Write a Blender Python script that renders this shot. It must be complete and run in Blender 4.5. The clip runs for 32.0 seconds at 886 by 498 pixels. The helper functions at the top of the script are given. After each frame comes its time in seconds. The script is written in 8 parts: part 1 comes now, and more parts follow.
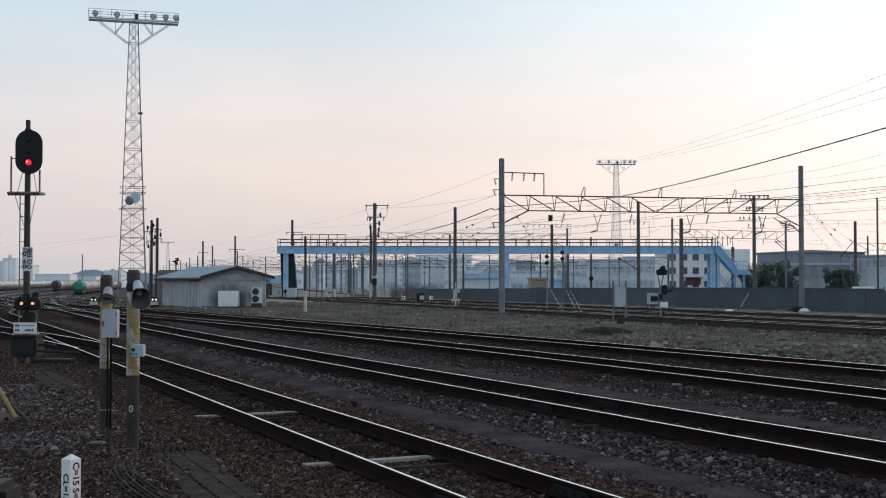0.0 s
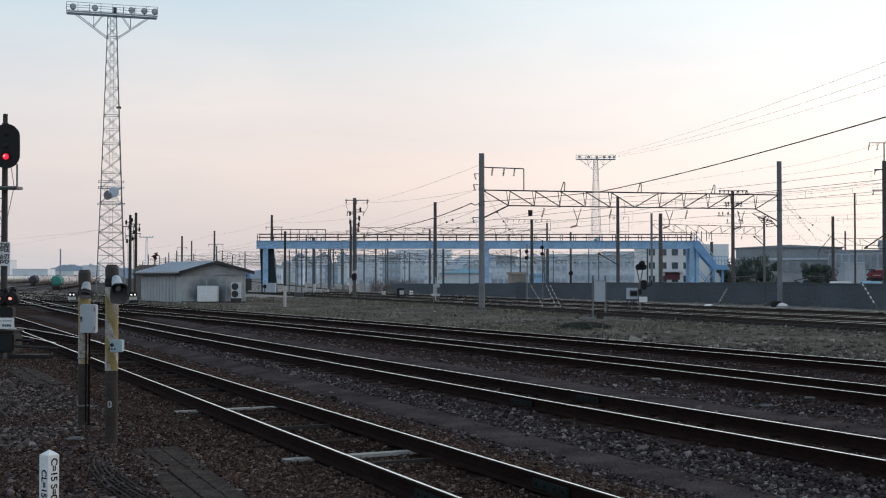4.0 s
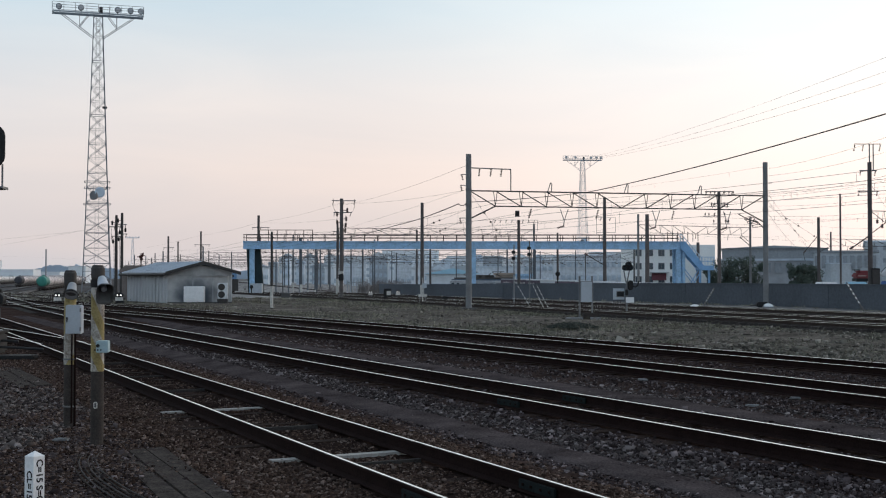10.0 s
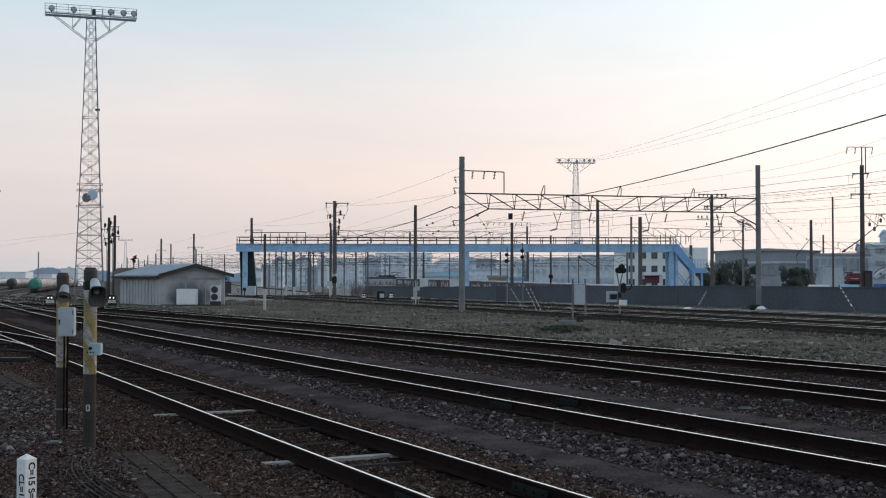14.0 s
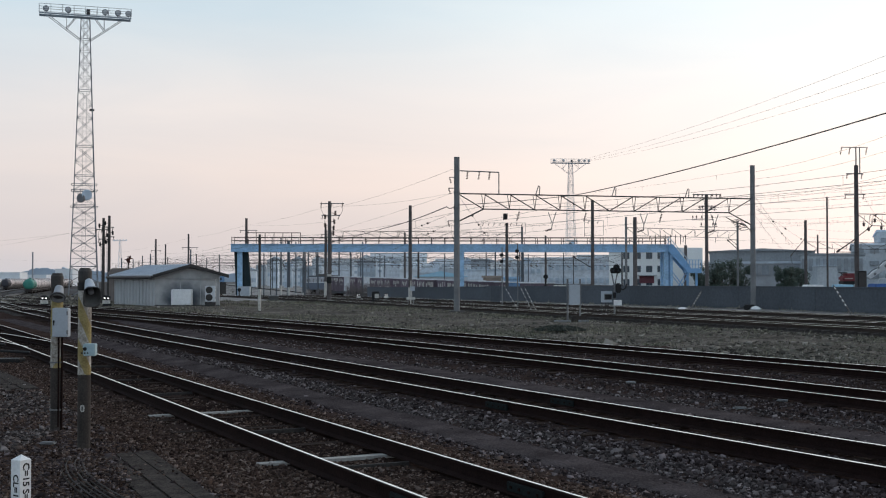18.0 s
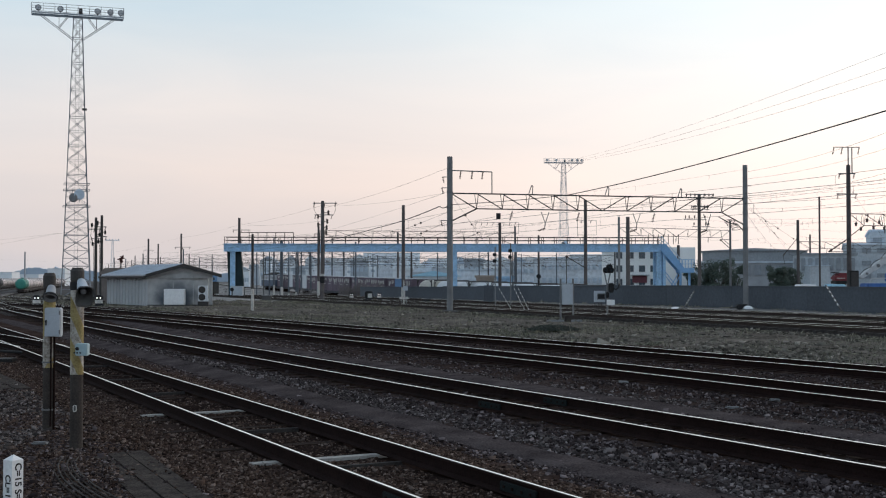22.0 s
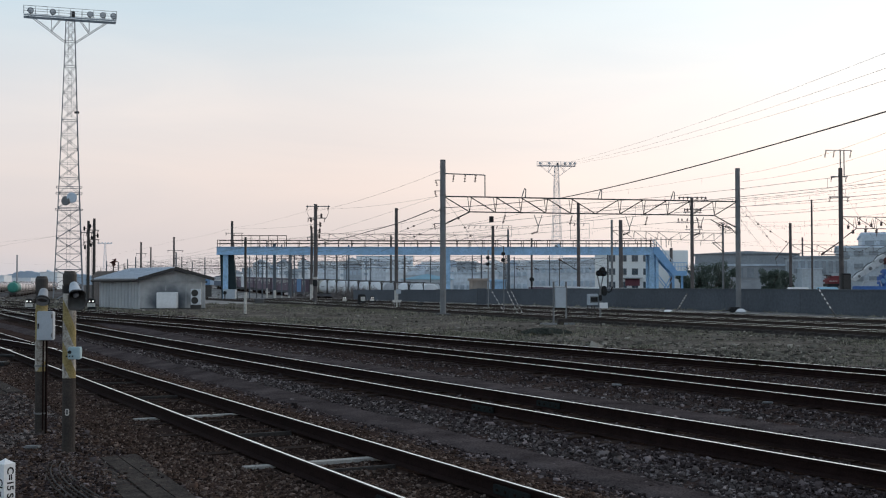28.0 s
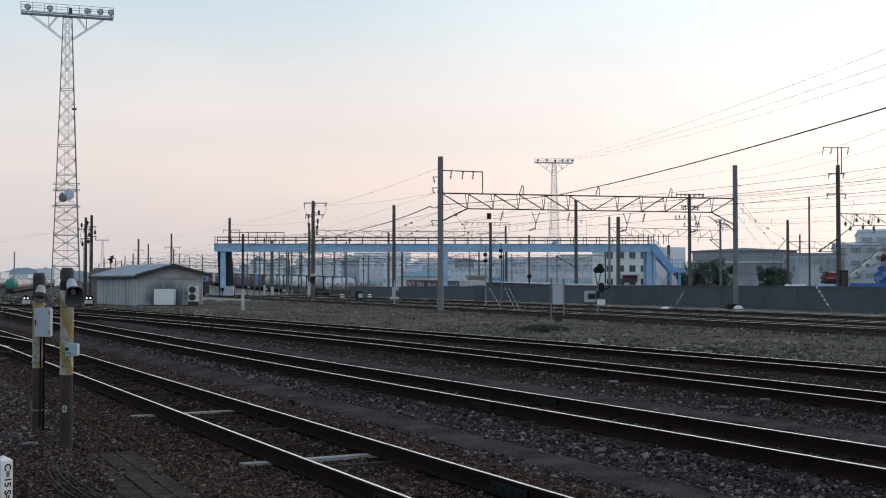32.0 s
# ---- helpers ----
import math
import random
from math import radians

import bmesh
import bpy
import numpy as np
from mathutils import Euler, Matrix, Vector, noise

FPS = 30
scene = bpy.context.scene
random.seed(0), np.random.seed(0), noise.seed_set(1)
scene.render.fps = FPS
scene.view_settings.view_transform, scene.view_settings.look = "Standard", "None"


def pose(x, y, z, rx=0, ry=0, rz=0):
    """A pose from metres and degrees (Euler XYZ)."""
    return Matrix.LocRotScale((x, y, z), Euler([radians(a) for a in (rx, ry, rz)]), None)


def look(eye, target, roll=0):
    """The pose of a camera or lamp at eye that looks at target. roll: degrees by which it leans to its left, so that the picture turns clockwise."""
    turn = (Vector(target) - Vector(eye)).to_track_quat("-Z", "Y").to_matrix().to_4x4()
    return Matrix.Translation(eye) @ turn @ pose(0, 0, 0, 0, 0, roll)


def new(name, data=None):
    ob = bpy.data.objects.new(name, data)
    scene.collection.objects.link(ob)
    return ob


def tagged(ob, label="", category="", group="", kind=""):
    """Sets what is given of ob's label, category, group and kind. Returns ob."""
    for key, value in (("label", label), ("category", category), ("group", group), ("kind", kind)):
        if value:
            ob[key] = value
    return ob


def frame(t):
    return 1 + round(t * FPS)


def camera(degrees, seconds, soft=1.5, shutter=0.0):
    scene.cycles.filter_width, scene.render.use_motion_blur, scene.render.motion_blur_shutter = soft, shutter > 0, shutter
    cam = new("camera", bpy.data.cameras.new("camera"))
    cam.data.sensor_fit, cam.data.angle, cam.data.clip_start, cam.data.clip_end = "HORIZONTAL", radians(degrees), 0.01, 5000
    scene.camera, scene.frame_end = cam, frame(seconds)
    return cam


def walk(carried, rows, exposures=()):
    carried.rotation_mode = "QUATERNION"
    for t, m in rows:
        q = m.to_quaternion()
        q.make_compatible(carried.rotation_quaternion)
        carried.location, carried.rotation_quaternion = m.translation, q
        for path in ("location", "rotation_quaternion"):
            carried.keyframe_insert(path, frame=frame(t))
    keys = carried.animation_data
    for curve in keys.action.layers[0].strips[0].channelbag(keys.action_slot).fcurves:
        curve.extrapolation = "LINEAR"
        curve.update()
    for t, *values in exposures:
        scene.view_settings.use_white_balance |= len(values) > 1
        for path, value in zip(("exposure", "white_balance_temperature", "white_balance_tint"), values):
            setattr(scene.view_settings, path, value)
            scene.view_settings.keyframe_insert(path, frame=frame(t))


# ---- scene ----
# ---- camera: held by hand on one spot, turned slowly to the right ----
cam = camera(41.24, 32.0, soft=1.12)
EYE = (0.0, 0.0, 1.91)


def aim(turn, tilt, lean):
    """Camera pose from turn (left), tilt (up) and lean, in degrees."""
    return pose(*EYE, 90 + tilt, 0, turn) @ pose(0, 0, 0, 0, 0, lean)


walk(cam, [
    (0, aim(-0.000, 1.567, 0.000)), (0.5, aim(-0.047, 1.433, 0.067)), (1, aim(-0.484, 1.275, -0.009)), (1.5, aim(-0.541, 1.319, -0.025)),
    (2, aim(-0.642, 1.214, 0.008)), (2.5, aim(-0.706, 1.304, -0.008)), (3, aim(-0.851, 1.315, -0.003)), (3.5, aim(-0.982, 1.290, -0.017)),
    (5.5, aim(-0.933, 1.477, 0.022)), (6, aim(-0.933, 1.477, 0.022)), (6.5, aim(-0.987, 1.443, 0.027)), (7, aim(-1.090, 1.435, 0.003)),
    (7.5, aim(-1.184, 1.435, 0.005)), (8, aim(-1.313, 1.464, 0.004)), (8.5, aim(-1.397, 1.466, 0.029)), (9, aim(-1.466, 1.397, -0.028)),
    (9.5, aim(-1.534, 1.381, 0.031)), (10, aim(-1.607, 1.347, -0.003)), (10.5, aim(-1.678, 1.316, -0.007)), (11, aim(-1.729, 1.335, 0.043)),
    (11.5, aim(-1.762, 1.385, 0.021)), (12, aim(-1.780, 1.461, 0.057)), (12.5, aim(-1.817, 1.463, 0.034)), (13, aim(-1.856, 1.448, 0.015)),
    (13.5, aim(-1.897, 1.452, 0.015)), (14, aim(-1.937, 1.473, 0.022)), (14.5, aim(-1.977, 1.475, 0.002)), (16.5, aim(-2.094, 1.468, 0.029)),
    (17, aim(-2.118, 1.473, -0.027)), (17.5, aim(-2.164, 1.476, -0.039)), (18, aim(-2.185, 1.485, -0.016)), (18.5, aim(-2.221, 1.473, -0.032)),
    (19, aim(-2.272, 1.449, -0.001)), (19.5, aim(-2.335, 1.383, 0.023)), (20, aim(-2.399, 1.379, 0.013)), (20.5, aim(-2.439, 1.384, -0.000)),
    (21, aim(-2.473, 1.386, -0.017)), (21.5, aim(-2.510, 1.446, -0.008)), (22, aim(-2.523, 1.469, -0.019)), (22.5, aim(-2.550, 1.551, -0.035)),
    (23, aim(-2.560, 1.585, -0.041)), (23.5, aim(-2.581, 1.594, -0.025)), (24, aim(-2.601, 1.594, -0.025)), (24.5, aim(-2.644, 1.581, -0.052)),
    (25, aim(-2.718, 1.592, -0.015)), (25.5, aim(-2.757, 1.589, -0.016)), (27.5, aim(-2.861, 1.620, -0.057)), (28, aim(-2.861, 1.620, -0.057)),
    (28.5, aim(-2.861, 1.620, -0.057)), (29, aim(-2.864, 1.593, -0.046)), (29.5, aim(-2.888, 1.533, -0.024)), (30, aim(-2.901, 1.517, -0.017)),
    (30.5, aim(-2.901, 1.509, -0.030)), (31, aim(-2.907, 1.468, -0.027)), (31.5, aim(-2.938, 1.466, -0.041)), (32, aim(-2.978, 1.466, -0.042)),
])

# ---- world, sun and exposure ----
SUN_TURN, SUN_HEIGHT = radians(52), radians(14)     # to the right of straight ahead, above the skyline


def make_world():
    w = bpy.data.worlds.new("evening_sky")
    w.use_nodes = True
    nt = w.node_tree
    nt.nodes.clear()
    n, ln = nt.nodes.new, nt.links.new
    co = n("ShaderNodeTexCoord")
    sep = n("ShaderNodeSeparateXYZ")
    ln(co.outputs["Generated"], sep.inputs[0])
    ramp = n("ShaderNodeValToRGB")
    els = ramp.color_ramp.elements
    rows = [(0.0, (0.70, 0.66, 0.69)), (0.03, (0.84, 0.725, 0.705)), (0.09, (0.96, 0.83, 0.78)), (0.15, (0.93, 0.87, 0.85)),
            (0.22, (0.75, 0.85, 0.91)), (0.40, (0.645, 0.745, 0.845)), (1.0, (0.42, 0.485, 0.585))]
    els[0].position, els[1].position = 0.0, 1.0
    els[0].color, els[1].color = (*rows[0][1], 1), (*rows[-1][1], 1)
    for at, c in rows[1:-1]:
        els.new(at).color = (*c, 1)
    ln(sep.outputs["Z"], ramp.inputs[0])
    # the side of the sky where the sun stands is brighter
    dot = n("ShaderNodeVectorMath")
    dot.operation = "DOT_PRODUCT"
    ln(co.outputs["Generated"], dot.inputs[0])
    dot.inputs[1].default_value = (math.sin(SUN_TURN) * math.cos(SUN_HEIGHT), math.cos(SUN_TURN) * math.cos(SUN_HEIGHT), math.sin(SUN_HEIGHT))
    glow = n("ShaderNodeMapRange")
    glow.interpolation_type = "SMOOTHSTEP"
    glow.inputs[1].default_value, glow.inputs[2].default_value = 0.55, 1.0
    glow.inputs[3].default_value, glow.inputs[4].default_value = 0.0, 0.70
    ln(dot.outputs["Value"], glow.inputs[0])
    warm = n("ShaderNodeMix")
    warm.data_type = "RGBA"
    warm.blend_type = "ADD"
    warm.inputs[7].default_value = (0.55, 0.50, 0.44, 1)
    ln(glow.outputs[0], warm.inputs[0])
    ln(ramp.outputs[0], warm.inputs[6])
    # away from the sun the sky is bluer
    away = n("ShaderNodeMapRange")
    away.interpolation_type = "SMOOTHSTEP"
    away.inputs[1].default_value, away.inputs[2].default_value = 0.66, -0.1
    ln(dot.outputs["Value"], away.inputs[0])
    cool = n("ShaderNodeMix")
    cool.data_type = "RGBA"
    cool.blend_type = "MULTIPLY"
    cool.inputs[7].default_value = (0.785, 0.895, 0.98, 1)
    ln(away.outputs[0], cool.inputs[0])
    ln(warm.outputs[2], cool.inputs[6])
    # thin uneven cloud veil
    no = n("ShaderNodeTexNoise")
    no.inputs["Scale"].default_value = 3.2
    no.inputs["Detail"].default_value = 6.0
    no.inputs["Distortion"].default_value = 0.6
    mp = n("ShaderNodeMapping")
    mp.inputs["Scale"].default_value = (1, 1, 6)
    ln(co.outputs["Generated"], mp.inputs[0])
    ln(mp.outputs[0], no.inputs["Vector"])
    fade = n("ShaderNodeMapRange")
    fade.inputs[1].default_value, fade.inputs[2].default_value = 0.30, 0.72
    ln(no.outputs[0], fade.inputs[0])
    veil = n("ShaderNodeMix")
    veil.data_type = "RGBA"
    veil.inputs[6].default_value, veil.inputs[7].default_value = (0.945, 0.965, 0.98, 1), (1.055, 1.035, 1.015, 1)
    ln(fade.outputs[0], veil.inputs[0])
    mul = n("ShaderNodeMix")
    mul.data_type = "RGBA"
    mul.blend_type = "MULTIPLY"
    mul.inputs[0].default_value = 1.0
    ln(cool.outputs[2], mul.inputs[6])
    ln(veil.outputs[2], mul.inputs[7])
    sky = n("ShaderNodeTexSky")
    sky.sky_type = "NISHITA"
    sky.sun_disc = False
    sky.sun_elevation, sky.sun_rotation = SUN_HEIGHT, SUN_TURN
    bg_sky, bg = n("ShaderNodeBackground"), n("ShaderNodeBackground")
    bg_sky.inputs[1].default_value = 0.05
    bg.inputs[1].default_value = 1.0
    ln(sky.outputs[0], bg_sky.inputs[0])
    ln(mul.outputs[2], bg.inputs[0])
    mix = n("ShaderNodeMixShader")
    mix.inputs[0].default_value = 0.9
    ln(bg_sky.outputs[0], mix.inputs[1])
    ln(bg.outputs[0], mix.inputs[2])
    ln(mix.outputs[0], n("ShaderNodeOutputWorld").inputs[0])
    scene.world = w


make_world()
sun = new("sun", bpy.data.lights.new("sun", "SUN"))
sun.data.energy, sun.data.angle, sun.data.color = 0.55, radians(12), (1.0, 0.86, 0.74)
sun.matrix_world = look((60 * math.sin(SUN_TURN), 60 * math.cos(SUN_TURN), 60 * math.tan(SUN_HEIGHT)), (0, 0, 0))
scene.view_settings.exposure = 0.0


# ---- materials ----
def mat(name, color, rough=0.7, metal=0.0, var=0.25, scale=6.0, fine=60.0, bump=0.15, tint=None, glow=0.0, random_tone=0.0, spec=0.3):
    """A surface whose tone varies at two scales, with a fine relief."""
    m = bpy.data.materials.new(name)
    m.use_nodes = True
    nt = m.node_tree
    n, ln = nt.nodes.new, nt.links.new
    b = nt.nodes["Principled BSDF"]
    co = n("ShaderNodeTexCoord")
    a, c = n("ShaderNodeTexNoise"), n("ShaderNodeTexNoise")
    a.inputs["Scale"].default_value, c.inputs["Scale"].default_value = scale, fine
    a.inputs["Detail"].default_value, c.inputs["Detail"].default_value = 5, 3
    ln(co.outputs["Object"], a.inputs["Vector"])
    ln(co.outputs["Object"], c.inputs["Vector"])
    add = n("ShaderNodeMath")
    add.operation = "ADD"
    ln(a.outputs[0], add.inputs[0])
    ln(c.outputs[0], add.inputs[1])
    ramp = n("ShaderNodeMapRange")
    ramp.inputs[1].default_value, ramp.inputs[2].default_value = 0.65, 1.35
    ln(add.outputs[0], ramp.inputs[0])
    mix = n("ShaderNodeMix")
    mix.data_type = "RGBA"
    lo = tuple(v * (1 - var) for v in color)
    hi = tint if tint else tuple(min(v * (1 + var), 0.95) for v in color)
    mix.inputs[6].default_value, mix.inputs[7].default_value = (*lo, 1), (*hi, 1)
    ln(ramp.outputs[0], mix.inputs[0])
    out = mix.outputs[2]
    if random_tone:
        info = n("ShaderNodeObjectInfo")
        mr = n("ShaderNodeMapRange")
        mr.inputs[3].default_value, mr.inputs[4].default_value = 1 - random_tone, 1 + random_tone
        ln(info.outputs["Random"], mr.inputs[0])
        mul = n("ShaderNodeMix")
        mul.data_type, mul.blend_type = "RGBA", "MULTIPLY"
        mul.inputs[0].default_value = 1.0
        ln(out, mul.inputs[6])
        ln(mr.outputs[0], mul.inputs[7])
        out = mul.outputs[2]
    ln(out, b.inputs["Base Color"])
    rr = n("ShaderNodeMapRange")
    rr.inputs[3].default_value, rr.inputs[4].default_value = max(rough - 0.12, 0.03), min(rough + 0.12, 1.0)
    ln(a.outputs[0], rr.inputs[0])
    ln(rr.outputs[0], b.inputs["Roughness"])
    b.inputs["Metallic"].default_value = metal
    b.inputs["Specular IOR Level"].default_value = spec
    if bump:
        bp = n("ShaderNodeBump")
        bp.inputs["Strength"].default_value = bump
        bp.inputs["Distance"].default_value = 0.02
        ln(add.outputs[0], bp.inputs["Height"])
        ln(bp.outputs[0], b.inputs["Normal"])
    if glow:
        b.inputs["Emission Color"].default_value = (*color, 1)
        b.inputs["Emission Strength"].default_value = glow
    return m


def island_mat(name, colors, rough=0.9, spec=0.2):
    """One tone per loose piece, for stones and blades joined in one mesh."""
    m = bpy.data.materials.new(name)
    m.use_nodes = True
    nt = m.node_tree
    n, ln = nt.nodes.new, nt.links.new
    b = nt.nodes["Principled BSDF"]
    geo = n("ShaderNodeNewGeometry")
    ramp = n("ShaderNodeValToRGB")
    els = ramp.color_ramp.elements
    els[0].color, els[1].color = (*colors[0], 1), (*colors[-1], 1)
    for i, c in enumerate(colors[1:-1], 1):
        els.new(i / (len(colors) - 1)).color = (*c, 1)
    ln(geo.outputs["Random Per Island"], ramp.inputs[0])
    ln(ramp.outputs[0], b.inputs["Base Color"])
    b.inputs["Roughness"].default_value = rough
    b.inputs["Specular IOR Level"].default_value = spec
    return m


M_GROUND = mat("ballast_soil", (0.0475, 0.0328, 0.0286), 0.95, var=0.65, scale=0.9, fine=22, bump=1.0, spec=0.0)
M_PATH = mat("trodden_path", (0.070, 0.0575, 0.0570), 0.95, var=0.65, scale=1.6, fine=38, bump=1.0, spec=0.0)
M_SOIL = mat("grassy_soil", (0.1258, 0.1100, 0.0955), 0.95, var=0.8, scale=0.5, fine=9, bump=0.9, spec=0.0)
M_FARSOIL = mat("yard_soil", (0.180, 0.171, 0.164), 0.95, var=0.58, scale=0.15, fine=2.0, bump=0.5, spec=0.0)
M_RUST = mat("rusty_steel", (0.0190, 0.0112, 0.0100), 0.9, 0.0, var=0.4, scale=5, fine=50, spec=0.04)
M_RAILTOP = mat("polished_rail", (0.95, 0.90, 0.85), 0.30, 1.0, var=0.06, scale=3, fine=30, bump=0.02)
M_SLEEPER = mat("tarred_wood", (0.036, 0.0235, 0.0188), 0.9, var=0.4, scale=6, fine=60, bump=0.5, random_tone=0.35, spec=0.05)
M_CONCSLEEPER = mat("pale_concrete_slab", (0.35, 0.33, 0.305), 0.9, var=0.3, scale=6, fine=60, bump=0.3)
M_CONC = mat("weathered_concrete", (0.205, 0.208, 0.212), 0.9, var=0.3, scale=1.2, fine=30, bump=0.2, random_tone=0.2)
M_DARKCONC = mat("sooty_concrete", (0.10, 0.098, 0.096), 0.9, var=0.3, scale=0.9, fine=20, bump=0.2, random_tone=0.15)
M_WALL = mat("dark_grey_wall", (0.0943, 0.1050, 0.1210), 0.85, var=0.22, scale=0.35, fine=7, bump=0.2, random_tone=0.08)
M_POLE = mat("aged_pole", (0.104, 0.092, 0.090), 0.9, var=0.35, scale=2.0, fine=30, bump=0.2, random_tone=0.25)
M_STEEL = mat("galvanised_steel", (0.20, 0.20, 0.205), 0.6, 0.3, var=0.25, scale=3, fine=40, random_tone=0.15)
M_DARKSTEEL = mat("dark_painted_steel", (0.055, 0.050, 0.048), 0.6, 0.1, var=0.3, scale=3, fine=40)
M_LIGHTSTEEL = mat("pale_steel", (0.23, 0.245, 0.27), 0.6, 0.2, var=0.2, scale=3, fine=40)
M_BLACK = mat("matt_black_paint", (0.015, 0.015, 0.016), 0.6, var=0.3, scale=6, fine=60, bump=0.05)
M_WHITE = mat("white_paint", (0.82, 0.82, 0.82), 0.6, var=0.12, scale=4, fine=50, bump=0.05)
M_WORNWHITE = mat("worn_white_paint", (0.52, 0.50, 0.465), 0.75, var=0.45, scale=7, fine=60, bump=0.2)
M_YELLOW = mat("worn_yellow_paint", (0.31, 0.225, 0.07), 0.75, var=0.35, scale=8, fine=60, bump=0.2, tint=(0.43, 0.345, 0.165))
M_BOXGREY = mat("light_grey_enamel", (0.44, 0.48, 0.525), 0.5, var=0.1, scale=5, fine=60, bump=0.03)
M_BLUE = mat("sky_blue_paint", (0.34, 0.53, 0.73), 0.65, var=0.30, scale=0.9, fine=5, bump=0.05)
M_DEEPBLUE = mat("deep_blue_paint", (0.24, 0.44, 0.70), 0.65, var=0.2, scale=0.8, fine=10, bump=0.05)
M_GREENDARK = mat("dark_green_sheet", (0.025, 0.040, 0.045), 0.8, var=0.3, scale=1, fine=10)
M_ROOF = mat("grey_metal_roof", (0.49, 0.535, 0.59), 0.42, 0.5, var=0.15, scale=0.8, fine=20, bump=0.05)
M_SIDING = mat("grey_corrugated_sheet", (0.49, 0.495, 0.50), 0.7, var=0.15, scale=0.8, fine=20, bump=0.05)
M_PLASTER = mat("stained_plaster", (0.42, 0.425, 0.43), 0.85, var=0.34, scale=0.45, fine=2.2, bump=0.1)
M_GABLE = mat("dark_patched_plaster", (0.47, 0.465, 0.46), 0.85, var=0.24, scale=0.45, fine=2.2, bump=0.1)


def soft_dark_patch(m, cx, cz, rx, rz):
    """A soft-edged dark patch on a wall, round (cx, cz)."""
    nt = m.node_tree
    n, ln = nt.nodes.new, nt.links.new
    b = nt.nodes["Principled BSDF"]
    base = b.inputs["Base Color"].links[0].from_socket
    co = n("ShaderNodeTexCoord")
    shift = n("ShaderNodeMapping")
    shift.inputs["Location"].default_value = (-cx / rx, 0, -cz / rz)
    shift.inputs["Scale"].default_value = (1 / rx, 0, 1 / rz)
    ln(co.outputs["Object"], shift.inputs["Vector"])
    far = n("ShaderNodeVectorMath")
    far.operation = "LENGTH"
    ln(shift.outputs[0], far.inputs[0])
    wob = n("ShaderNodeTexNoise")
    wob.inputs["Scale"].default_value = 1.3
    ln(co.outputs["Object"], wob.inputs["Vector"])
    add = n("ShaderNodeMath")
    add.operation = "MULTIPLY_ADD"
    add.inputs[1].default_value = 0.7
    ln(wob.outputs[0], add.inputs[0])
    ln(far.outputs["Value"], add.inputs[2])
    edge = n("ShaderNodeMapRange")
    edge.interpolation_type = "SMOOTHSTEP"
    edge.inputs[1].default_value, edge.inputs[2].default_value = 0.75, 1.5
    ln(add.outputs[0], edge.inputs[0])
    mix = n("ShaderNodeMix")
    mix.data_type = "RGBA"
    mix.inputs[6].default_value = (0.10, 0.115, 0.135, 1)
    ln(edge.outputs[0], mix.inputs[0])
    ln(base, mix.inputs[7])
    ln(mix.outputs[2], b.inputs["Base Color"])


soft_dark_patch(M_GABLE, -15.2, 0.6, 1.75, 1.35)
M_RED = mat("red_lamp", (1.0, 0.02, 0.06), 0.3, var=0.0, bump=0, glow=1.15)
M_AMBER = mat("amber_lamp", (1.0, 0.42, 0.34), 0.3, var=0.0, bump=0, glow=0.9)
M_LAMPWHITE = mat("white_lamp", (1.0, 0.98, 0.92), 0.3, var=0.0, bump=0, glow=1.3)
M_GLASS = mat("window_glass", (0.06, 0.08, 0.10), 0.12, 0.0, var=0.3, scale=0.6, fine=3, bump=0.0, spec=0.6)
M_WIRE = mat("tarnished_wire", (0.05, 0.046, 0.045), 0.6, 0.3, var=0.2, bump=0)
M_INSUL = mat("brown_insulator", (0.09, 0.06, 0.05), 0.3, var=0.2, bump=0)
# maroon paint lightened towards mauve, with haze put into the colour
M_MAROON = mat("hazed_maroon", (0.142, 0.106, 0.134), 0.7, var=0.3, scale=0.8, fine=12, random_tone=0.3)
M_TANK = mat("white_tank", (0.66, 0.68, 0.70), 0.5, var=0.15, scale=0.8, fine=14, random_tone=0.08)
M_BEIGE = mat("beige_tank", (0.50, 0.47, 0.41), 0.6, var=0.2, scale=0.8, fine=14)
M_CONTBLUE = mat("blue_container", (0.15, 0.27, 0.45), 0.7, var=0.2, scale=0.8, fine=14)
M_CONTGREY = mat("grey_container", (0.36, 0.37, 0.39), 0.7, var=0.2, scale=0.8, fine=14)
M_CONTDARK = mat("dark_container", (0.055, 0.055, 0.065), 0.7, var=0.3, scale=0.8, fine=14, random_tone=0.2)
M_SILVER = mat("silver_tank", (0.62, 0.62, 0.625), 0.45, 0.3, var=0.25, scale=0.8, fine=12, random_tone=0.15)
M_GREEN = mat("green_tank", (0.05, 0.24, 0.195), 0.5, var=0.2, scale=0.8, fine=12)
# far walls and roofs: haze of distance put into their colours
M_FARWALL = mat("far_hazed_wall", (0.75, 0.785, 0.82), 0.9, var=0.14, scale=0.06, fine=0.8, bump=0.0, random_tone=0.16)
M_FARROOF = mat("far_hazed_roof", (0.50, 0.555, 0.615), 0.8, var=0.25, scale=0.08, fine=0.8, bump=0.0, random_tone=0.35)
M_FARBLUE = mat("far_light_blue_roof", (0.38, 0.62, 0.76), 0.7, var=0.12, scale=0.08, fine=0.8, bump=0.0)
M_HOUSE = mat("white_rendered_wall", (0.80, 0.81, 0.80), 0.85, var=0.1, scale=0.25, fine=5, bump=0.05)
# dark leaves, lifted and blued in colour to show haze
M_LEAF = island_mat("hazed_foliage", [(0.0437, 0.0609, 0.0516), (0.0754, 0.1009, 0.0825), (0.1140, 0.1391, 0.1134)], 0.8)
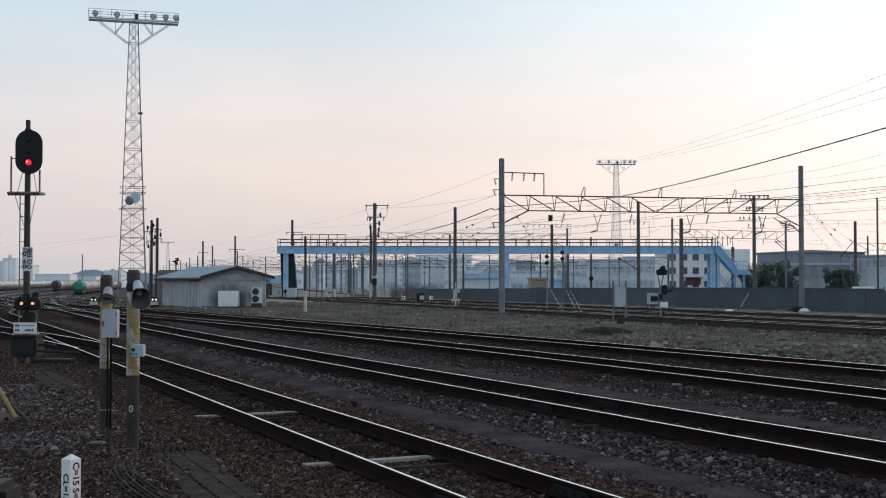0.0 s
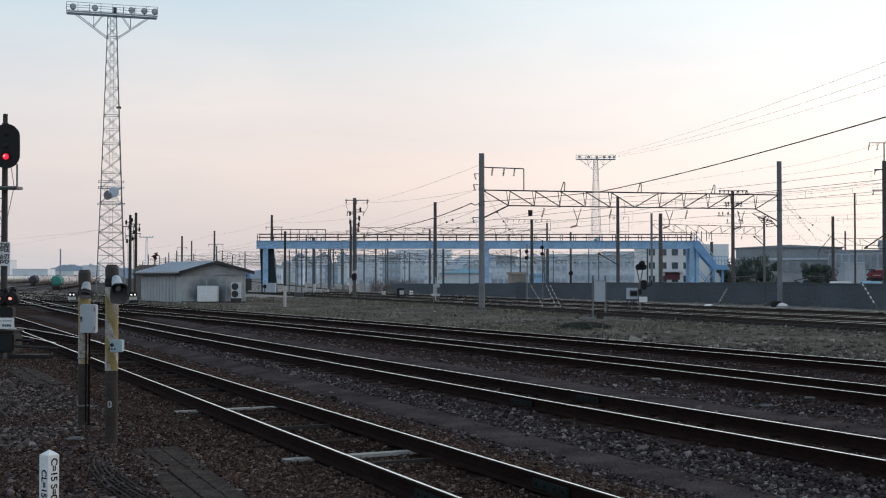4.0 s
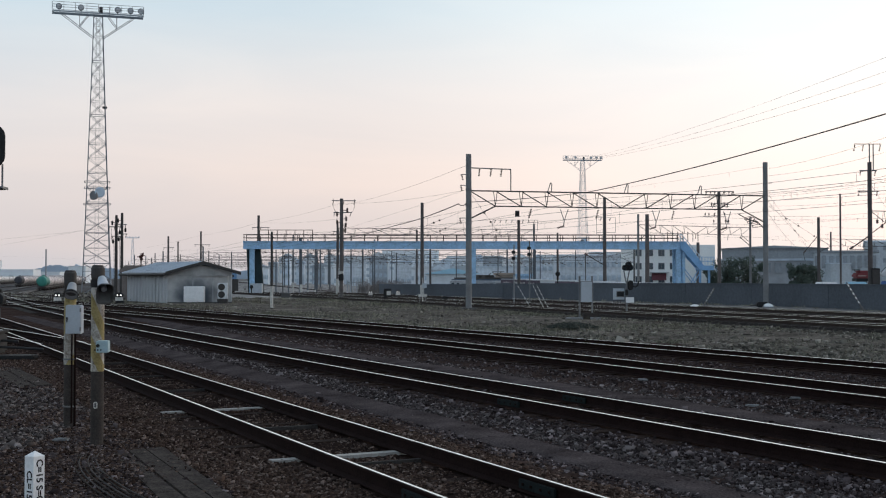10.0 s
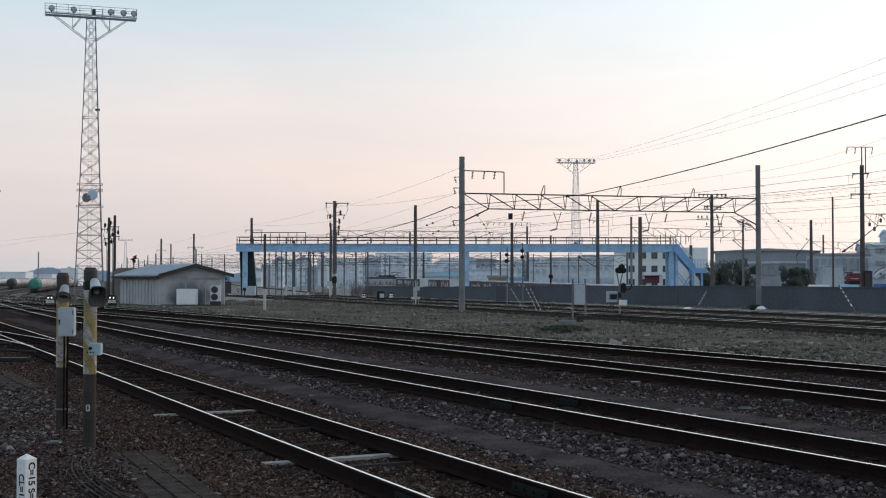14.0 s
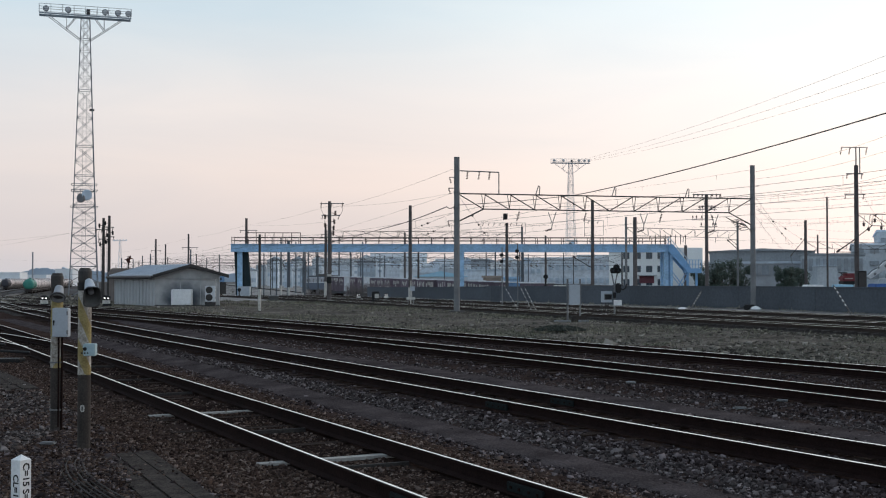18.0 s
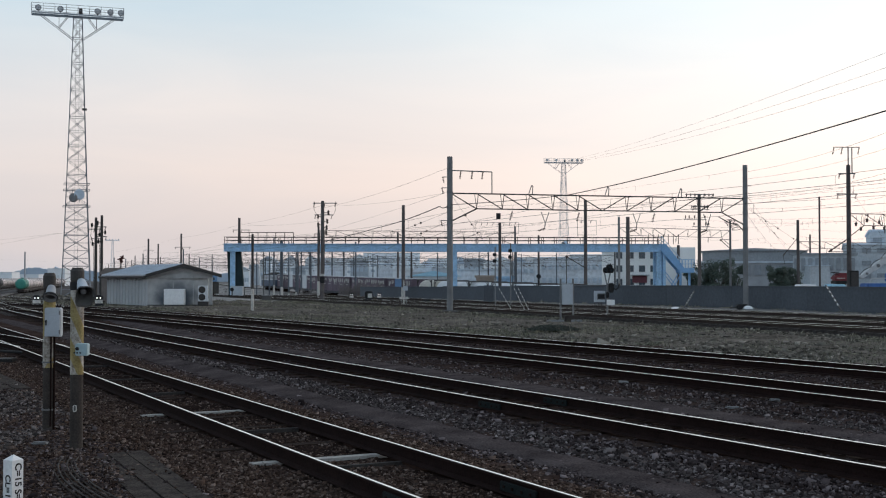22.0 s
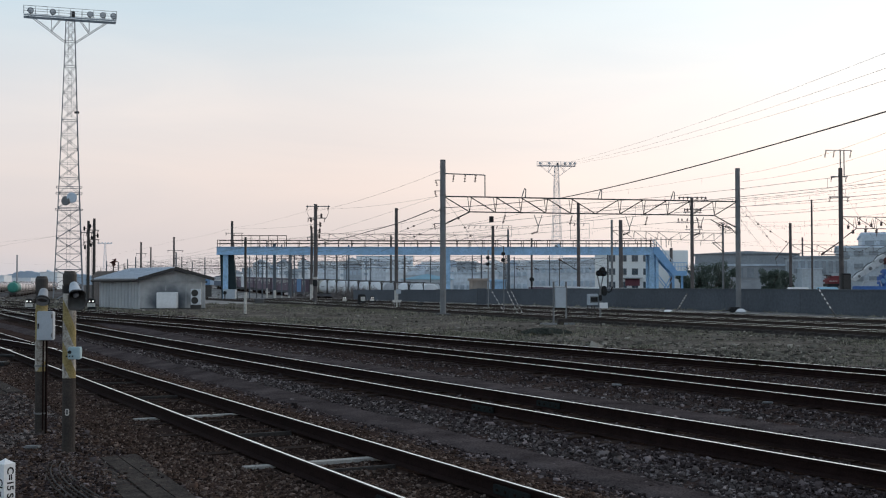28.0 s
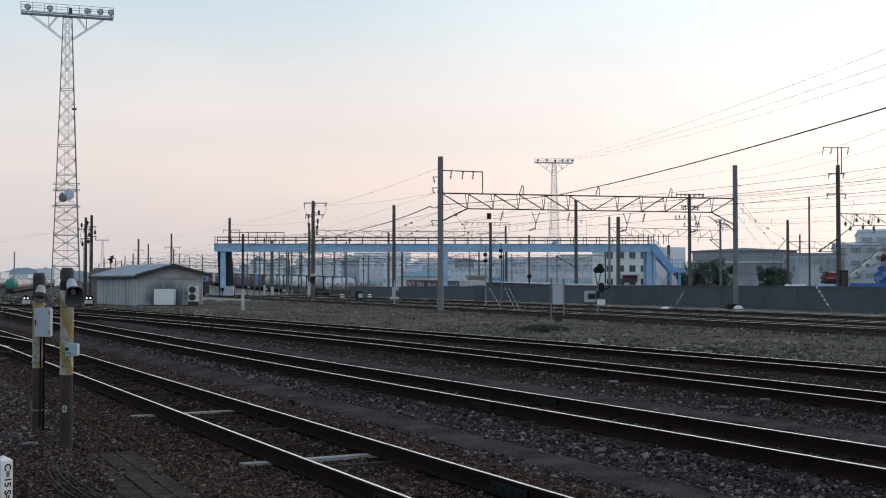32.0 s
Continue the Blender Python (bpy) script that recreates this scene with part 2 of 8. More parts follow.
M_BARK = mat("bark", (0.07, 0.055, 0.045), 0.95, var=0.3, scale=5, fine=40, bump=0.4)
M_GRASS = island_mat("dry_grass", [(0.10, 0.093, 0.068), (0.23, 0.212, 0.160), (0.40, 0.368, 0.292), (0.145, 0.142, 0.104)], 0.9)
M_STONE = island_mat("ballast_stone", [(0.0121, 0.0089, 0.0090), (0.0409, 0.0314, 0.0315), (0.0856, 0.0679, 0.0681), (0.0244, 0.0183, 0.0184), (0.2460, 0.2042, 0.2046)], 0.95, 0.03)
M_STONEBROWN = island_mat("brown_ballast_stone", [(0.0120, 0.0077, 0.0064), (0.0462, 0.0291, 0.0228), (0.1100, 0.0723, 0.0561), (0.0209, 0.0136, 0.0111), (0.2420, 0.1813, 0.1552)], 0.95, 0.03)
M_STONEGREY = island_mat("grey_ballast_stone", [(0.0172, 0.0139, 0.0134), (0.0568, 0.0465, 0.0449), (0.1235, 0.1042, 0.1009), (0.0334, 0.0272, 0.0263), (0.3125, 0.2692, 0.2626)], 0.95, 0.03)
M_SHAFT = mat("grimy_dark_post", (0.050, 0.041, 0.036), 0.9, var=0.45, scale=5, fine=50, bump=0.3)
# far glass is pale because distance haze is put into its colour
M_FARGLASS = mat("far_hazed_window", (0.42, 0.49, 0.56), 0.4, var=0.3, scale=0.2, fine=2, bump=0.0)
# pale steel; on the far tower it stands in for haze
M_PALESTEEL = mat("pale_and_hazed_steel", (0.56, 0.57, 0.58), 0.7, 0.0, var=0.15, scale=3, fine=30)
M_BOARD = mat("old_dark_board", (0.058, 0.049, 0.044), 0.95, var=0.6, scale=5, fine=40, bump=1.0, spec=0.02)
# grey-white far wall, distance haze mixed into its tone
M_FARCREAM = mat("far_hazed_pale_wall", (0.66, 0.67, 0.68), 0.9, var=0.12, scale=0.06, fine=0.8, bump=0.0, random_tone=0.25)
M_FARSLEEPER = mat("grey_sleeper", (0.055, 0.047, 0.043), 0.9, var=0.3, scale=1, fine=10)
M_PALEBLUE = mat("pale_blue_drum", (0.50, 0.60, 0.70), 0.6, var=0.12, scale=2, fine=20, bump=0.02)
M_LOCO = mat("dark_blue_loco_paint", (0.07, 0.10, 0.15), 0.6, var=0.2, scale=0.8, fine=12)
M_WEED = island_mat("green_weeds", [(0.0504, 0.0500, 0.0385), (0.1208, 0.1160, 0.0863), (0.2152, 0.2020, 0.1508), (0.0819, 0.0790, 0.0603)], 0.9)
M_REDMACHINE = mat("red_machine_paint", (0.21, 0.042, 0.05), 0.6, var=0.2, scale=1, fine=10)
M_SHED = mat("brown_shed_timber", (0.36, 0.29, 0.24), 0.8, var=0.25, scale=1, fine=10)
M_CLOD = island_mat("grassy_clods", [(0.0361, 0.0318, 0.0275), (0.0860, 0.0783, 0.0671), (0.1720, 0.1582, 0.1316), (0.0533, 0.0482, 0.0421), (0.3182, 0.2907, 0.2494)], 0.95, 0.02)
M_BUSH = island_mat("grey_green_bush", [(0.022, 0.027, 0.022), (0.045, 0.050, 0.042), (0.075, 0.080, 0.068)], 0.85)
M_DECK = mat("grey_deck_steel", (0.32, 0.36, 0.40), 0.6, 0.1, var=0.25, scale=2, fine=20)
M_HORNRED = mat("dull_red_paint", (0.10, 0.035, 0.03), 0.7, var=0.3, scale=3, fine=30)
M_RUSTSILVER = mat("stained_tank", (0.52, 0.475, 0.475), 0.5, 0.2, var=0.35, scale=0.8, fine=12, random_tone=0.3)
M_WAREHOUSE = mat("slate_sheet_wall", (0.29, 0.312, 0.335), 0.8, var=0.22, scale=0.3, fine=3, bump=0.05)
M_CRANEBLUE = mat("crane_blue_paint", (0.06, 0.15, 0.40), 0.55, var=0.25, scale=1, fine=12)
# brown twigs made greyer and lighter, haze being part of the colour
M_TWIG = mat("hazed_twigs", (0.20, 0.178, 0.17), 0.95, var=0.3, scale=3, fine=20)
M_FARRUST = mat("brown_rusty_rail", (0.0500, 0.0390, 0.0340), 0.9, 0.0, var=0.35, scale=2, fine=20, spec=0.05)
M_POSTWHITE = mat("stained_white_band", (0.225, 0.165, 0.120), 0.75, var=0.4, scale=9, fine=50, bump=0.2, tint=(0.62, 0.585, 0.53))
M_STORE = mat("grey_brown_boards", (0.19, 0.162, 0.148), 0.85, var=0.3, scale=2, fine=20)
M_RAILING = mat("rusty_railing_paint", (0.085, 0.066, 0.060), 0.7, var=0.35, scale=2, fine=20)
M_JOINT = mat("oily_dark_green_steel", (0.014, 0.019, 0.019), 0.8, var=0.4, scale=8, fine=60, spec=0.1)
# far poles: the blue-grey of haze is mixed into their colour
M_FARPOLE = mat("hazed_far_pole", (0.1126, 0.1266, 0.1449), 0.85, var=0.3, scale=1.5, fine=20, random_tone=0.2)
M_PALEWORKS = mat("grey_white_works_wall", (0.50, 0.54, 0.575), 0.9, var=0.2, scale=0.3, fine=3, bump=0.0, random_tone=0.1)
M_FAINT = mat("mud_covered_sleeper", (0.042, 0.036, 0.033), 0.9, var=0.5, scale=5, fine=40, bump=0.3)
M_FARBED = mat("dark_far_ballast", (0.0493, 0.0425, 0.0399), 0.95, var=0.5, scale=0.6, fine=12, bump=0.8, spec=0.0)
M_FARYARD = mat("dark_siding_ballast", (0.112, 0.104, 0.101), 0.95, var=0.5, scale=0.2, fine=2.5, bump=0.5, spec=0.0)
# works and stacks: nearly the sky's tone, haze painted into the colour
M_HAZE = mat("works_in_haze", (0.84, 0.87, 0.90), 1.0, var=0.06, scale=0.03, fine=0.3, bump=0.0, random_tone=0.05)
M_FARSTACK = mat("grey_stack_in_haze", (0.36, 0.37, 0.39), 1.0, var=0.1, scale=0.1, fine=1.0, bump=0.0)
M_CALLBOX = mat("pale_teal_enamel", (0.37, 0.49, 0.53), 0.5, var=0.12, scale=5, fine=50, bump=0.03)
M_SIGNRED = mat("dull_red_board", (0.17, 0.06, 0.075), 0.7, var=0.2, scale=1, fine=8)
# mid-yard soil: pale clutter and haze put into one lighter colour
M_MIDYARD = mat("pale_hazed_yard_soil", (0.27, 0.255, 0.243), 0.95, var=0.65, scale=0.12, fine=1.6, bump=0.5, spec=0.0)
M_STONEVERGE = island_mat("mixed_grey_stone", [(0.0104, 0.0085, 0.0080), (0.0600, 0.0496, 0.0470), (0.1520, 0.1286, 0.1218), (0.0280, 0.0233, 0.0221), (0.2880, 0.2482, 0.2350)], 0.95, 0.03)
# wall tone lifted to blue-grey, haze included in the colour
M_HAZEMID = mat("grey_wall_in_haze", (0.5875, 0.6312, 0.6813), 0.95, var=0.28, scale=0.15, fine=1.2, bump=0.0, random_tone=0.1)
# oily soil between the rails; shade beside them is painted in too
M_OILSHADE = mat("oily_shaded_track_bed", (0.0225, 0.0155, 0.0135), 0.95, var=0.6, scale=1.5, fine=30, bump=1.0, spec=0.0)
# woods shown blue-grey: distance haze put into the hill colour
M_HILL = mat("hazed_wooded_hill", (0.42, 0.50, 0.60), 1.0, var=0.12, scale=0.004, fine=0.05, bump=0.0)


# ---- mesh helpers ----
def link(name, bm, *mats):
    me = bpy.data.meshes.new(name)
    bm.to_mesh(me)
    bm.free()
    for m in mats:
        me.materials.append(m)
    return new(name, me)


def part(name, bm, material, parent, label="", smooth=False):
    """One mesh under a thing or under a part."""
    if smooth:
        for face in bm.faces:
            face.smooth = True
    mats = material if isinstance(material, tuple) else (material,)
    ob = link(name, bm, *mats)
    ob.parent = parent
    return tagged(ob, label)


def thing(name, m, label, category, group="", kind=""):
    ob = new(name)
    ob.empty_display_size = 0.2
    ob.matrix_basis = m
    return tagged(ob, label, category, group, kind)


def box(x0, x1, y0, y1, z0, z1, bm=None, bevel=0.0):
    bm = bm or bmesh.new()
    vs = [bm.verts.new((x, y, z)) for x in (x0, x1) for y in (y0, y1) for z in (z0, z1)]
    fs = [bm.faces.new([vs[i] for i in q]) for q in ((0, 1, 3, 2), (4, 6, 7, 5), (0, 4, 5, 1), (2, 3, 7, 6), (0, 2, 6, 4), (1, 5, 7, 3))]
    if bevel:
        es = list({e for f in fs for e in f.edges})
        bmesh.ops.bevel(bm, geom=es, offset=bevel, segments=2, affect="EDGES")
    return bm


def rod(p, q, r0, r1=None, seg=8, bm=None, caps=True):
    """A round or many-sided bar from p to q."""
    bm = bm or bmesh.new()
    p, q = Vector(p), Vector(q)
    r1 = r0 if r1 is None else r1
    d = (q - p).normalized()
    a = d.orthogonal().normalized() if abs(d.z) < 0.999 else Vector((1, 0, 0))
    b = d.cross(a)
    rings = []
    for c, r in ((p, r0), (q, r1)):
        rings.append([bm.verts.new(c + (a * math.cos(k) + b * math.sin(k)) * r) for k in [2 * math.pi * (i + 0.5) / seg for i in range(seg)]])
    for i in range(seg):
        j = (i + 1) % seg
        bm.faces.new((rings[0][i], rings[0][j], rings[1][j], rings[1][i]))
    if caps:
        bm.faces.new(rings[0][::-1])
        bm.faces.new(rings[1])
    return bm


def turned(profile, seg=16, bm=None, at=(0, 0, 0), axis="z"):
    """A body of revolution from (radius, height) pairs."""
    bm = bm or bmesh.new()
    rings = []
    for r, h in profile:
        ring = []
        for i in range(seg):
            k = 2 * math.pi * i / seg
            c, s = r * math.cos(k), r * math.sin(k)
            v = {"z": (c, s, h), "y": (c, h, s), "x": (h, c, s)}[axis]
            ring.append(bm.verts.new((v[0] + at[0], v[1] + at[1], v[2] + at[2])))
        rings.append(ring)
    for a, b in zip(rings, rings[1:]):
        for i in range(seg):
            j = (i + 1) % seg
            bm.faces.new((a[i], a[j], b[j], b[i]))
    bm.faces.new(rings[0][::-1])
    bm.faces.new(rings[-1])
    bmesh.ops.recalc_face_normals(bm, faces=bm.faces[:])
    return bm


def tube(points, r, seg=4, bm=None):
    """One unbroken bar along the points."""
    bm = bm or bmesh.new()
    points = [Vector(p) for p in points]
    rings = []
    for i, p in enumerate(points):
        d = (points[min(i + 1, len(points) - 1)] - points[max(i - 1, 0)]).normalized()
        a = d.cross(Vector((0, 0, 1)))
        a = a.normalized() if a.length > 0.05 else Vector((1, 0, 0))
        b = d.cross(a)
        rings.append([bm.verts.new(p + (a * math.cos(k) + b * math.sin(k)) * r) for k in [2 * math.pi * (j + 0.5) / seg for j in range(seg)]])
    for a, b in zip(rings, rings[1:]):
        for j in range(seg):
            bm.faces.new((a[j], a[(j + 1) % seg], b[(j + 1) % seg], b[j]))
    bm.faces.new(rings[0][::-1])
    bm.faces.new(rings[-1])
    return bm


def slab(outline, y0, y1, bm=None):
    """A plate with the given outline of (x, z) pairs, from y0 to y1."""
    bm = bm or bmesh.new()
    a = [bm.verts.new((x, y0, z)) for x, z in outline]
    b = [bm.verts.new((x, y1, z)) for x, z in outline]
    bm.faces.new(a)
    bm.faces.new(b[::-1])
    for i in range(len(a)):
        j = (i + 1) % len(a)
        bm.faces.new((a[j], a[i], b[i], b[j]))
    return bm


def mesh_of(name, verts, faces, material):
    me = bpy.data.meshes.new(name)
    me.from_pydata(verts, [], faces)
    me.materials.append(material)
    me.update()
    return me


def letters(body, size, material, parent, m, name="lettering", spacing=1.0, bold=0.0):
    """Raised writing in the built-in font, as a mesh under a thing."""
    cu = bpy.data.curves.new(name, "FONT")
    cu.body, cu.size, cu.extrude, cu.align_x, cu.align_y = body, size, 0.001, "CENTER", "CENTER"
    cu.space_character, cu.offset = spacing, bold
    tmp = new(name, cu)
    bpy.context.view_layer.update()
    me = bpy.data.meshes.new_from_object(tmp.evaluated_get(bpy.context.evaluated_depsgraph_get()))
    bpy.data.objects.remove(tmp)
    me.materials.clear()
    me.materials.append(material)
    ob = new(name, me)
    ob.parent, ob.matrix_basis = parent, m
    return ob


# ---- the yard: tracks run from the near side to the far left ----
def along(a, b, c, *rest):
    """Middle of a track at the distance y ahead: an easy bend, straight further off; one track swings over to the next."""
    y, swing = rest[-1], 0.0
    if len(rest) > 1:
        k = min(max((y - 62.0) / 28.0, 0.0), 1.0)
        swing = rest[0] * k * k * (3 - 2 * k)
    q = (y - 25) / 10
    if q > 6:
        return a + b * 6 + c * 36 + (b + 12 * c) * (q - 6) + swing
    return a + b * q + c * q * q + swing


TRACKS = {"near": (-6.33, -4.59, 0.005, 3.4), "second": (-1.82, -4.79, 0.067), "third": (3.65, -4.74, -0.178), "fourth": (8.10, -4.97, -0.109),
          "fifth": (23.85, -4.00, 0.0), "sixth": (28.30, -3.97, 0.0), "seventh": (34.30, -3.97, 0.0), "branch": (-5.85, -5.0, -0.42), "eighth": (12.7, -4.97, -0.109), "ninth": (17.3, -4.97, -0.109)}
RAIL_TOP = 0.18


def wall_x(y):
    return 26.0 - (y - 70.0) * 0.470


def smooth(a, b, v):
    k = min(max((v - a) / (b - a), 0.0), 1.0)
    return k * k * (3 - 2 * k)


def train_level(y):
    """Height of the low line behind the wall, which climbs to the far left."""
    return -1.41 + 0.0112 * (min(max(y, 40.0), 330.0) - 174.0)


def height(x, y):
    """Ground level: flat by the camera, lower in the distance and behind the wall."""
    far = -1.5 * smooth(125, 215, y)
    d = (x - wall_x(y)) * 0.905
    if y > 30:
        step = smooth(0.1, 0.7, d) if y < 143 else smooth(0.0, 25.0, d)
        far = far * (1 - step) + min(train_level(y) - 0.3, -0.6, far) * step
        bank = smooth(9.0, 3.5, abs(x - 0.24 + (y - 174.0) * 0.3004) * 0.957) * smooth(0.1, 0.7, d)
        far = far * (1 - bank) + (train_level(y) - 0.22) * bank
    near = 0.0
    if y < 75 and d < 0:
        gap = min(abs(x - along(*TRACKS[k], y)) for k in ("near", "second", "third", "fourth"))
        near = -0.10 * smooth(1.1, 2.0, gap) * smooth(75, 60, y) * smooth(-0.5, 1.5, x - along(*TRACKS["near"], y))
        near += 0.025 * noise.noise(Vector((x * 0.7, y * 0.7, 0))) + 0.012 * noise.noise(Vector((x * 3, y * 3, 5)))
    return far + near


def graded(lo, a, b, hi, step, grow):
    vals, v, s = list(np.arange(a, b, step)), b, step
    while v < hi:
        vals.append(v)
        s *= grow
        v += s
    vals.append(hi)
    v, s = a, step
    while v > lo:
        s *= grow
        v -= s
        vals.insert(0, max(v, lo))
    return vals


def sheet(name, xs, ys, level, material, lift=0.0):
    verts = [(x, y, level(x, y) + lift) for y in ys for x in xs]
    w = len(xs)
    faces = [(j * w + i, j * w + i + 1, (j + 1) * w + i + 1, (j + 1) * w + i) for j in range(len(ys) - 1) for i in range(w - 1)]
    ob = new(name, mesh_of(name, verts, faces, material))
    for p in ob.data.polygons:
        p.use_smooth = True
    return ob


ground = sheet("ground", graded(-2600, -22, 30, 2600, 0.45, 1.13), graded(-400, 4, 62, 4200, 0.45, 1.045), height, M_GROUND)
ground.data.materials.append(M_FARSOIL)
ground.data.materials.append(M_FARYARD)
# lighter stretch of the yard, its haze painted into the soil
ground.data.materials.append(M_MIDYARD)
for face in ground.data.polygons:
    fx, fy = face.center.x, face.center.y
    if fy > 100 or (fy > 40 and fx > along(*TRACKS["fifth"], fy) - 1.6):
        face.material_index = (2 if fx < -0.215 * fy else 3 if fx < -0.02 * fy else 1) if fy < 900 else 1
tagged(ground, "dark brown stony ballast and soil of a railway yard", "ground", kind="structure")


def band(name, left, right, y0, y1, step, material, lift, label):
    """A strip of ground between two lines, lying on the sheet below."""
    verts, faces = [], []
    ys = list(np.arange(y0, y1, step)) + [y1]
    n = 6
    for y in ys:
        xa, xb = left(y), right(y)
        for i in range(n):
            x = xa + (xb - xa) * i / (n - 1)
            wob = 0.12 * noise.noise(Vector((x * 0.6, y * 0.6, 3))) if i in (0, n - 1) else 0
            verts.append((x + wob, y, height(x, y) + (lift if 0 < i < n - 1 else -0.015)))
    for j in range(len(ys) - 1):
        for i in range(n - 1):
            faces.append((j * n + i, j * n + i + 1, (j + 1) * n + i + 1, (j + 1) * n + i))
    ob = new(name, mesh_of(name, verts, faces, material))
    for p in ob.data.polygons:
        p.use_smooth = True
    return tagged(ob, label, "path", kind="structure")


band("path_1", lambda y: along(*TRACKS["near"], y) + 2.25, lambda y: along(*TRACKS["near"], y) + 3.05, 5, 60, 0.5, M_PATH, 0.03, "smooth trodden grey walkway between two railway tracks")
band("path_2", lambda y: along(*TRACKS["second"], y) + 2.35, lambda y: along(*TRACKS["second"], y) + 3.3, 9, 70, 0.5, M_PATH, 0.03, "smooth trodden grey walkway between two railway tracks")
# reaches past both rails, where the dark colour stands for their shade
band("track_bed", lambda y: along(*TRACKS["near"], y) - 0.95, lambda y: along(*TRACKS["near"], y) + 0.95, 5, 60, 0.5, M_OILSHADE, 0.004, "dark oily ballast bed under the near track, rail shade painted in")
for far_key in ("fifth", "sixth", "seventh"):
    band("track_bed", lambda y, k=far_key: along(*TRACKS[k], y) - 1.5, lambda y, k=far_key: along(*TRACKS[k], y) + 1.3, 36, 120, 1.0, M_FARBED, 0.035, "dark rusty ballast bed under a far track")
band("grass_ground", lambda y: along(*TRACKS["fourth"], y) + 4.1, lambda y: along(*TRACKS["fifth"], y) - 1.6, 22, 100, 0.8, M_SOIL, 0.05, "patchy dry olive grass on soil between tracks")

RAIL = [(-0.065, -0.15), (0.065, -0.15), (0.060, -0.135), (0.012, -0.12), (0.012, -0.035), (0.033, -0.028), (0.033, -0.009), (0.023, -0.0034), (0.0, 0.0), (-0.023, -0.0034), (-0.033, -0.009), (-0.033, -0.028), (-0.012, -0.035), (-0.012, -0.12), (-0.060, -0.135)]


def track(key, y0, y1, label, step=1.6):
    """Two rails on a bed; its sleepers come last in the file."""
    t = thing("railway_track", Matrix(), label, "track", "tracks of the yard", "structure")
    ys = list(np.arange(y0, y1, step)) + [y1]
    for side in (-1, 1):
        bm = bmesh.new()
        rings = []
        for y in ys:
            x = along(*TRACKS[key], y)
            d = Vector((along(*TRACKS[key], y + 0.5) - along(*TRACKS[key], y - 0.5), 1.0, 0)).normalized()
            nrm = Vector((d.y, -d.x, 0))
            c = Vector((x, y, RAIL_TOP + (height(x, y) if y > 110 else 0.0))) + nrm * side * 0.566
            worn = 0.72 if key == "near" else 1.0          # width of the polished band
            rings.append([bm.verts.new(c + nrm * u * (worn if abs(u) == 0.023 else 1.0) + Vector((0, 0, v))) for u, v in RAIL])
        for a, b in zip(rings, rings[1:]):
            for i in range(len(RAIL)):
                j = (i + 1) % len(RAIL)
                face = bm.faces.new((a[i], a[j], b[j], b[i]))
                face.material_index = 1 if i in (7, 8) else 0
        bm.faces.new(rings[0][::-1])
        bm.faces.new(rings[-1])
        part("rail", bm, (M_FARRUST if y0 > 32 else M_RUST, M_RAILTOP), t)
    return t


track_things = {
    "near": track("near", 4, 150, "polished steel rails on dark tarred sleepers in stony ballast"),
    "second": track("second", 9, 200, "polished steel rails on dark sleepers, raised on ballast"),
    "third": track("third", 14, 200, "polished steel rails on dark sleepers beside a trodden path"),
    "fourth": track("fourth", 18, 230, "steel rails along the edge of the grass strip"),
    "fifth": track("fifth", 34, 240, "steel rails beyond the grass strip"),
    "sixth": track("sixth", 40, 240, "steel rails beyond the grass strip"),
    "seventh": track("seventh", 44, 240, "steel rails close to the dark yard wall"),
    "eighth": track("eighth", 96, 235, "steel rails on the far side of the yard"),
    "ninth": track("ninth", 104, 235, "steel rails on the far side of the yard"),
    "branch": track("branch", 31, 70, "steel rails leading off a turnout in the ballast"),
}


def yard_wall():
    w = thing("wall_yard", Matrix(), "dark grey concrete yard wall in long panels", "wall", kind="structure")
    y = 40.0
    while y < 131:
        y2 = min(y + 6.2, 132.5)
        top = 1.40 - 0.42 * smooth(78, 140, (y + y2) / 2)
        a, b = Vector((wall_x(y), y, 0)), Vector((wall_x(y2), y2, 0))
        d = (b - a).normalized()
        nrm = Vector((d.y, -d.x, 0)) * 0.09
        gap = d * 0.012
        bm = bmesh.new()
        vs = [bm.verts.new(p + s * nrm + Vector((0, 0, z))) for p in (a + gap, b - gap) for s in (-1, 1) for z in (-2.2, top)]
        for q in ((0, 1, 3, 2), (4, 6, 7, 5), (0, 4, 5, 1), (2, 3, 7, 6), (0, 2, 6, 4), (1, 5, 7, 3)):
            bm.faces.new([vs[i] for i in q])
        bmesh.ops.recalc_face_normals(bm, faces=bm.faces[:])
        part("panel", bm, M_WALL, w)
        bm = bmesh.new()
        vs = [bm.verts.new(p + s * nrm * 1.5 + Vector((0, 0, z))) for p in (a, b) for s in (-1, 1) for z in (top, top + 0.07)]
        for q in ((0, 1, 3, 2), (4, 6, 7, 5), (0, 4, 5, 1), (2, 3, 7, 6), (0, 2, 6, 4), (1, 5, 7, 3)):
            bm.faces.new([vs[i] for i in q])
        bmesh.ops.recalc_face_normals(bm, faces=bm.faces[:])
        part("coping", bm, M_WALL, w)
        y = y2
    return w


yard_wall()


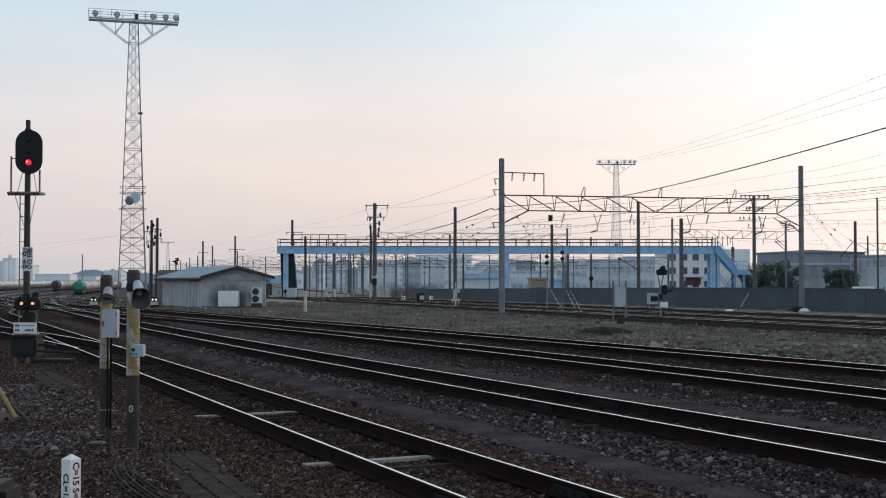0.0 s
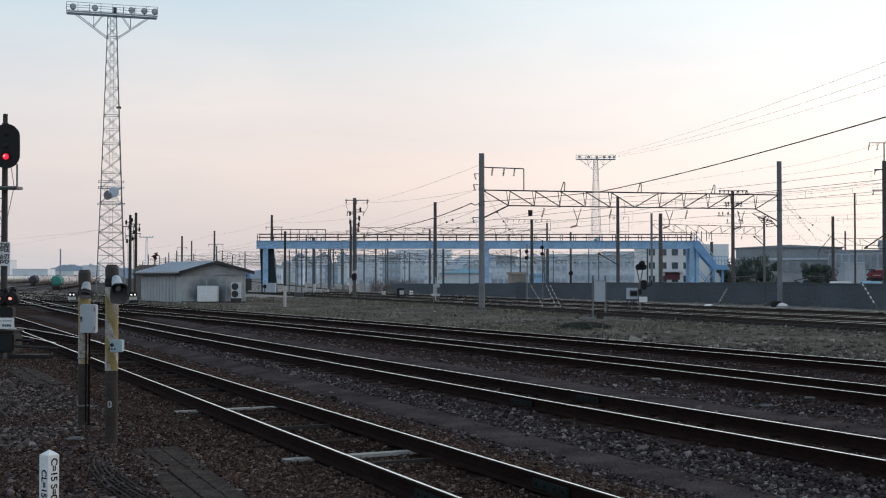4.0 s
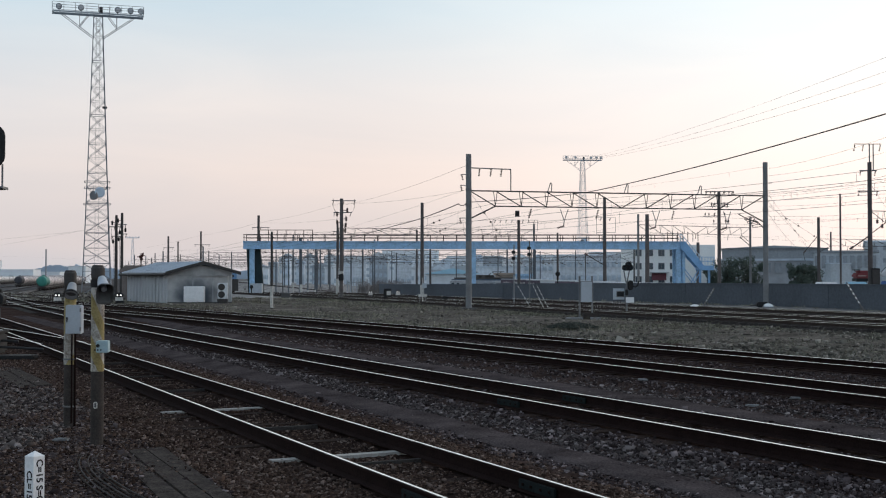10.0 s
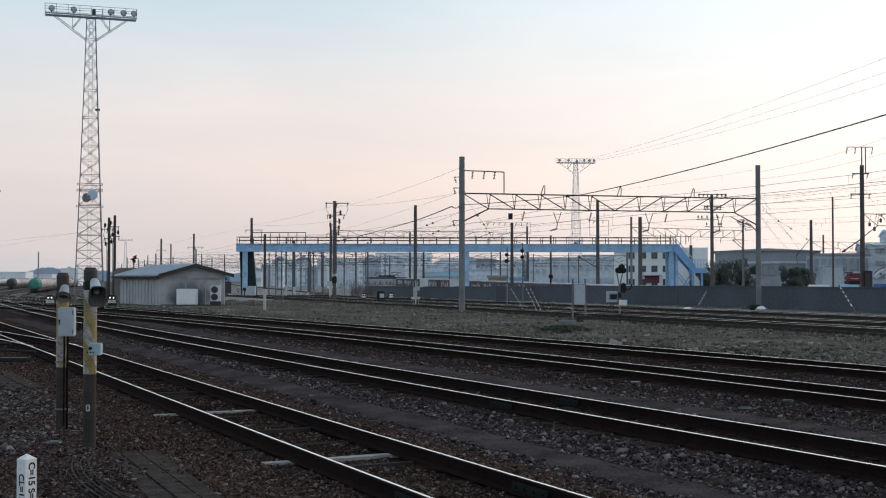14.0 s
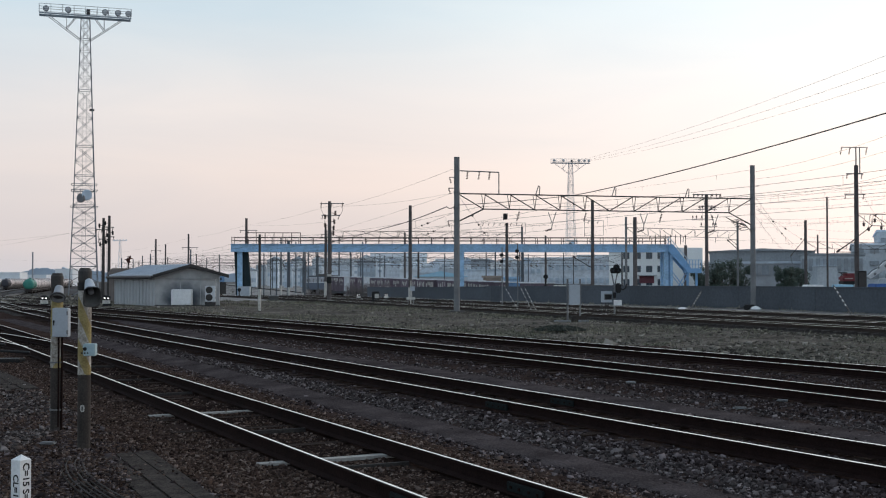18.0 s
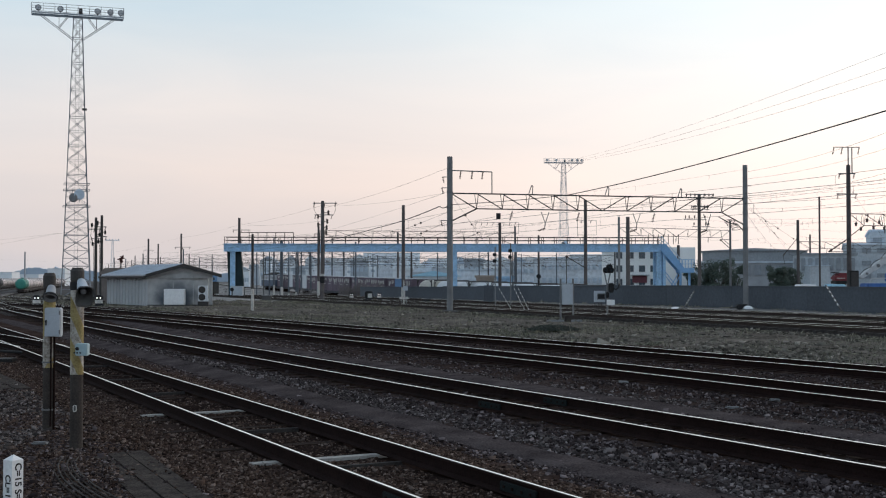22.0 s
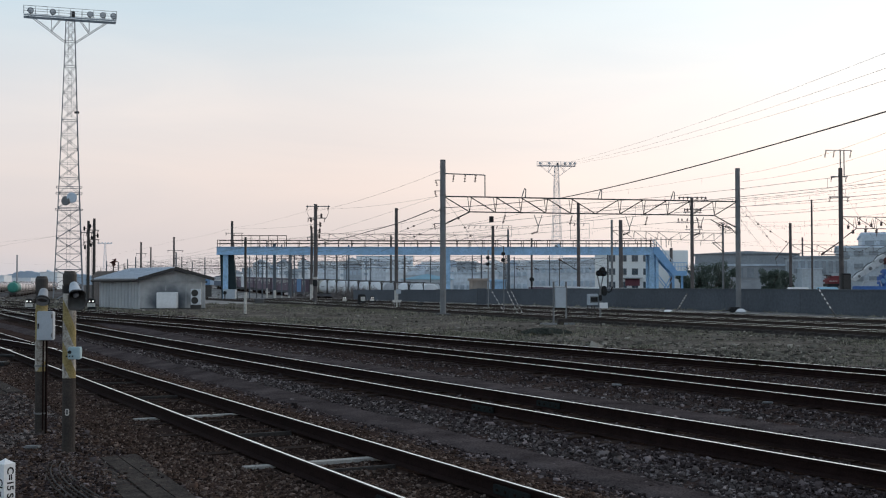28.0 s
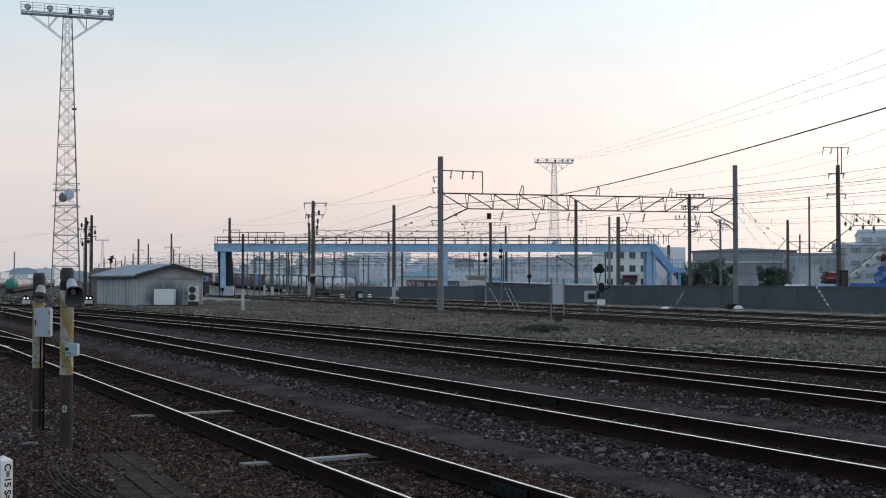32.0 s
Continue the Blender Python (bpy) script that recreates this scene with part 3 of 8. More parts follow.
# ---- the hut with the pitched roof ----
def hut():
    x0, x1, y0, y1, eave, peak = -17.174, -12.659, 84.0, 92.0, 2.273, 2.918
    xl = -21.663
    h = thing("yard_hut", pose(0, 0, 0), "low hut with grey metal roof and unevenly dark plaster gable", "hut")
    w = x1 - x0
    lean = xl - x0
    sk = lean / 7.0                                   # the hut stands turned to the tracks

    def px(u, v):                                     # u across the gable, v back along the side
        return (x0 + u + v * sk, y0 + v + u * 0.05)

    n = 15
    bm = bmesh.new()
    row = []
    for i in range(n * 4 + 1):
        v = 7.0 * i / (n * 4)
        off = 0.045 if i % 4 in (1, 2) else 0.0
        x, y = px(-off, v)
        row.append((bm.verts.new((x, y, 0.0)), bm.verts.new((x, y, eave))))
    for a, b in zip(row, row[1:]):
        bm.faces.new((a[0], a[1], b[1], b[0]))
    part("side_wall", bm, M_SIDING, h, "pale grey corrugated sheet wall")
    for k in range(13):
        x, y = px(-0.07, 7.0 * (k + 0.5) / 13)
        part("batten", box(x - 0.05, x + 0.02, y - 0.035, y + 0.035, 0.05, eave - 0.05), M_SIDING, h)
    bm = bmesh.new()
    pts = [px(0, 0), px(w, 0)]
    mid = px(w * 0.47, 0)
    front = [(*pts[0], 0), (*pts[1], 0), (*pts[1], eave - 0.02), (*mid, peak - 0.12), (*pts[0], eave - 0.02)]
    back = [(p[0] + 7 * sk, p[1] + 7.0, p[2]) for p in front]
    a, b = [bm.verts.new(p) for p in front], [bm.verts.new(p) for p in back]
    bm.faces.new(a)
    bm.faces.new(b[::-1])
    for i in (1,):
        bm.faces.new((a[i], b[i], b[i + 1], a[i + 1]))
    part("gable_wall", bm, M_GABLE, h, "grey plaster gable, darker round the cabinet")
    over, fr = 0.38, 0.5
    for s in (0, 1):
        bm = bmesh.new()
        for dz in (0.0, 0.09):
            u_e = -over if s == 0 else w + over
            ze = eave - (peak - eave) / (w / 2) * over + dz
            for v in (-fr, 7.15):
                bm.verts.new((*px(w / 2, v), peak + dz))
                bm.verts.new((*px(u_e, v), ze))
        bm.verts.ensure_lookup_table()
        v = bm.verts
        for q in ((0, 1, 3, 2), (4, 6, 7, 5), (0, 4, 5, 1), (2, 3, 7, 6), (1, 5, 7, 3), (0, 2, 6, 4)):
            bm.faces.new([v[i] for i in q])
        bmesh.ops.recalc_face_normals(bm, faces=bm.faces[:])
        slope = part("roof_slope", bm, M_ROOF, h)
        # bargeboard along the gable
        p, q = px(w / 2, -fr - 0.02), px(-over if s == 0 else w + over, -fr - 0.02)
        ze = eave - (peak - eave) / (w / 2) * over
        bm = bmesh.new()
        vs = [bm.verts.new((c[0], c[1] + d, z)) for c, zz in ((p, peak), (q, ze)) for d in (-0.03, 0.0) for z in (zz - 0.14, zz + 0.10)]
        for qd in ((0, 1, 3, 2), (4, 6, 7, 5), (0, 4, 5, 1), (2, 3, 7, 6), (0, 2, 6, 4), (1, 5, 7, 3)):
            bm.faces.new([vs[i] for i in qd])
        bmesh.ops.recalc_face_normals(bm, faces=bm.faces[:])
        part("bargeboard", bm, M_DARKSTEEL, h, "dark bargeboard")
        if s == 0:
            for k in range(14):
                v0 = -fr + (7.15 + fr) * (k + 0.5) / 14
                a, b = px(w / 2, v0), px(-over, v0)
                part("seam", rod((a[0], a[1], peak + 0.105), (b[0], b[1], ze + 0.105), 0.02, seg=4), M_ROOF, slope)
    part("gutter", rod((*px(-over - 0.06, -fr), eave - 0.20), (*px(-over - 0.06, 7.4), eave - 0.20), 0.10, seg=8), M_DARKSTEEL, h, "dark gutter")
    part("downpipe", rod((*px(w - 0.08, -0.08), 0.1), (*px(w - 0.08, -0.08), eave - 0.2), 0.04, seg=8), M_SIDING, h)
    for u in (1.76, 3.16):
        x, y = px(u, -0.02)
        part("joint_strip", box(x - 0.025, x + 0.025, y - 0.02, y + 0.02, 0.12, 2.3 if u < 2 else 2.2), M_PLASTER, h)
    part("joint_strip", box(x0 + 0.05, x1 - 0.05, y0 - 0.02, y0 + 0.2, 1.985, 2.015), M_PLASTER, h)
    part("base_course", box(x0 - 0.02, x1 + 0.02, y0 - 0.06, y0 + 0.2, -0.05, 0.12), M_DARKCONC, h)
    return h


hut()


def white_tank_box():
    x0, x1, y = -15.816, -14.425, 82.8
    c = thing("storage_cabinet", pose(x0, y, 0), "white metal cabinet standing against the hut gable", "cabinet")
    w = x1 - x0
    part("body", box(0, w, 0, 0.7, 0.12, 1.235, bevel=0.03), M_WHITE, c)
    part("door", box(0.04, w * 0.5 - 0.01, -0.025, 0.0, 0.18, 1.155), M_WHITE, c)
    part("door", box(w * 0.5 + 0.01, w - 0.04, -0.025, 0.0, 0.18, 1.155), M_WHITE, c)
    for u in (0.1, w - 0.2):
        part("foot", box(u, u + 0.1, 0.05, 0.65, 0.0, 0.12), M_DARKSTEEL, c)


white_tank_box()


def condenser():
    x, y = -13.13, 82.9
    zb, zt = 0.36, 1.473
    c = thing("air_conditioner", pose(x, y, 0), "two-fan air conditioner outdoor unit on a stand", "air conditioner")
    h = zt - zb
    part("casing", box(-0.34, 0.34, 0, 0.34, zb, zt, bevel=0.02), M_TANK, c)
    for k in (0.27, 0.74):
        part("fan_guard", turned([(0.24, -0.03), (0.24, 0.0), (0.20, -0.04), (0.06, -0.045)], 20, at=(-0.06, 0, zb + h * k), axis="y"), M_DARKSTEEL, c, "dark round fan grille")
    part("stand", box(-0.36, 0.36, 0.02, 0.32, 0.0, zb), M_DARKSTEEL, c)
    part("pipe", rod((0.36, 0.2, zb + 0.2), (0.36, 0.2, zt + 0.5), 0.03), M_WORNWHITE, c)


condenser()


def behind_hut():
    """A low brown store and a warning horn on its pole behind the hut."""
    s = thing("lean_to_store", pose(-23.8, 98.0, 0), "low grey-brown timber store behind the hut", "shed")
    w = 2.681000000000001
    part("wall", box(0, w, 0, 2.6, -0.3, 2.333), M_STORE, s)
    part("roof", slab([(-0.2, 2.333), (w + 0.2, 2.333), (w + 0.2, 2.85), (0.3, 2.85)], -0.2, 2.8), M_STORE, s, "grey brown roof")
    for k in range(8):
        part("board", box(w * k / 8 + 0.03, w * (k + 1) / 8 - 0.03, -0.03, 0.0, 0.0, 2.286), M_STORE, s)
    t = thing("warning_horn", pose(-25.4, 112.0, 0), "dark red warning horns in a cluster on a pole", "warning horn")
    z = 3.75
    part("pole", rod((0, 0, -0.3), (0, 0, z), 0.06, seg=8), M_DARKSTEEL, t)
    for u, v, tw in ((-0.2, 0.04, 60), (0.22, 0.14, -40), (0.04, -0.16, 10), (0.08, 0.3, 100)):
        bm = turned([(0.04, 0.18), (0.06, 0.0), (0.16, -0.16), (0.145, -0.15), (0.04, 0.0)], 14, axis="y")
        bmesh.ops.transform(bm, matrix=pose(u, 0, z + v, 0, 0, tw), verts=bm.verts[:])
        part("horn", bm, M_HORNRED, t)


behind_hut()


# ---- floodlight towers ----
def tower(m, label, steel=M_LIGHTSTEEL):
    t = thing("floodlight_tower", m, label, "light tower", "floodlight towers of the yard")
    H, wb, wt = 32.75, 3.35, 0.98

    def half(z):
        return (wb + (wt - wb) * min(z / H, 1.0) ** 0.86) / 2

    levels = [H * (1 - (1 - i / 20) ** 1.12) for i in range(21)]
    for sx in (-1, 1):
        for sy in (-1, 1):
            part("leg", tube([(sx * half(a), sy * half(a), a) for a in levels], 0.050, 5), steel, t)
            part("footing", box(sx * half(0) - 0.4, sx * half(0) + 0.4, sy * half(0) - 0.4, sy * half(0) + 0.4, -2.5, 0.25), M_CONC, t)
    for n, (a, b) in enumerate(zip(levels, levels[1:])):
        ha, hb = half(a), half(b)
        for s in (-1, 1):
            for (p, q) in (((-1, s), (1, s)), ((s, -1), (s, 1))):
                part("brace", rod((p[0] * ha, p[1] * ha, a), (q[0] * hb, q[1] * hb, b), 0.024, seg=4), steel, t)
                part("brace", rod((q[0] * ha, q[1] * ha, a), (p[0] * hb, p[1] * hb, b), 0.024, seg=4), steel, t)
                part("strut", rod((p[0] * hb, p[1] * hb, b), (q[0] * hb, q[1] * hb, b), 0.030 if n % 2 else 0.018, seg=4), steel, t)
                if n < 7:
                    m, w = (a + b) / 2, half((a + b) / 2)
                    part("strut", rod((p[0] * w, p[1] * w, m), (q[0] * w, q[1] * w, m), 0.015, seg=4), steel, t)
    bm = bmesh.new()
    for s in (-0.2, 0.2):
        rod((s, half(0), 0.3), (s, half(H) * 0.5, H), 0.018, seg=4, bm=bm)
    for i in range(80):
        z = 0.4 * i + 0.4
        y = half(0) + (half(H) * 0.5 - half(0)) * z / H
        rod((-0.2, y, z), (0.2, y, z), 0.010, seg=4, bm=bm)
    part("ladder", bm, steel, t)
    L = 5.15
    deck = part("platform", box(-L, L, -0.78, -0.72, H + 0.08, H + 0.24), M_DECK, t, "grey platform edge beam")
    part("edge_beam", box(-L, L, 0.72, 0.78, H + 0.06, H + 0.28), M_DECK, deck)
    part("stringer", box(-L, L, -0.04, 0.04, H + 0.08, H + 0.18), M_DECK, deck)
    bm = bmesh.new()
    for i in range(30):
        x = -L + 2 * L * (i + 0.5) / 30
        box(x - 0.022, x + 0.022, -0.72, 0.72, H + 0.19, H + 0.22, bm=bm)
    part("grating", bm, M_DECK, deck, "open steel grating")
    bm = bmesh.new()
    for y in (-0.75, 0.75):
        for z in (0.65, 1.25):
            rod((-L, y, H + z), (L, y, H + z), 0.025, seg=4, bm=bm)
        for i in range(9):
            x = -L + 2 * L * i / 8
            rod((x, y, H + 0.3), (x, y, H + 1.25), 0.03, seg=4, bm=bm)
    for x in (-L, L):
        for z in (0.65, 1.25):
            rod((x, -0.75, H + z), (x, 0.75, H + z), 0.025, seg=4, bm=bm)
    part("railing", bm, steel, t)
    bm = bmesh.new()
    for s in (-1, 1):
        for y in (-0.55, 0.55):
            rod((s * half(H - 2.6), y, H - 2.6), (s * 4.1, y, H), 0.04, seg=5, bm=bm)
            rod((s * 2.1, y, H - 1.35), (s * 2.1, y, H), 0.035, seg=4, bm=bm)
            rod((s * 2.1, y, H - 1.35), (s * 1.1, y, H), 0.035, seg=4, bm=bm)
    part("knee_brace", bm, steel, t)
    for x in (-4.4, -1.95, 2.2, 3.65, 4.85):
        lamp = part("floodlight", turned([(0.16, 0.35), (0.34, 0.1), (0.36, -0.02), (0.30, -0.05)], 18, at=(x, -0.2, H + 0.82), axis="y"), steel, t, "round pale floodlight")
        part("lens", turned([(0.27, -0.075), (0.26, -0.055)], 18, at=(x, -0.2, H + 0.82), axis="y"), M_PALESTEEL, lamp, "pale lens")
        part("bracket", rod((x, 0, H + 0.3), (x, 0, H + 0.6), 0.05, seg=5), M_DARKSTEEL, lamp)
    part("control_box", box(0.1, 0.5, -0.3, 0.2, H + 0.35, H + 1.0), M_DARKSTEEL, t)
    bm = bmesh.new()
    for z in (10.6, 12.5, 13.2):
        w = half(z) + 0.28
        for s in (-1, 1):
            rod((-w, s * w, z), (w, s * w, z), 0.035, seg=4, bm=bm)
            rod((s * w, -w, z), (s * w, w, z), 0.035, seg=4, bm=bm)
    part("service_ring", bm, steel, t)
    for x, tw, k, dz in ((-0.45, -38, 0.74, -0.28), (0.30, 24, 0.86, 0.10)):
        dish = turned([(0.55 * k, 0.5), (0.72 * k, 0.1), (0.72 * k, 0.0), (0.55 * k, -0.04)], 24, axis="y")
        bmesh.ops.transform(dish, matrix=pose(x, -half(11) - 0.35, 11.8 + dz, 0, 0, tw), verts=dish.verts[:])
        part("dish_antenna", dish, M_PALEBLUE if x > 0 else M_STEEL, t, "pale blue-grey drum antenna" if x > 0 else "grey drum antenna")
        part("antenna_mount", rod((x, -half(11) + 0.1, 11.0), (x, -half(11) + 0.1, 12.7), 0.04, seg=6), steel, t)
    part("junction_box", box(0.5, 1.05, -0.85, -0.7, 21.75, 22.0), M_DARKSTEEL, t)
    return t


TOWER_Y = 138.8
tower(pose(-36.639, TOWER_Y, -0.2, 0, 0, 16), "tall pale lattice floodlight tower with railed platform and drum antennas")
# same steel as the near tower, haze put in as a paler colour
tower(pose(45.382, 308.0, -0.35, 0, 0, 3), "distant lattice floodlight tower with railed platform", M_PALESTEEL)


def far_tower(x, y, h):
    """A floodlight tower so far off that only its outline shows; haze is put into its pale colour."""
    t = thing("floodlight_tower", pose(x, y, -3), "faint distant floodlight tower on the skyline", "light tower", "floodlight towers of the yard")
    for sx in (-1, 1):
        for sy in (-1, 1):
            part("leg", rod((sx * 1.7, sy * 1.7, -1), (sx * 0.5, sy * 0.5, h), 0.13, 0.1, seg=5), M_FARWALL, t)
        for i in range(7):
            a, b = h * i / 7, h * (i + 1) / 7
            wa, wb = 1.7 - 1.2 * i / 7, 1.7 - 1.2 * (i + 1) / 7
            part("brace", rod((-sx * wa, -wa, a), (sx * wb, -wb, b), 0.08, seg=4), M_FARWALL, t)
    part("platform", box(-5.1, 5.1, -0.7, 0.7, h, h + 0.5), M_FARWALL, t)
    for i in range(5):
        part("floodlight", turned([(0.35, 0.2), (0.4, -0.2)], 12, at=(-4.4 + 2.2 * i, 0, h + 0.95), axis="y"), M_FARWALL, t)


far_tower(-205.742, 880.0, 33.5)


# ---- overhead line gear ----
def pole_shaft(t, h, r, material=M_POLE, low=-0.3, name="shaft"):
    part(name, turned([(r * 1.12, low), (r * 1.05, h * 0.5), (r * 0.92, h - 0.02), (r * 0.86, h)], 14), material, t, smooth=False)


def insulator(t, p, q):
    """A string of discs from p to q."""
    p, q = Vector(p), Vector(q)
    d = q - p
    bm = rod(p, q, 0.018, seg=5)
    n = max(3, int(d.length / 0.09))
    for i in range(n):
        c = p + d * ((i + 0.5) / n)
        e = d.normalized() * 0.018
        rod(c - e, c + e, 0.065, 0.05, seg=8, bm=bm)
    part("insulator", bm, M_INSUL, t, "brown disc insulator")


def truss_beam(t, L, zt, depth, knee, offset=0.0, bays=10, material=M_DARKSTEEL, r=0.040):
    """A lattice beam from x=0 to x=L between two posts, with slanted ends."""
    zb = zt - depth
    a = L * 0.085
    c = r * 1.05
    part("top_chord", box(0.1, L - 0.1, -0.05, 0.05, zt - 1.4 * c, zt + 0.6 * c), material, t)
    part("bottom_chord", box(a, L - a, -0.05, 0.05, zb - c * 0.9, zb + c * 0.9), material, t)
    for s in (0, 1):
        x0, x1 = (0.12, a) if s == 0 else (L - 0.12, L - a)
        part("knee_brace", rod((x0, 0, zb - knee), (x1, 0, zb), r * 1.25, seg=6), material, t)
        part("end_diagonal", rod((x0, 0, zt - 0.05), (x1, 0, zb), r, seg=5), material, t)
    step = (L - 2 * a) / bays
    for i in range(bays):
        x = a + step * i
        down = i < bays / 2
        p, q = ((x, zt), (x + step, zb)) if down else ((x, zb), (x + step, zt))
        part("diagonal", rod((p[0], 0, p[1]), (q[0], 0, q[1]), r, seg=5), material, t)
        xs = x + (0.0 if down else step)
        bm = rod((xs - 0.12, 0, zt), (xs, 0, zb), r * 0.6, seg=5)
        rod((xs + 0.12, 0, zt), (xs, 0, zb), r * 0.7, seg=5, bm=bm)
        part("hanger", bm, material, t)


def near_portal():
    p, q = Vector((3.494, 70.0, 0)), Vector((22.535, 74.0, 0))
    L = (q - p).length
    t = thing("catenary_portal", Matrix.Translation(p) @ pose(0, 0, 0, 0, 0, math.degrees(math.atan2(q.y - p.y, q.x - p.x))),
              "steel lattice portal on two tall concrete posts over tracks", "catenary portal")
    for x, h, r in ((0, 9.218, 0.165), (L, 9.171, 0.15)):
        part("post", turned([(r * 1.12, -0.3), (r * 1.06, h * 0.5), (r, h)], 16, at=(x, 0, 0)), M_CONC, t, "pale weathered concrete post")
        for z in (7.1, 6.15, 5.1):
            part("clamp_band", turned([(r * 1.14, z - 0.06), (r * 1.14, z + 0.06)], 16, at=(x, 0, 0)), M_STEEL, t)
        part("footing", box(x - 0.4, x + 0.4, -0.4, 0.4, -0.4, 0.06 if x == 0 else 0.12, bevel=0.03), M_CONCSLEEPER if x else M_DARKCONC, t)
    truss_beam(t, L, 7.05, 0.92, 0.75, bays=10, r=0.034)
    # feeder frame beside the left post
    bm = rod((0.1, 0, 8.4), (2.62, 0, 8.36), 0.035, seg=5)
    rod((2.62, 0, 8.36), (2.62, 0, 7.0), 0.035, seg=5, bm=bm)
    part("feeder_frame", bm, M_STEEL, t)
    for x in (0.68, 1.4, 2.05):
        insulator(t, (x, 0, 8.36), (x - 0.06, 0, 7.9))
    for x in (5.05, 10.0, 14.9):
        bm = rod((x - 0.12, 0, 7.0), (x + 0.08, 0, 7.6), 0.03, seg=5)
        rod((x + 0.08, 0, 7.6), (x + 0.16, 0, 7.55), 0.03, seg=5, bm=bm)
        rod((x + 0.16, 0, 7.55), (x + 0.13, 0, 7.0), 0.03, seg=5, bm=bm)
        part("horn_bracket", bm, M_STEEL, t)
    for x in (6.0, 12.0, 16.8):
        bm = rod((x - 0.25, 0, 6.0), (x, 0, 5.3), 0.025, seg=5)
        rod((x + 0.25, 0, 6.0), (x, 0, 5.3), 0.025, seg=5, bm=bm)
        rod((x, 0, 5.3), (x - 0.05, 0, 4.95), 0.03, seg=5, bm=bm)
        part("drop_bracket", bm, M_STEEL, t)
        insulator(t, (x, 0, 5.0), (x - 0.45, 0, 4.85))
    for x in (3.9, 8.2, 13.2):
        insulator(t, (x, 0, 6.0), (x - 0.15, 0, 5.45))
    for z, w in ((8.0, -0.45), (7.35, -0.5), (5.4, -0.55)):
        part("side_arm", rod((0, 0, z), (w, 0, z), 0.025, seg=5), M_STEEL, t)
        insulator(t, (w, 0, z), (w + 0.1, 0, z - 0.35))
    part("side_arm", rod((L, 0, 8.25 - 0.4), (L + 0.45, 0, 8.25 - 0.4), 0.02, seg=5), M_STEEL, t)
    for k in range(5):                                # spare cable looped over the knee brace
        cx, cz, ra, rb = L - 1.25 + 0.17 * k, 5.60 - 0.12 * k + 0.05 * (k % 2), 0.24 + 0.05 * (k % 3), 0.10 + 0.03 * (k % 2)
        loop = [(cx + ra * math.cos(a) + 0.12 * math.sin(a), -0.08 + 0.04 * k, cz + rb * math.sin(a)) for a in [2 * math.pi * i / 16 for i in range(17)]]
        part("cable_coil", tube(loop, 0.022, 4), M_WIRE, t)
    part("cable_tail", tube([(L - 1.9, -0.06, 5.85), (L - 1.2, -0.06, 5.5), (L - 0.5, -0.06, 5.32), (L - 0.1, -0.06, 4.9)], 0.03, 5), M_WIRE, t)
    part("signal_case", box(2.91, 3.13, -0.1, 0.1, 5.52, 5.88), M_BLACK, t)
    return t


near_portal()


def portal(x0, x1, y0, y1, post, beam, material=M_FARPOLE, bays=8, posts=(0, 1)):
    p, q = Vector((x0, y0, height(x0, y0))), Vector((x1, y1, height(x0, y0)))
    L = (q - p).length
    t = thing("catenary_portal", Matrix.Translation(p) @ pose(0, 0, 0, 0, 0, math.degrees(math.atan2(q.y - p.y, q.x - p.x))),
              "dark weathered portal of posts and lattice beam over far tracks", "catenary portal", "far catenary portals")
    for x in [L * k for k in posts]:
        part("post", turned([(0.15, -1.6), (0.125, post)], 12, at=(x, 0, 0)), material, t)
    truss_beam(t, L, beam, 0.9, 0.8, bays=bays, r=0.026)
    for i in range(3):
        x = L * (i + 0.7) / 3.4
        insulator(t, (x, 0, beam - 0.9), (x - 0.1, 0, beam - 1.5))
    return t


def pole(x, y, h, r, material=M_POLE, arms=(), label="weathered concrete line pole in the yard", gear=0, white=0.0, low=-1.0):
    """arms: (height, from, to) crossbars; gear: insulator strings under them; white: painted foot."""
    t = thing("line_pole", pose(x, y, height(x, y)), label, "pole", "line poles of the yard")
    pole_shaft(t, h, r, material, low)
    if white:
        part("painted_foot", turned([(r * 1.2, 0.0), (r * 1.2, white)], 14), M_WORNWHITE, t, "worn white painted foot")
    for z, a, b in arms:
        part("crossarm", box(a, b, -0.05, 0.05, z - 0.04, z + 0.04), M_STEEL, t)
        k = max(gear, 2)
        for i in range(k):
            u = a + (b - a) * (i + 0.15) / (k - 0.7)
            if abs(u) > 0.15:
                insulator(t, (u, 0, z), (u - 0.08, 0, z - 0.38))
    return t


def line_pole(x, y, top, r, arms=(), gear=0, white=0.0):
    pole(x, y, top - height(x, y), r, arms=arms, gear=gear, white=white)


line_pole(-6.388, 110.0, 9.205, 0.165, ((9.0, -0.9, 1.35), (7.9, -0.75, 1.0)), 3, 0.0)
line_pole(-7.986, 130.0, 7.717, 0.125, ((6.9, -0.5, 0.4),), 2, 1.7)
line_pole(1.238, 120.0, 9.464, 0.17, (), 0, 1.1)
line_pole(-20.76, 162.0, 10.315, 0.18, ((9.2, -0.9, 1.5),), 3, 0.0)
line_pole(-35.324, 200.0, 9.594, 0.16, ((8.7, -1.1, 1.6),), 3, 0.0)
line_pole(-44.875, 220.0, 9.41, 0.18, ((8.8, -0.9, 1.0),), 3, 0.0)
line_pole(-48.955, 250.0, 9.352, 0.16, (), 0, 0.0)
line_pole(19.595, 118.0, 9.906, 0.17, (), 0, 0.0)
line_pole(25.925, 128.0, 8.736, 0.22, (), 0, 0.0)
line_pole(29.09, 110.0, 9.894, 0.16, ((12.35, -1.3, 1.4), (11.2, -0.6, 0.9)), 4, 0.0)
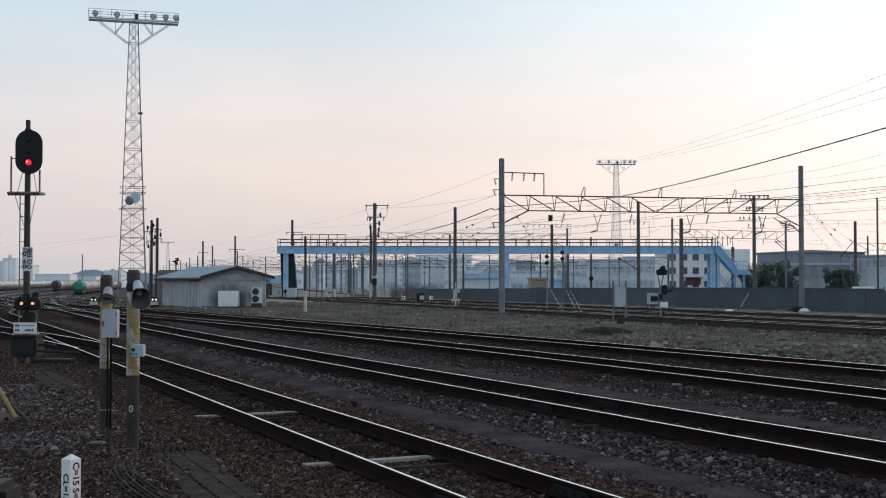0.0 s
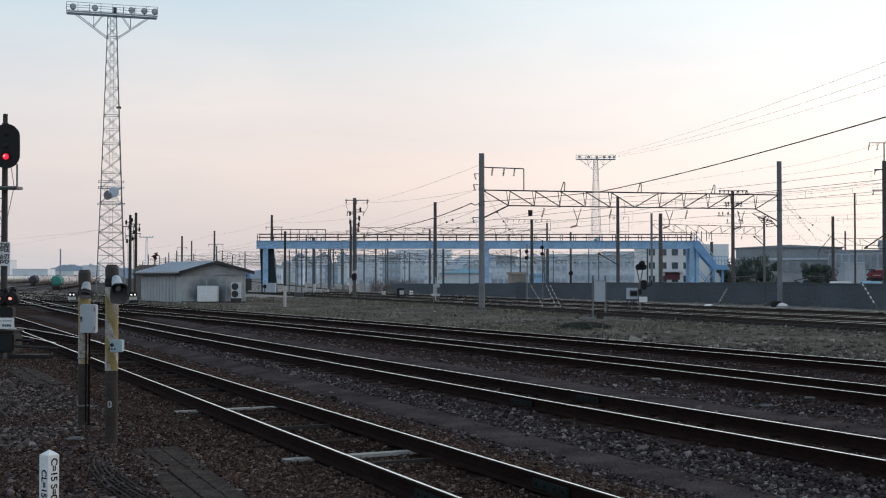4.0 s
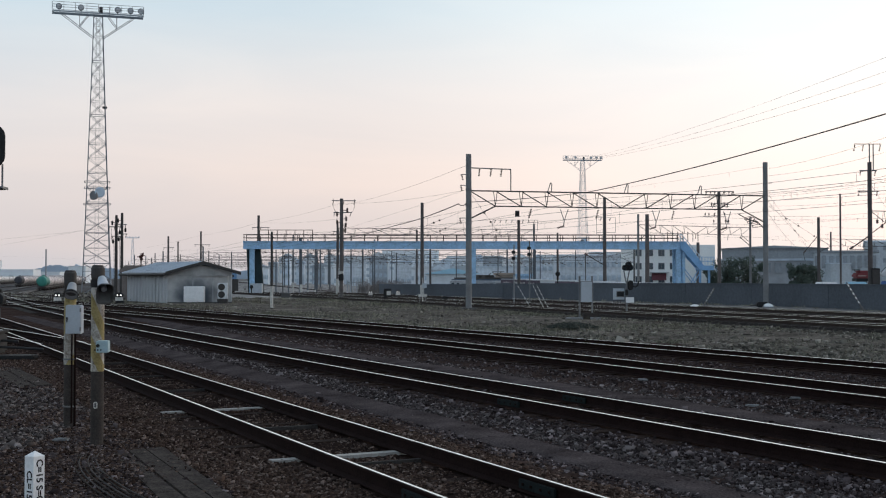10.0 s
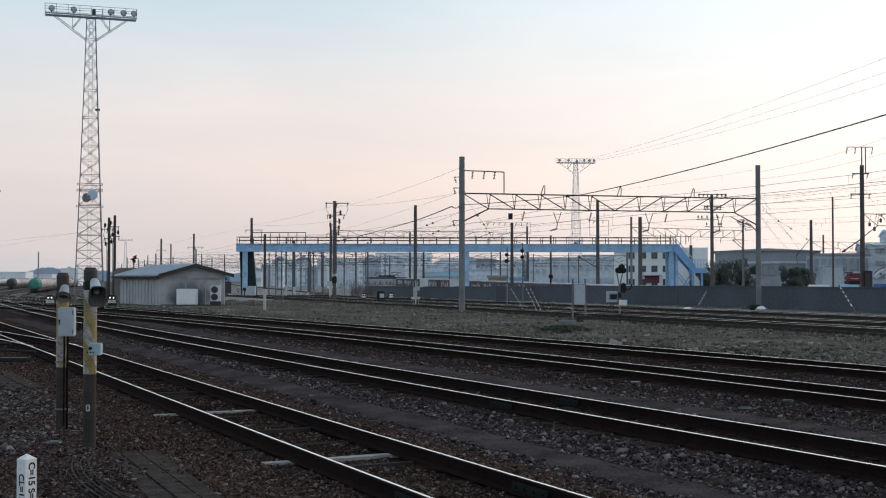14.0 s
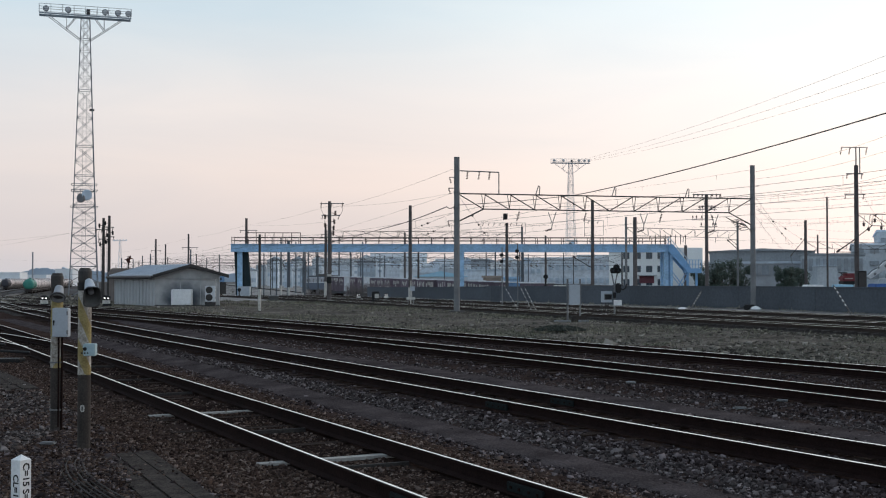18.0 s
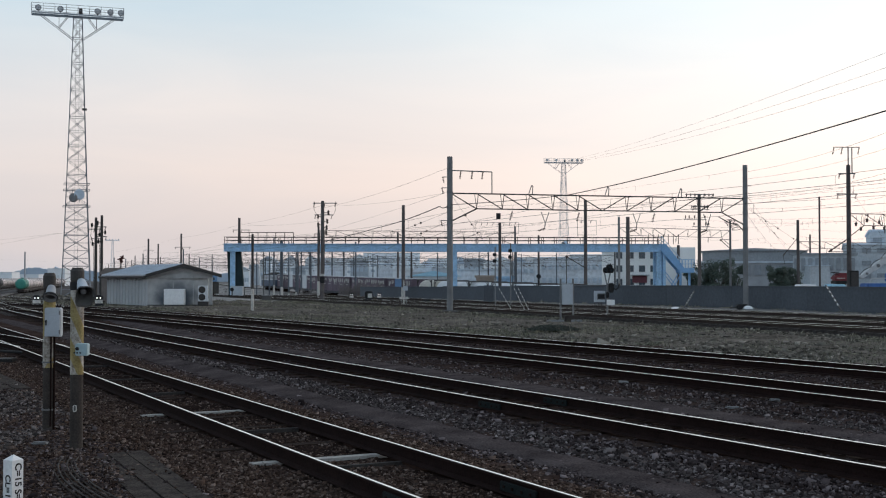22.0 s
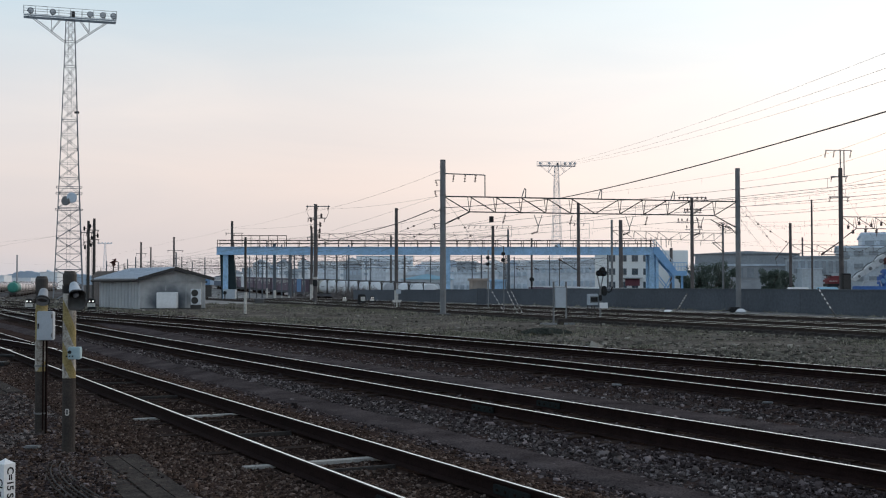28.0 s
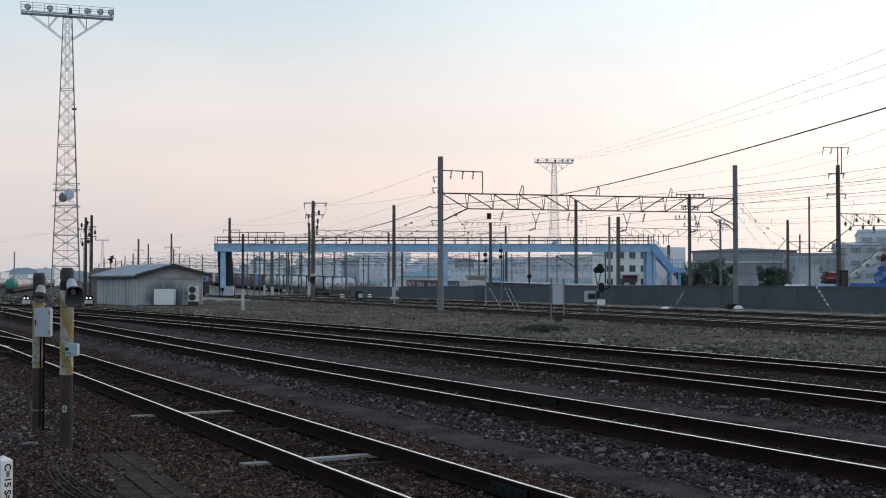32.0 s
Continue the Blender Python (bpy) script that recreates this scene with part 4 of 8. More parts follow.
line_pole(52.554, 150.0, 9.548, 0.19, (), 0, 0.0)
line_pole(41.733, 113.0, 9.948, 0.09, (), 0, 0.0)
line_pole(72.184, 200.0, 9.594, 0.15, ((7.5, -0.8, 0.8), (6.7, -0.6, 0.6)), 3, 0.0)
line_pole(43.087, 175.0, 7.035, 0.24, (), 0, 0.0)
line_pole(34.76, 88.0, 10.587, 0.165, ((12.6, -0.75, 0.55), (11.05, -0.9, 0.7)), 3, 0.0)
line_pole(11.486, 124.0, 7.866, 0.16, (), 0, 0.0)
line_pole(0.979, 170.0, 8.686, 0.15, (), 0, 0.0)
line_pole(22.634, 180.0, 8.652, 0.16, ((6.0, -2.4, 0.2),), 2, 0.0)
line_pole(3.283, 190.0, 7.201, 0.16, (), 0, 0.0)

# feeder frames: two crossbars joined by end posts, hung with insulators
def feeder_frame(x0, x1, y, z0, z1, low_from, hang):
    t = thing("feeder_gantry", pose(0, y, 0), "thin steel feeder frame with hanging insulators on a line pole", "feeder frame", "feeder frames on poles")
    part("top_bar", box(x0, x1, -0.03, 0.03, z1 - 0.018, z1 + 0.018), M_STEEL, t)
    part("lower_bar", box(low_from, x1, -0.03, 0.03, z0 - 0.018, z0 + 0.018), M_STEEL, t)
    for x in (x0, x1):
        part("end_post", box(x - 0.016, x + 0.016, -0.016, 0.016, z0 - (0.0 if x == x1 else 0.15), z1), M_STEEL, t)
    for k in range(hang):
        u = x0 + (x1 - x0) * (k + 0.5) / hang
        insulator(t, (u, 0, z1), (u - 0.14, 0, z1 - 0.30))


feeder_frame(8.72, 13.45, 123.8, 6.72, 7.88, 9.9, 8)
feeder_frame(18.75, 20.66, 117.8, 6.36, 7.84, 18.75, 2)

# loops and gear on the tall pole by the far tracks, brackets on others
t = thing("pole_gear", pose(-6.388, 109.75, 0), "insulated gear and drop frames on a line pole", "pole gear")
for u, s in ((-0.75, -0.35), (1.2, 0.3)):
    part("drop_frame", tube([(u, 0.2, 9.152), (u + s * 0.1, 0.2, 8.411), (u - s * 0.6, 0.2, 7.935)], 0.022), M_DARKSTEEL, t)
for z, u in ((8.1, 0.55), (7.75, -0.42), (7.3, 0.45), (6.982, -0.4), (6.718, 0.4), (6.2, 0.36), (5.6, -0.32)):
    part("insulator", turned([(0.05, z - 0.22), (0.12, z - 0.1), (0.06, z), (0.12, z + 0.1), (0.05, z + 0.22)], 10, at=(u, 0.1, 0)), M_INSUL, t)
    part("arm", rod((0, 0.2, z), (u, 0.1, z), 0.03, seg=5), M_DARKSTEEL, t)
part("switch_case", box(-0.22, 0.22, -0.3, 0.1, 1.55, 2.15, bevel=0.05), M_BLACK, t)
part("label_plate", box(-0.2, 0.2, -0.24, -0.2, 2.2, 2.42), M_WORNWHITE, t, "worn white plate")
for u in (-0.24, 0.22):
    part("down_lead", tube([(u * 1.6, 0.0, 7.6), (u * 2.0, 0.0, 6.9), (u * 0.9, 0.0, 6.3), (u, 0.0, 4.0), (u * 0.8, 0.0, 2.4)], 0.022, 5), M_WIRE, t)
def cantilever_bracket(y, a, b, c):
    t = thing("cantilever_bracket", pose(0, y, 0), "dark steel cantilever bracket on a line pole", "bracket", "cantilever brackets")
    a, b, c = [Vector((p[0], 0, p[1])) for p in (a, b, c)]
    part("strut", rod(a, b, 0.045, seg=6), M_DARKSTEEL, t)
    part("tie", rod(b, c, 0.03, seg=6), M_DARKSTEEL, t)
    part("insulator", rod(a.lerp(b, 0.85), b, 0.09, 0.07, seg=8), M_INSUL, t)


cantilever_bracket(117.8, (19.567, 3.041), (17.531, 4.229), (19.567, 4.229))
cantilever_bracket(149.83, (52.463, 7.228), (50.523, 4.928), (50.738, 3.922))
cantilever_bracket(137.6, (40.098, 5.477), (38.842, 6.6), (40.098, 6.6))
cantilever_bracket(87.8, (34.69, 5.029), (33.13, 3.975), (34.69, 3.975))

# feeder bracket that stands on the pole beyond the wall
fb = thing("feeder_bracket", pose(34.76, 88.0, 10.545), "steel feeder bracket with hanging insulators on a pole top", "bracket")
part("mast", box(-0.035, 0.035, -0.04, 0.04, -0.6, 1.4), M_STEEL, fb)
part("mast", box(0.26, 0.32, -0.04, 0.04, -0.6, 1.4), M_STEEL, fb)
part("crossbar", box(-1.15, 0.9, -0.05, 0.05, 1.38, 1.43), M_STEEL, fb)
for u in (-1.1, -0.45, 0.85):
    insulator(fb, (u, 0, 1.36), (u - 0.1, 0, 0.85))

# hanging insulators under the portal beam beyond the wall
t = thing("insulator_cluster", pose(0, 88.3, 0), "dark insulators hung in a cluster under a portal beam", "insulators")
for u, z in ((35.44, 5.95), (35.82, 5.60), (36.30, 6.25), (36.80, 5.70), (37.25, 6.10), (37.64, 5.62), (38.02, 6.20)):
    part("hanger", rod((u, 0, z + 0.3), (u + 0.08, 0, 6.75), 0.016, seg=5), M_DARKSTEEL, t)
    part("insulator", turned([(0.03, -0.16), (0.11, -0.10), (0.07, 0.0), (0.13, 0.06), (0.03, 0.16)], 10, at=(u, 0, z + 0.15)), M_INSUL, t, "dark round insulator")
# upright insulators on the crossarms of the pole beyond the wall
t = thing("pin_insulators", pose(29.09, 110.0, 0), "row of upright pin insulators on pole crossarms", "insulators")
for z, xs in ((9.629, (-1.25, -0.85, -0.45, 0.5, 0.9, 1.3)), (8.517, (-0.75, -0.45, 0.45, 0.75)), (7.564, (-1.35, -1.0, -0.5, 0.5)), (6.9, (-0.55, 0.55, 0.85))):
    part("crossarm", box(min(xs) - 0.15, max(xs) + 0.15, -0.22, -0.16, z - 0.05, z), M_STEEL, t)
    for u in xs:
        part("pin", turned([(0.02, z), (0.02, z + 0.12), (0.075, z + 0.14), (0.05, z + 0.24), (0.07, z + 0.26), (0.03, z + 0.36)], 10, at=(u, -0.19, 0)), M_INSUL, t)

# transformer poles behind the hut
for x, top in ((-29.223, 8.032), (-28.657, 8.259)):
    t = pole(x, 118.0, top, 0.14, M_DARKSTEEL, arms=((top - 1.15, -0.75, 0.45), (top - 2.1, -0.5, 0.5)), gear=3, label="dark timber electric pole with crossarms behind the hut")
    for z, u in ((top - 0.75, -0.38), (top - 1.7, 0.36), (top - 2.6, -0.3)):
        part("switch_can", turned([(0.04, z - 0.22), (0.10, z - 0.18), (0.10, z + 0.12), (0.05, z + 0.2)], 12, at=(u, -0.1, 0)), M_BLACK, t)
        part("bracket", rod((0, 0, z), (u, -0.1, z), 0.03, seg=5), M_DARKSTEEL, t)
    part("cable", tube([(-0.38, -0.1, top - 1.0), (-0.5, -0.1, top - 1.8), (-0.2, -0.1, top - 2.6), (-0.16, -0.1, 0.5)], 0.025, 5), M_WIRE, t)

# thin poles with painted feet under the footbridge
def slim_pole(x, y, h, r, white=0.0):
    pole(x, y, h, r * 0.8, M_FARPOLE, white=white, label="slim dark line pole among the far tracks")


slim_pole(-15.032, 152.0, 7.6, 0.12, 1.5)
slim_pole(-15.485, 168.0, 8.2, 0.2, 1.6)
slim_pole(-12.962, 150.0, 7.0, 0.1, 0.5)
slim_pole(-14.912, 186.0, 8.0, 0.15, 1.2)
slim_pole(-15.55, 205.0, 8.4, 0.15, 1.4)
slim_pole(-22.088, 215.0, 8.4, 0.13, 0.0)
slim_pole(-23.226, 205.0, 8.0, 0.12, 0.0)
slim_pole(-16.591, 240.0, 8.5, 0.14, 1.2)
slim_pole(-8.065, 200.0, 8.2, 0.11, 0.0)
slim_pole(-6.812, 215.0, 8.2, 0.11, 0.0)
slim_pole(-3.533, 230.0, 8.4, 0.12, 0.0)
slim_pole(8.661, 220.0, 8.3, 0.12, 0.0)
slim_pole(15.353, 205.0, 8.3, 0.11, 0.0)
slim_pole(25.506, 230.0, 8.4, 0.12, 0.0)
slim_pole(31.051, 220.0, 8.4, 0.12, 0.0)
slim_pole(-36.179, 240.0, 8.5, 0.14, 0.0)
slim_pole(-45.166, 280.0, 8.5, 0.15, 0.0)
slim_pole(-66.827, 300.0, 8.6, 0.16, 0.0)
slim_pole(-55.919, 260.0, 8.6, 0.14, 0.0)
slim_pole(-165.915, 400.0, 12.0, 0.16, 0.0)
slim_pole(-120.826, 520.0, 10.8, 0.16, 0.0)

# thin post with a white foot by the grass
pole(-8.298, 71.0, 4.638, 0.075, M_DARKSTEEL, label="thin dark post with a white painted foot on grass", white=1.35)

portal(25.332, 40.203, 130.0, 138.0, 9.155 + 1.9, 8.0 + 1.9, material=M_CONC)
portal(34.76 + 0.02, 34.76 + 15, 88.0, 91.0, 9.0, 7.662 + 1.9, posts=(1,))
portal(52.554 + 0.02, 74.012, 150.0, 158.0, 9.0, 7.168 + 1.6, posts=(1,))
portal(-16.299, -5.377, 175.0, 179.0, 8.6, 7.6, bays=9)
portal(-35.823, -14.172, 205.0, 209.0, 8.6, 7.6, bays=9)
portal(-50.005, -22.352, 240.0, 244.0, 8.6, 7.6, bays=9)
portal(-66.222, -30.648, 285.0, 289.0, 8.6, 7.6, bays=9)
portal(-8.972, 15.841, 146.0, 150.0, 8.9, 8.15, bays=9)
portal(-14.959, 16.054, 190.0, 194.0, 8.6, 7.6, bays=9)
portal(-74.105, -43.092, 340.0, 344.0, 8.6, 7.6, bays=9)
portal(-11.733, 25.497, 235.0, 239.0, 8.6, 7.6, bays=9)
portal(10.432, 39.957, 205.0, 209.0, 8.6, 7.6, bays=9)
portal(-32.261, -3.457, 300.0, 304.0, 8.6, 7.6, bays=9)


# ---- the blue footbridge ----
def footbridge():
    Y, zb, zt = 138.0, 5.156, 6.051
    x0, x1 = -19.472, 32.057
    b = thing("footbridge", pose(0, Y, 0), "long sky blue steel footbridge with railings over the tracks", "footbridge")
    part("girder", box(x0, x1, 0.0, 0.25, zb, zt), M_BLUE, b, "sky blue plate girder")
    part("girder", box(x0, x1, 1.9, 2.15, zb, zt), M_BLUE, b, "sky blue plate girder")
    part("flange", box(x0, x1, -0.12, 0.37, zt - 0.05, zt + 0.02), M_BLUE, b)
    part("flange", box(x0, x1, -0.12, 0.37, zb - 0.02, zb + 0.05), M_BLUE, b)
    part("deck", box(x0, x1, 0.2, 1.95, zt - 0.25, zt - 0.1), M_DARKCONC, b)
    n = 33
    for i in range(n + 1):
        x = x0 + 0.1 + (x1 - x0 - 0.2) * i / n
        part("stiffener", box(x - 0.02, x + 0.02, -0.06, 0.0, zb + 0.05, zt - 0.05), M_BLUE, b)
        for y in (0.05, 2.1):
            part("railing_post", box(x - 0.036, x + 0.036, y - 0.035, y + 0.035, zt, zt + 0.80), M_RAILING, b)
    for y in (0.05, 2.1):
        for z in (0.42, 0.80):
            part("rail_bar", rod((x0, y, zt + z), (x1, y, zt + z), 0.034, seg=6), M_RAILING, b)
    xe = -11.392
    bm = rod((x0 + 1.9, 0.1, zt + 1.32), (xe, 0.1, zt + 1.32), 0.045, seg=6)
    for k in range(7):
        x = x0 + 1.9 + (xe - x0 - 1.9) * k / 6
        rod((x, 0.1, zt), (x, 0.1, zt + 1.32), 0.045, seg=5, bm=bm)
    part("cable_rack", bm, M_RAILING, b)
    # left pier: blue column before a dark sheeted stair, white block at its foot
    a, c = -18.744, -18.181
    part("column", box(a, c, 0.1, 0.6, -1.0, zb), M_BLUE, b, "sky blue column")
    d0, d1, e0, e1 = -19.208, -17.618, -18.943, -17.088
    part("stair_screen", slab([(d0, zb), (e0, -1.0), (e1, -1.0), (d1, zb)], 0.9, 1.6), M_GREENDARK, b, "dark sheeted stair screen")
    f0, f1, g = -18.611, -17.221, 1.116
    part("plinth", box(f0, f1, -0.5, 0.7, -1.0, g, bevel=0.03), M_BOXGREY, b, "pale plinth")
    # middle and right piers
    for p0, p1 in ((7.219, 7.749), (31.394, 31.924), (32.123, 32.454)):
        for y in (0.0, 1.7):
            part("column", box(p0, p1, y, y + 0.45, -2.2, zb), M_BLUE, b, "sky blue column")
    # stairs down at the right end
    s0, s1 = x1 - 0.2, 34.007
    z1 = 3.215
    bm = bmesh.new()
    for y in (-0.3, 1.2):
        slab([(s0, zt), (s0 + 0.6, zt), (s1 + 0.6, z1), (s1, z1 - 0.35), (s0, zt - 0.8)], y, y + 0.12, bm=bm)
    part("stair_stringer", bm, M_DEEPBLUE, b, "blue stair stringers")
    for k in range(14):
        u = (k + 0.5) / 14
        x, z = s0 + (s1 - s0) * u + 0.3, zt + (z1 - zt) * u - 0.1
        part("tread", box(x - 0.14, x + 0.14, -0.2, 1.2, z - 0.04, z), M_DARKSTEEL, b)
    bm = bmesh.new()
    for y in (-0.25, 1.25):
        rod((s0, y, zt + 0.95), (s1 + 0.3, y, z1 + 0.95), 0.05, seg=6, bm=bm)
        rod((s0, y, zt + 0.45), (s1 + 0.3, y, z1 + 0.45), 0.04, seg=6, bm=bm)
        for k in range(8):
            u = k / 7
            x, z = s0 + (s1 + 0.3 - s0) * u, zt + (z1 - zt) * u
            rod((x, y, z), (x, y, z + 0.95), 0.035, seg=5, bm=bm)
    part("handrail", bm, M_PALEBLUE, b, "pale blue handrail")
    for y in (-0.3, 1.2):
        bm = rod((s0 + 0.3, y, -1.0), (s1 + 0.3, y, z1 - 0.5), 0.06, seg=5)
        rod((s0 + 0.3, y, z1 - 0.2), (s1 + 0.3, y, 0.2), 0.05, seg=5, bm=bm)
        part("stair_brace", bm, M_DEEPBLUE, b)
    l1 = 35.77
    part("landing", box(s1, l1, -0.4, 1.4, z1 - 0.55, z1), M_DEEPBLUE, b, "blue landing")
    for k in range(6):
        x = s1 + (l1 - s1) * k / 5
        part("railing_post", rod((x, -0.35, z1), (x, -0.35, z1 + 1.0), 0.035, seg=5), M_DEEPBLUE, b)
    for z in (0.5, 1.0):
        part("railing_bar", rod((s1, -0.35, z1 + z), (l1, -0.35, z1 + z), 0.035, seg=5), M_DEEPBLUE, b)
    for x in (s1 + 0.3, l1 - 0.4):
        part("column", box(x - 0.12, x + 0.12, 0.3, 0.55, -2.2, z1 - 0.5), M_DEEPBLUE, b)
    for k in range(7):
        x = s0 - 1.5 + k * 0.6
        part("end_post", rod((x, -0.1, zt), (x, -0.1, zt + 1.15), 0.045, seg=5), M_DARKSTEEL, b)
    return b


footbridge()


# ---- signals and small gear near the camera ----
def rounded(w, h, r, n=8):
    """Outline of an upright plate with round ends."""
    pts = []
    for cx, cz, a0 in ((w - r, h - r, 0), (-(w - r), h - r, 90), (-(w - r), -(h - r), 180), (w - r, -(h - r), 270)):
        pts += [(cx + r * math.cos(radians(a0 + 90 * k / n)), cz + r * math.sin(radians(a0 + 90 * k / n))) for k in range(n + 1)]
    return pts


def lamp_disc(name, x, y, z, r, material, parent, label):
    return part(name, turned([(r, 0.02), (r, -0.01), (r * 0.7, -0.03), (r * 0.2, -0.04)], 18, at=(x, y, z), axis="y"), material, parent, label)


def main_signal():
    Y = 28.0
    k = 0.01344
    t = thing("railway_signal", pose(-9.897, Y, 0), "black colour-light signal showing red on a tall mast", "railway signal")
    zt, zb = 5.509, 4.455
    zc, hh = (zt + zb) / 2, (zt - zb) / 2
    part("mast", turned([(0.080, -0.1), (0.075, 2.5), (0.066, zb + 0.1)], 16), M_DARKSTEEL, t, smooth=False)
    bx = 0.0538
    board = part("backboard", slab([(x + bx, z + zc) for x, z in rounded(0.318, hh, 0.316, 10)], -0.10, -0.06), M_BLACK, t, "black round-ended backboard")
    part("lamp_case", box(bx - 0.16, bx + 0.16, -0.06, 0.14, zb + 0.12, zt - 0.12, bevel=0.03), M_BLACK, t)
    for i, z in enumerate((zc + 0.30, zc, 4.732)):
        lit = i == 2
        lens = lamp_disc("lens", bx, -0.115 if lit else -0.09, z, 0.070 if lit else 0.06, M_RED if lit else M_BLACK, t, "glowing red lens" if lit else "dark unlit lens")
        bm = bmesh.new()
        n = 14
        vs = []
        for j in range(n + 1):
            a = radians(-20 + 220 * j / n)
            vs.append([bm.verts.new((bx + r * math.cos(a), y, z + r * math.sin(a))) for r, y in ((0.105, -0.10), (0.10, -0.15), (0.095, -0.15), (0.10, -0.10))])
        for a, b in zip(vs, vs[1:]):
            for q in range(4):
                bm.faces.new((a[q], a[(q + 1) % 4], b[(q + 1) % 4], b[q]))
        if lit:
            part("hood", bm, M_BLACK, lens)
            # added glowing disc, set off-centre as the lens's bright spot and highlight
            part("lens_glint", turned([(0.030, -0.145), (0.018, -0.160)], 14, at=(bx - 0.018, 0, z + 0.012), axis="y"), M_AMBER, lens, "pale disc for the bright centre and glint of the red lens")
        else:
            bm.free()
    part("finial", turned([(0.055, zt - 0.15), (0.055, 5.712), (0.05, 5.753)], 14), M_DARKSTEEL, t)
    part("finial_collar", turned([(0.075, zt - 0.02), (0.075, zt + 0.03)], 14), M_DARKSTEEL, t)
    za, zd = 4.030, 3.965
    xl, xr = -0.4167, 0.3629
    part("service_platform", box(xl, xr, -0.20, 0.20, zd, za, bevel=0.01), M_STEEL, t, "grey service platform")
    bm = rod((xl + 0.03, -0.02, za), (xl + 0.03, -0.02, 4.887), 0.022, seg=6)
    rod((xl + 0.03, -0.02, 4.833), (0.0, 0.0, 4.833), 0.012, seg=5, bm=bm)
    part("guard_rail", bm, M_STEEL, t)
    part("guard_rail", rod((xr - 0.07, -0.02, za), (xr - 0.07, -0.02, 4.56), 0.022, seg=6), M_STEEL, t)
    for i in range(9):
        x = xl + 0.06 + (xr - xl - 0.12) * i / 8
        part("platform_lip", box(x - 0.03, x + 0.03, -0.215, -0.20, zd - 0.03, zd + 0.03), M_DARKSTEEL, t)
    for sx in (-0.25, 0.17):
        part("stay", rod((sx * 1.2, 0, zd), (sx * 0.3, 0, zd - 0.75), 0.008, seg=4), M_STEEL, t)
        part("stay", rod((sx * 1.1, 0.1, za), (sx * 0.5, 0.1, zb + 0.2), 0.008, seg=4), M_STEEL, t)
    lx = -0.1815
    ladder = part("ladder", rod((lx, 0.02, 0.6), (lx, 0.02, zd), 0.014, seg=6), M_STEEL, t)
    z = 0.75
    while z < zd:
        part("rung", rod((lx, 0.02, z), (-0.05, 0.02, z), 0.010, seg=5), M_STEEL, ladder)
        z += 0.30
    # white plate with two characters
    pz, ph = (2.717 + 2.152) / 2, (2.717 - 2.152) / 2
    plate = part("sign_plate", slab([(x + 0.047, z + pz) for x, z in rounded(0.125, ph, 0.01, 2)], -0.105, -0.09), M_WHITE, t, "white plate with black writing")
    for ch, dz in (("\u78ba", ph * 0.48), ("\u8a8d", -ph * 0.48)):
        letters(ch, 0.245, M_BLACK, plate, pose(0.047, -0.1075, pz + dz, 90, 0, 0), bold=0.0022)
    # lower pair of lamps
    z0 = 1.386
    low = part("shunting_signal", box(-0.10, 0.27, -0.12, 0.06, z0 - 0.16, z0 + 0.16, bevel=0.05), M_BLACK, t, "black twin-lamp shunting signal")
    for x in (-0.0672, 0.2351):
        part("lamp_drum", turned([(0.13, 0.08), (0.16, 0.0), (0.16, -0.19), (0.13, -0.20)], 20, at=(x, 0, z0), axis="y"), M_BLACK, low)
    part("top_cover", box(-0.06, 0.10, -0.10, 0.08, z0 + 0.14, z0 + 0.24, bevel=0.03), M_BLACK, low)
    part("side_cover", box(0.14, 0.30, -0.08, 0.06, z0 + 0.10, z0 + 0.27, bevel=0.04), M_BLACK, low)
    for x in (-0.0672 + 0.02, 0.2151):
        lamp_disc("lens", x, -0.205, z0, 0.038, M_AMBER, low, "pale red glowing lens")
        bm = bmesh.new()
        vs = []
        for j in range(11):
            a = radians(-10 + 200 * j / 10)
            vs.append([bm.verts.new((x + r * math.cos(a), y, z0 + r * math.sin(a))) for r, y in ((0.10, -0.2), (0.095, -0.27), (0.085, -0.27), (0.09, -0.2))])
        for a, b in zip(vs, vs[1:]):
            for q in range(4):
                bm.faces.new((a[q], a[(q + 1) % 4], b[(q + 1) % 4], b[q]))
        part("hood", bm, M_BLACK, low)
    part("neck", box(-0.05, 0.25, -0.15, 0.12, 0.944, 1.185, bevel=0.03), M_BLACK, t)
    pz0, pz1 = 0.676, 0.937
    pl = part("number_plate", box(-0.2285, 0.3092, -0.2, -0.18, pz0, pz1), M_WHITE, t, "white plate with small dark marks")
    hgt = pz1 - pz0
    for u0, u1, v in ((-14, -11, 0.62), (-10, -7, 0.62), (-14, -11, 0.2), (-10, -7, 0.2), (3, 6, 0.2), (7, 10, 0.2), (11, 14, 0.2), (15, 18, 0.2), (3, 20, 0.68), (-4, 1, 0.68)):
        part("mark", box(u0 * k, u1 * k, -0.206, -0.2, pz0 + hgt * v, pz0 + hgt * (v + (0.2 if u1 - u0 < 4 else 0.06))), M_DARKSTEEL, pl)
    part("base_case", box(-0.242, 0.3495, -0.35, 0.3, 0.12, 0.595, bevel=0.05), M_BLACK, t, "black equipment case")
    part("base_lid", box(-0.2688, 0.3764, -0.38, 0.33, 0.595, 0.649, bevel=0.015), M_BLACK, t)
    for u in (-8, 12):
        part("bolt_block", box(u * k - 0.03, u * k + 0.03, -0.4, -0.3, 0.0, 0.12), M_DARKCONC, t)
    part("footing", box(-0.35, 0.35, -0.3, 0.35, -0.3, 0.02), M_BOARD, t)
    part("rod", rod((0.3, -0.3, 0.28), (1.35, -0.25, 0.22), 0.03, seg=6), M_BLACK, t)
